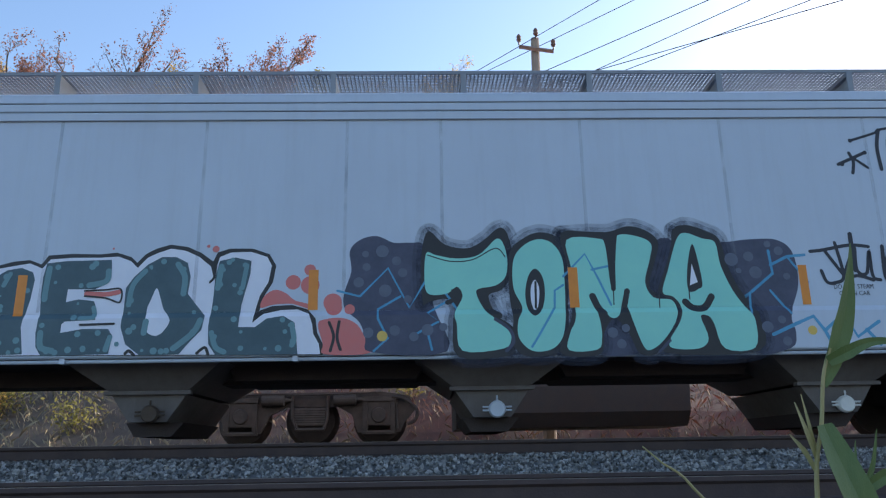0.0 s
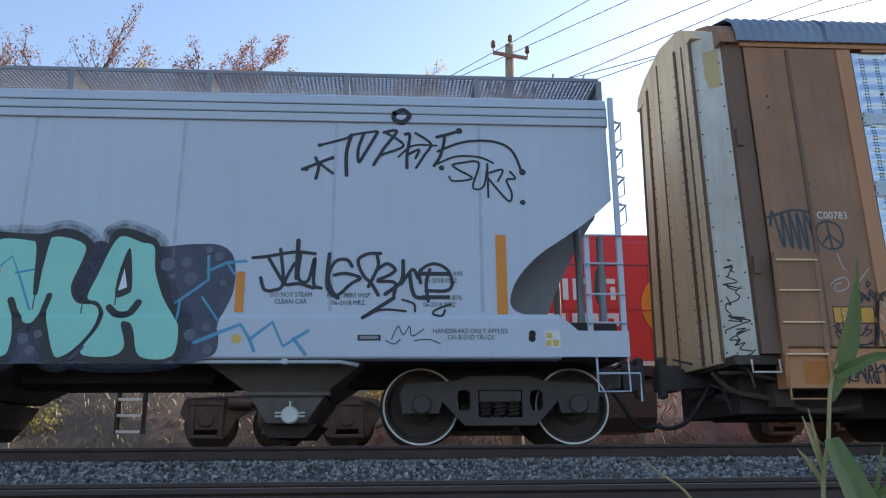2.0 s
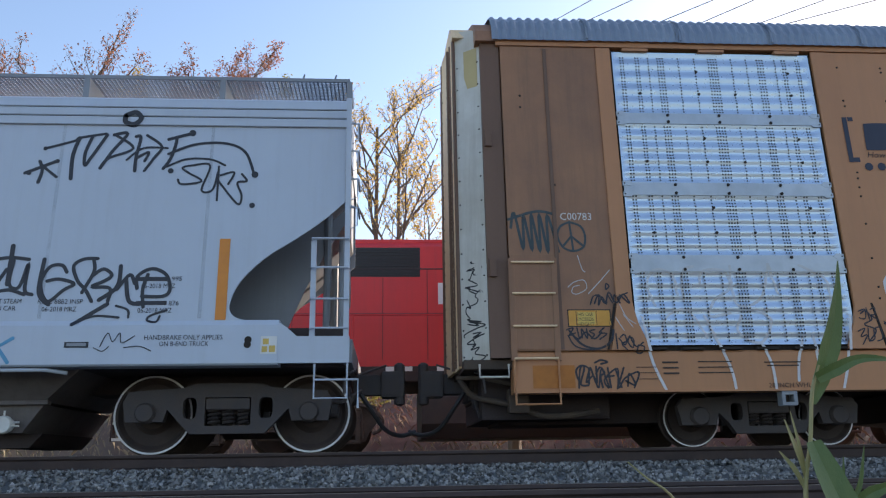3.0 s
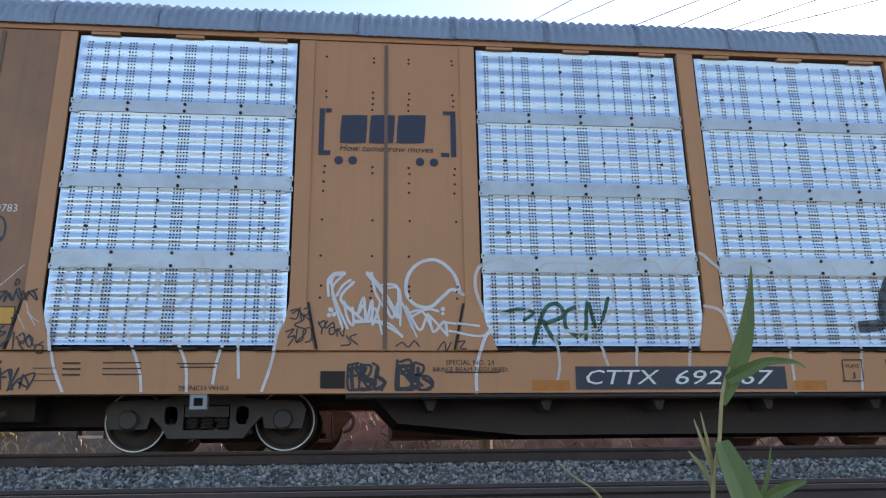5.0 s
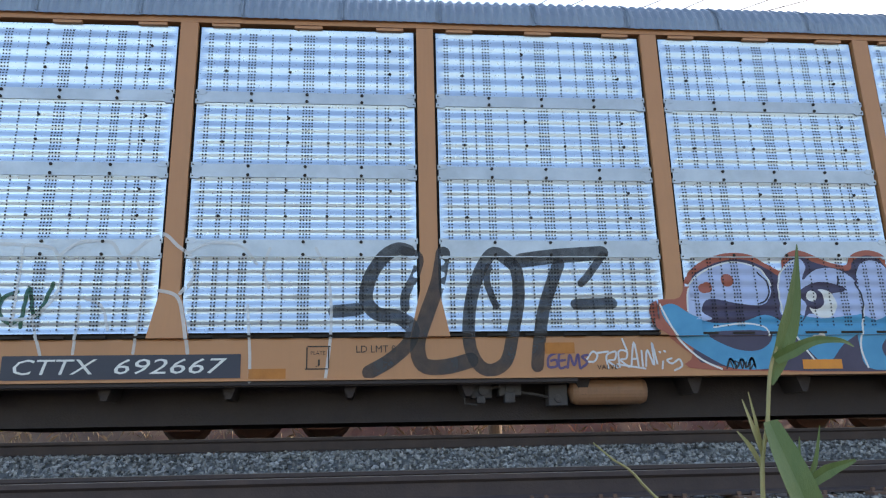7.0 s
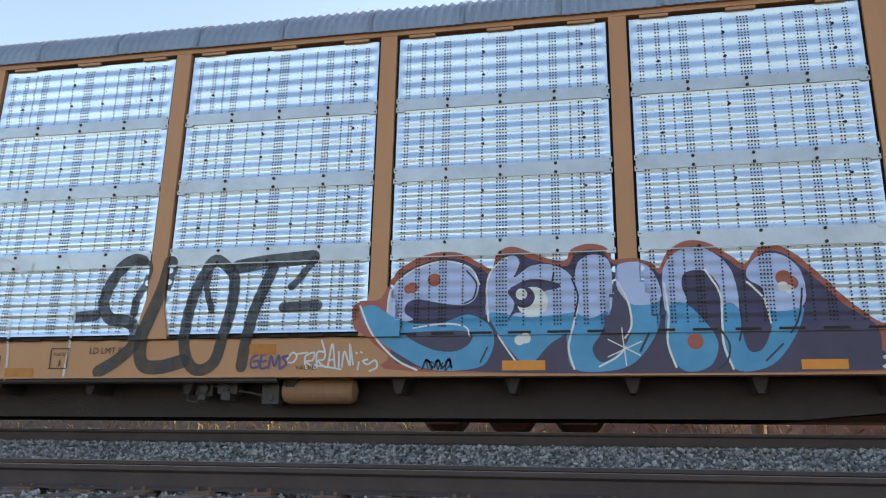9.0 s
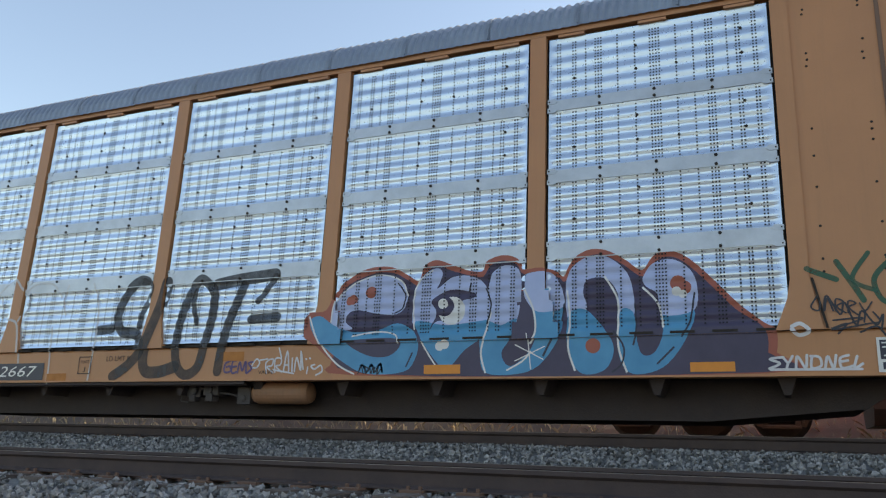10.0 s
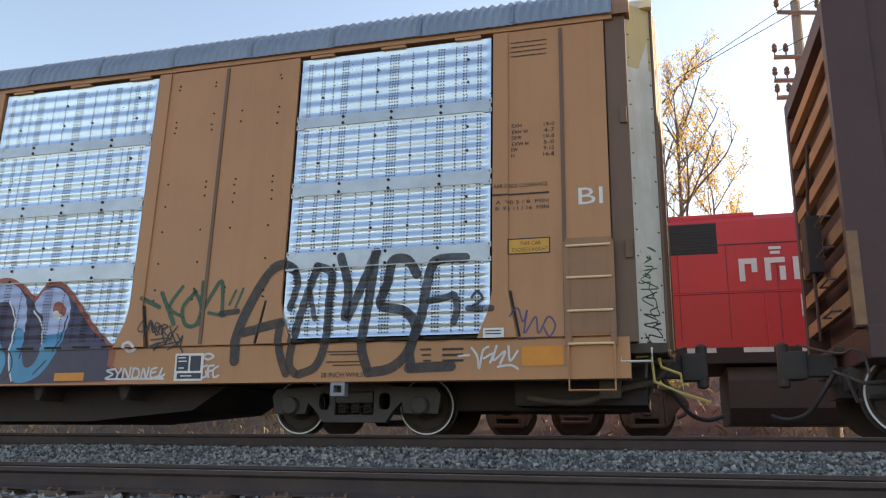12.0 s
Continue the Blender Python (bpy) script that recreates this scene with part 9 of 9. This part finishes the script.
def build_pole(x, y, top):
    """A timber utility pole with three crossarms, insulators and climbing ivy turned gold."""
    z0 = ground_height(x, y) - 0.2
    p = thing("utility_pole", (x, y, z0), "weathered wooden utility pole with crossarms and insulators", "utility pole")
    bm = bmesh.new()
    tube(bm, [(x - 0.1, y, z0), (x, y, top)], 0.165, 12, r_end=0.11)
    part("pole", bm, POLEWOOD, p)
    for z, w, dz in ((top - 0.39, 0.45, -0.14), (top - 1.55, 0.62, -0.11), (top - 2.15, 0.66, -0.11), (top - 2.57, 0.64, -0.07)):
        bm = bmesh.new()
        tube(bm, [(x - w, y - 0.17, z - dz / 2), (x + w, y - 0.17, z + dz / 2)], 0.06, 4)
        arm = part("crossarm", bm, POLEWOOD, p)
        ins = bmesh.new()
        for s in ((-1, 0, 1) if w < 0.6 else (-0.95, -0.55, 0.55, 0.95)):
            zz = z + dz / 2 * s + (0.30 if s == 0 else 0.05)
            tube(ins, [(x + s * w, y - 0.17, zz), (x + s * w, y - 0.17, zz + 0.12)], 0.02, 6)
            lathe(ins, [(zz + 0.10, 0.05), (zz + 0.15, 0.07), (zz + 0.19, 0.05), (zz + 0.23, 0.065), (zz + 0.27, 0.045), (zz + 0.30, 0.03)], (x + s * w, y - 0.17, 0), "z", 10)
        split_parts("insulator", ins, BROWN, arm, "brown glazed insulators")
    bm = bmesh.new()
    for s in (-1, 1):
        tube(bm, [(x + s * 0.18, y - 0.15, top - 3.4), (x + s * 0.34, y - 0.2, top - 4.1), (x + s * 0.16, y - 0.15, top - 4.9)], 0.018, 5)
        tube(bm, [(x + s * 0.36, y - 0.15, top - 3.5), (x + s * 0.33, y - 0.15, top - 4.15)], 0.03, 6)
    tube(bm, [(x - 0.34, y - 0.2, top - 4.1), (x + 0.34, y - 0.2, top - 4.1)], 0.03, 5)
    part("cutout_gear", bm, WIRE, p, "fuse cutouts and drop wires")
    rng = random.Random(4)
    v, f = leaf_cloud([(x + rng.uniform(-0.15, 0.15), y - 0.1 + rng.uniform(-0.1, 0.1), z) for z in np.linspace(3.0, 6.4, 40)], 900, 0.16, 0.06, rng)
    me = mesh_of("ivy", [tuple(Vector(q) - ORIGIN[p]) for q in v], f, LEAF_GOLD)
    o = new("ivy", me)
    o.parent = p
    tagged(o, "golden autumn creeper on the pole")


build_pole(3.06, 19.4, 10.48)


def build_wires():
    for x, z, rise, back in WIRES:
        bm = bmesh.new()
        a = Vector((x - back, 19.3 + back * 0.5, z - back * rise + back * 0.5 * (z - back * rise) / 19.3))
        far = Vector((x + 14.0, 19.3, z + 14.0 * rise + 0.15))
        b = Vector((far.x * 0.55, far.y * 0.55, far.z * 0.55 - 0.15))
        start = Vector((x, 19.3, z))
        pts = ([a] if back else []) + [start + (b - start) * f for f in np.linspace(0, 1.0, 9)]
        tube(bm, pts, 0.011, 4)
        single("power_line", bm, WIRE, tuple(start), "thin dark overhead power line", "power line", "power lines")


build_wires()
for x, y, top, m, n, ls, sd, lab, fi, ln in (
        (-11.0, 29.0, 16.7, LEAF_RED, 1900, 0.075, 3, "tall thin tree with a few russet leaves", 0.5, 0.0),
        (-15.2, 29.0, 16.0, LEAF_RED, 2000, 0.075, 5, "thin tree with sparse russet leaves", 0.5, 0.0),
        (-5.9, 29.0, 16.9, LEAF_RED, 4200, 0.078, 8, "autumn tree with a russet crown", 0.5, 0.0),
        (-12.9, 31.0, 15.0, LEAF_RED, 700, 0.07, 21, "slender bare tree behind the bank", 0.5, 0.0),
        (0.75, 31.0, 15.7, LEAF_GOLD, 2100, 0.07, 34, "sunlit tree with an airy golden crown", 0.4, 0.10),
        (-16.6, 28.6, 14.0, LEAF_GOLD, 5200, 0.075, 52, "low leafy tree behind the tracks", 0.25, 0.0),
        (-13.6, 28.2, 13.9, LEAF_RED, 5200, 0.075, 53, "low russet tree behind the tracks", 0.25, 0.0),
        (-9.3, 28.4, 14.1, LEAF_GOLD, 5200, 0.075, 57, "low golden tree behind the tracks", 0.25, 0.0),
        (-7.2, 28.0, 13.8, LEAF_RED, 5200, 0.075, 58, "low russet tree behind the tracks", 0.25, 0.0),
        (-4.4, 28.6, 14.0, LEAF_OLIVE, 5200, 0.075, 59, "low olive tree behind the tracks", 0.25, 0.0),
        (0.4, 29.0, 14.7, LEAF_GOLD, 1400, 0.075, 63, "thin golden tree behind the tracks", 0.4, 0.0),
        (2.0, 31.5, 11.4, LEAF_GOLD, 1900, 0.075, 36, "small golden tree beside a taller one", 0.3, 0.0),
        (-11.7, 26.5, 9.4, LEAF_GOLD, 9000, 0.085, 41, "small leafy golden tree on the bank", 0.1, 0.0),
        (-23.5, 31.0, 7.5, LEAF_OLIVE, 2600, 0.085, 71, "low olive tree on the bank", 0.2, 0.0)):
    build_tree(x, y, top, m, n, ls, sd, lab, fi, ln)


def build_bank():
    """Dry grass, fallen stalks and shrubs on the bank behind the tracks."""
    rng = random.Random(11)
    verts, faces = [], []
    for i in range(24000):
        x, y = rng.uniform(-34, 14), rng.choice((rng.uniform(12.6, 15.5), rng.uniform(19.0, 25.0)))
        z = ground_height(x, y)
        h = rng.uniform(0.03, 0.10) if y < 16 else rng.uniform(0.06, 0.34)
        lean = rng.gauss(0, 0.6)
        w = rng.uniform(0.003, 0.006) if y < 16 else rng.uniform(0.003, 0.007)
        k = len(verts)
        verts += [(x - w, y, z - 0.02), (x + w, y, z - 0.02), (x + h * lean * 0.5 + w * 0.6, y, z + h * 0.6), (x + h * lean, y + rng.gauss(0, 0.05), z + h * 0.8)]
        faces += [(k, k + 1, k + 2), (k, k + 2, k + 3)]
    tagged(new("dry_grass", mesh_of("dry_grass", verts, faces, STRAW)), "dry straw-coloured grass on the bank", "grass", kind="stuff")
    for i in range(26):
        x, y = rng.uniform(-30, 12), rng.uniform(20.5, 25)
        if i < 9:
            x = rng.uniform(-16, -8)
        z = ground_height(x, y) - 0.05
        r = rng.uniform(0.35, 0.75)
        m = rng.choice((LEAF_OLIVE, LEAF_GOLD, LEAF_OLIVE))
        s = thing("shrub", (x, y, z), "straggling autumn shrub on the bank", "shrub", "shrubs on the bank")
        bm = bmesh.new()
        tips = []
        for k in range(9):
            az = rng.uniform(0, 6.28)
            p = [Vector((x, y, z)), Vector((x + math.cos(az) * r * 0.4, y + math.sin(az) * r * 0.4, z + r * 0.8)), Vector((x + math.cos(az) * r, y + math.sin(az) * r, z + r * rng.uniform(1.2, 2.0)))]
            tube(bm, p, 0.014, 4, r_end=0.005, cap=False)
            tips += [p[1], p[2], p[1].lerp(p[2], 0.5)]
        part("stem", bm, BARK, s)
        v, f = leaf_cloud(tips, 420, 0.2, 0.055, rng)
        me = mesh_of("foliage", [tuple(Vector(q) - ORIGIN[s]) for q in v], f, m)
        o = new("foliage", me)
        o.parent = s


build_bank()


# ---- the reed close to the camera ----
def blade(bm, pts, widths, fold=0.25):
    """A leaf blade along points, with a folded midrib."""
    pts = [Vector(p) for p in smooth_path(pts, 5)]
    n = len(pts) - 1
    rows = []
    for i, p in enumerate(pts):
        w = float(np.interp(i / n, np.linspace(0, 1, len(widths)), widths)) / 2
        d = (pts[min(i + 1, n)] - pts[max(i - 1, 0)]).normalized()
        side = d.cross(Vector((0.25, -1, 0.1))).normalized()
        rows.append([bm.verts.new(p + side * w), bm.verts.new(p + Vector((0, fold * w, 0))), bm.verts.new(p - side * w)])
    for a, b in zip(rows, rows[1:]):
        bm.faces.new((a[0], a[1], b[1], b[0]))
        bm.faces.new((a[1], a[2], b[2], b[1]))
    r = bmesh.ops.extrude_face_region(bm, geom=bm.faces[:])
    bmesh.ops.translate(bm, verts=[v for v in r["geom"] if isinstance(v, bmesh.types.BMVert)], vec=(0, 0.0006, 0))
    bmesh.ops.recalc_face_normals(bm, faces=bm.faces)
    return bm


def build_reed():
    y = 1.15
    p = thing("reed", (0.60, y, -1.72), "green reed with pointed leaves beside the camera", "reed")
    bm = bmesh.new()
    tube(bm, smooth_path([(0.585, y, -1.72), (0.590, y, -0.9), (0.596, y, -0.35), (0.602, y, -0.19), (0.618, y, -0.12), (0.630, y, -0.05), (0.645, y, -0.01)], 5), 0.0045, 8, r_end=0.0025)
    part("stem", bm, REED_PALE, p, "pale green stem")
    for pts, w, m in (
            ([(0.630, y, -0.065), (0.652, y, -0.02), (0.676, y, 0.04), (0.690, y, 0.10), (0.697, y, 0.147)], (0.008, 0.026, 0.034, 0.024, 0.010, 0.0015), REED),
            ([(0.636, y - 0.01, -0.03), (0.660, y - 0.02, -0.018), (0.695, y - 0.02, -0.004), (0.735, y - 0.02, -0.004), (0.76, y - 0.01, -0.012)], (0.016, 0.020, 0.013, 0.007, 0.002), REED),
            ([(0.618, y - 0.01, -0.118), (0.629, y - 0.02, -0.16), (0.645, y - 0.03, -0.215), (0.675, y - 0.03, -0.30)], (0.026, 0.046, 0.054, 0.05), REED),
            ([(0.607, y, -0.17), (0.592, y - 0.01, -0.13), (0.579, y - 0.01, -0.087)], (0.007, 0.008, 0.0015), REED_PALE),
            ([(0.604, y, -0.185), (0.590, y, -0.155), (0.571, y, -0.131)], (0.007, 0.009, 0.0015), REED_PALE),
            ([(0.607, y, -0.165), (0.601, y, -0.12), (0.594, y, -0.075)], (0.006, 0.006, 0.001), REED_PALE),
            ([(0.66, y, -0.21), (0.682, y, -0.18), (0.697, y, -0.125)], (0.007, 0.009, 0.001), REED),
            ([(0.665, y, -0.21), (0.70, y, -0.19), (0.745, y, -0.175)], (0.016, 0.02, 0.004), REED),
            ([(0.655, y, -0.20), (0.66, y, -0.17), (0.664, y, -0.14)], (0.006, 0.006, 0.001), REED)):
        part("leaf", blade(bmesh.new(), pts, w), m, p)
    t = thing("dry_stalk", (0.60, 1.4, -1.7), "bent dry yellow grass stalk beside the camera", "grass stalk")
    bm = bmesh.new()
    tube(bm, smooth_path([(0.66, 1.4, -1.7), (0.64, 1.4, -0.9), (0.585, 1.4, -0.36), (0.50, 1.4, -0.212), (0.45, 1.4, -0.170), (0.419, 1.4, -0.143)], 5), 0.0045, 6, r_end=0.0012)
    part("stalk", bm, REED_PALE, t)
    return p, t


reed, stalk = build_reed()


scatter_stones("ballast", 30000, -15, 8.5, 7.28, 9.9, 0.034, "grey crushed stone ballast between the tracks")
scatter_stones("ballast", 9000, -12, 5, 4.3, 7.1, 0.036, "grey crushed stone ballast among the ties")


def motions():
    """The train rolls past; its wheels turn; the reed sways a little."""
    for ob, at, r in WALKERS:
        if at is None:
            o = ORIGIN[ob]
            walk(ob, [(t, pose(o.x + train_shift(t), o.y, o.z)) for t in (0, 1, 2, 3, 4, 5, 6, 7, 7.5, 8, 8.5, 9, 9.5, 10, 11, 12)])
        else:
            ts = [k * 4 / 30 for k in range(91)]
            walk(ob, [(t, pose(at.x, at.y, at.z, 0, math.degrees(train_shift(t) / r), 0)) for t in ts])
    sway = ((0.0, 0.002), (0.5, -0.010), (1.0, 0.001), (2.0, 0.009), (2.7, 0.008), (4.3, 0.003), (4.5, -0.010), (5.0, -0.022), (5.5, 0.0), (6.0, -0.008), (6.5, -0.011), (7.0, 0.0), (7.7, -0.001), (9.3, 0.004), (12.0, 0.0))
    for ob, dx0, k in ((reed, -0.055, 1.0), (stalk, -0.047, 0.7)):
        o = ORIGIN[ob]
        walk(ob, [(t, pose(o.x + dx0 + dx * k, o.y, o.z)) for t, dx in sway])


motions()
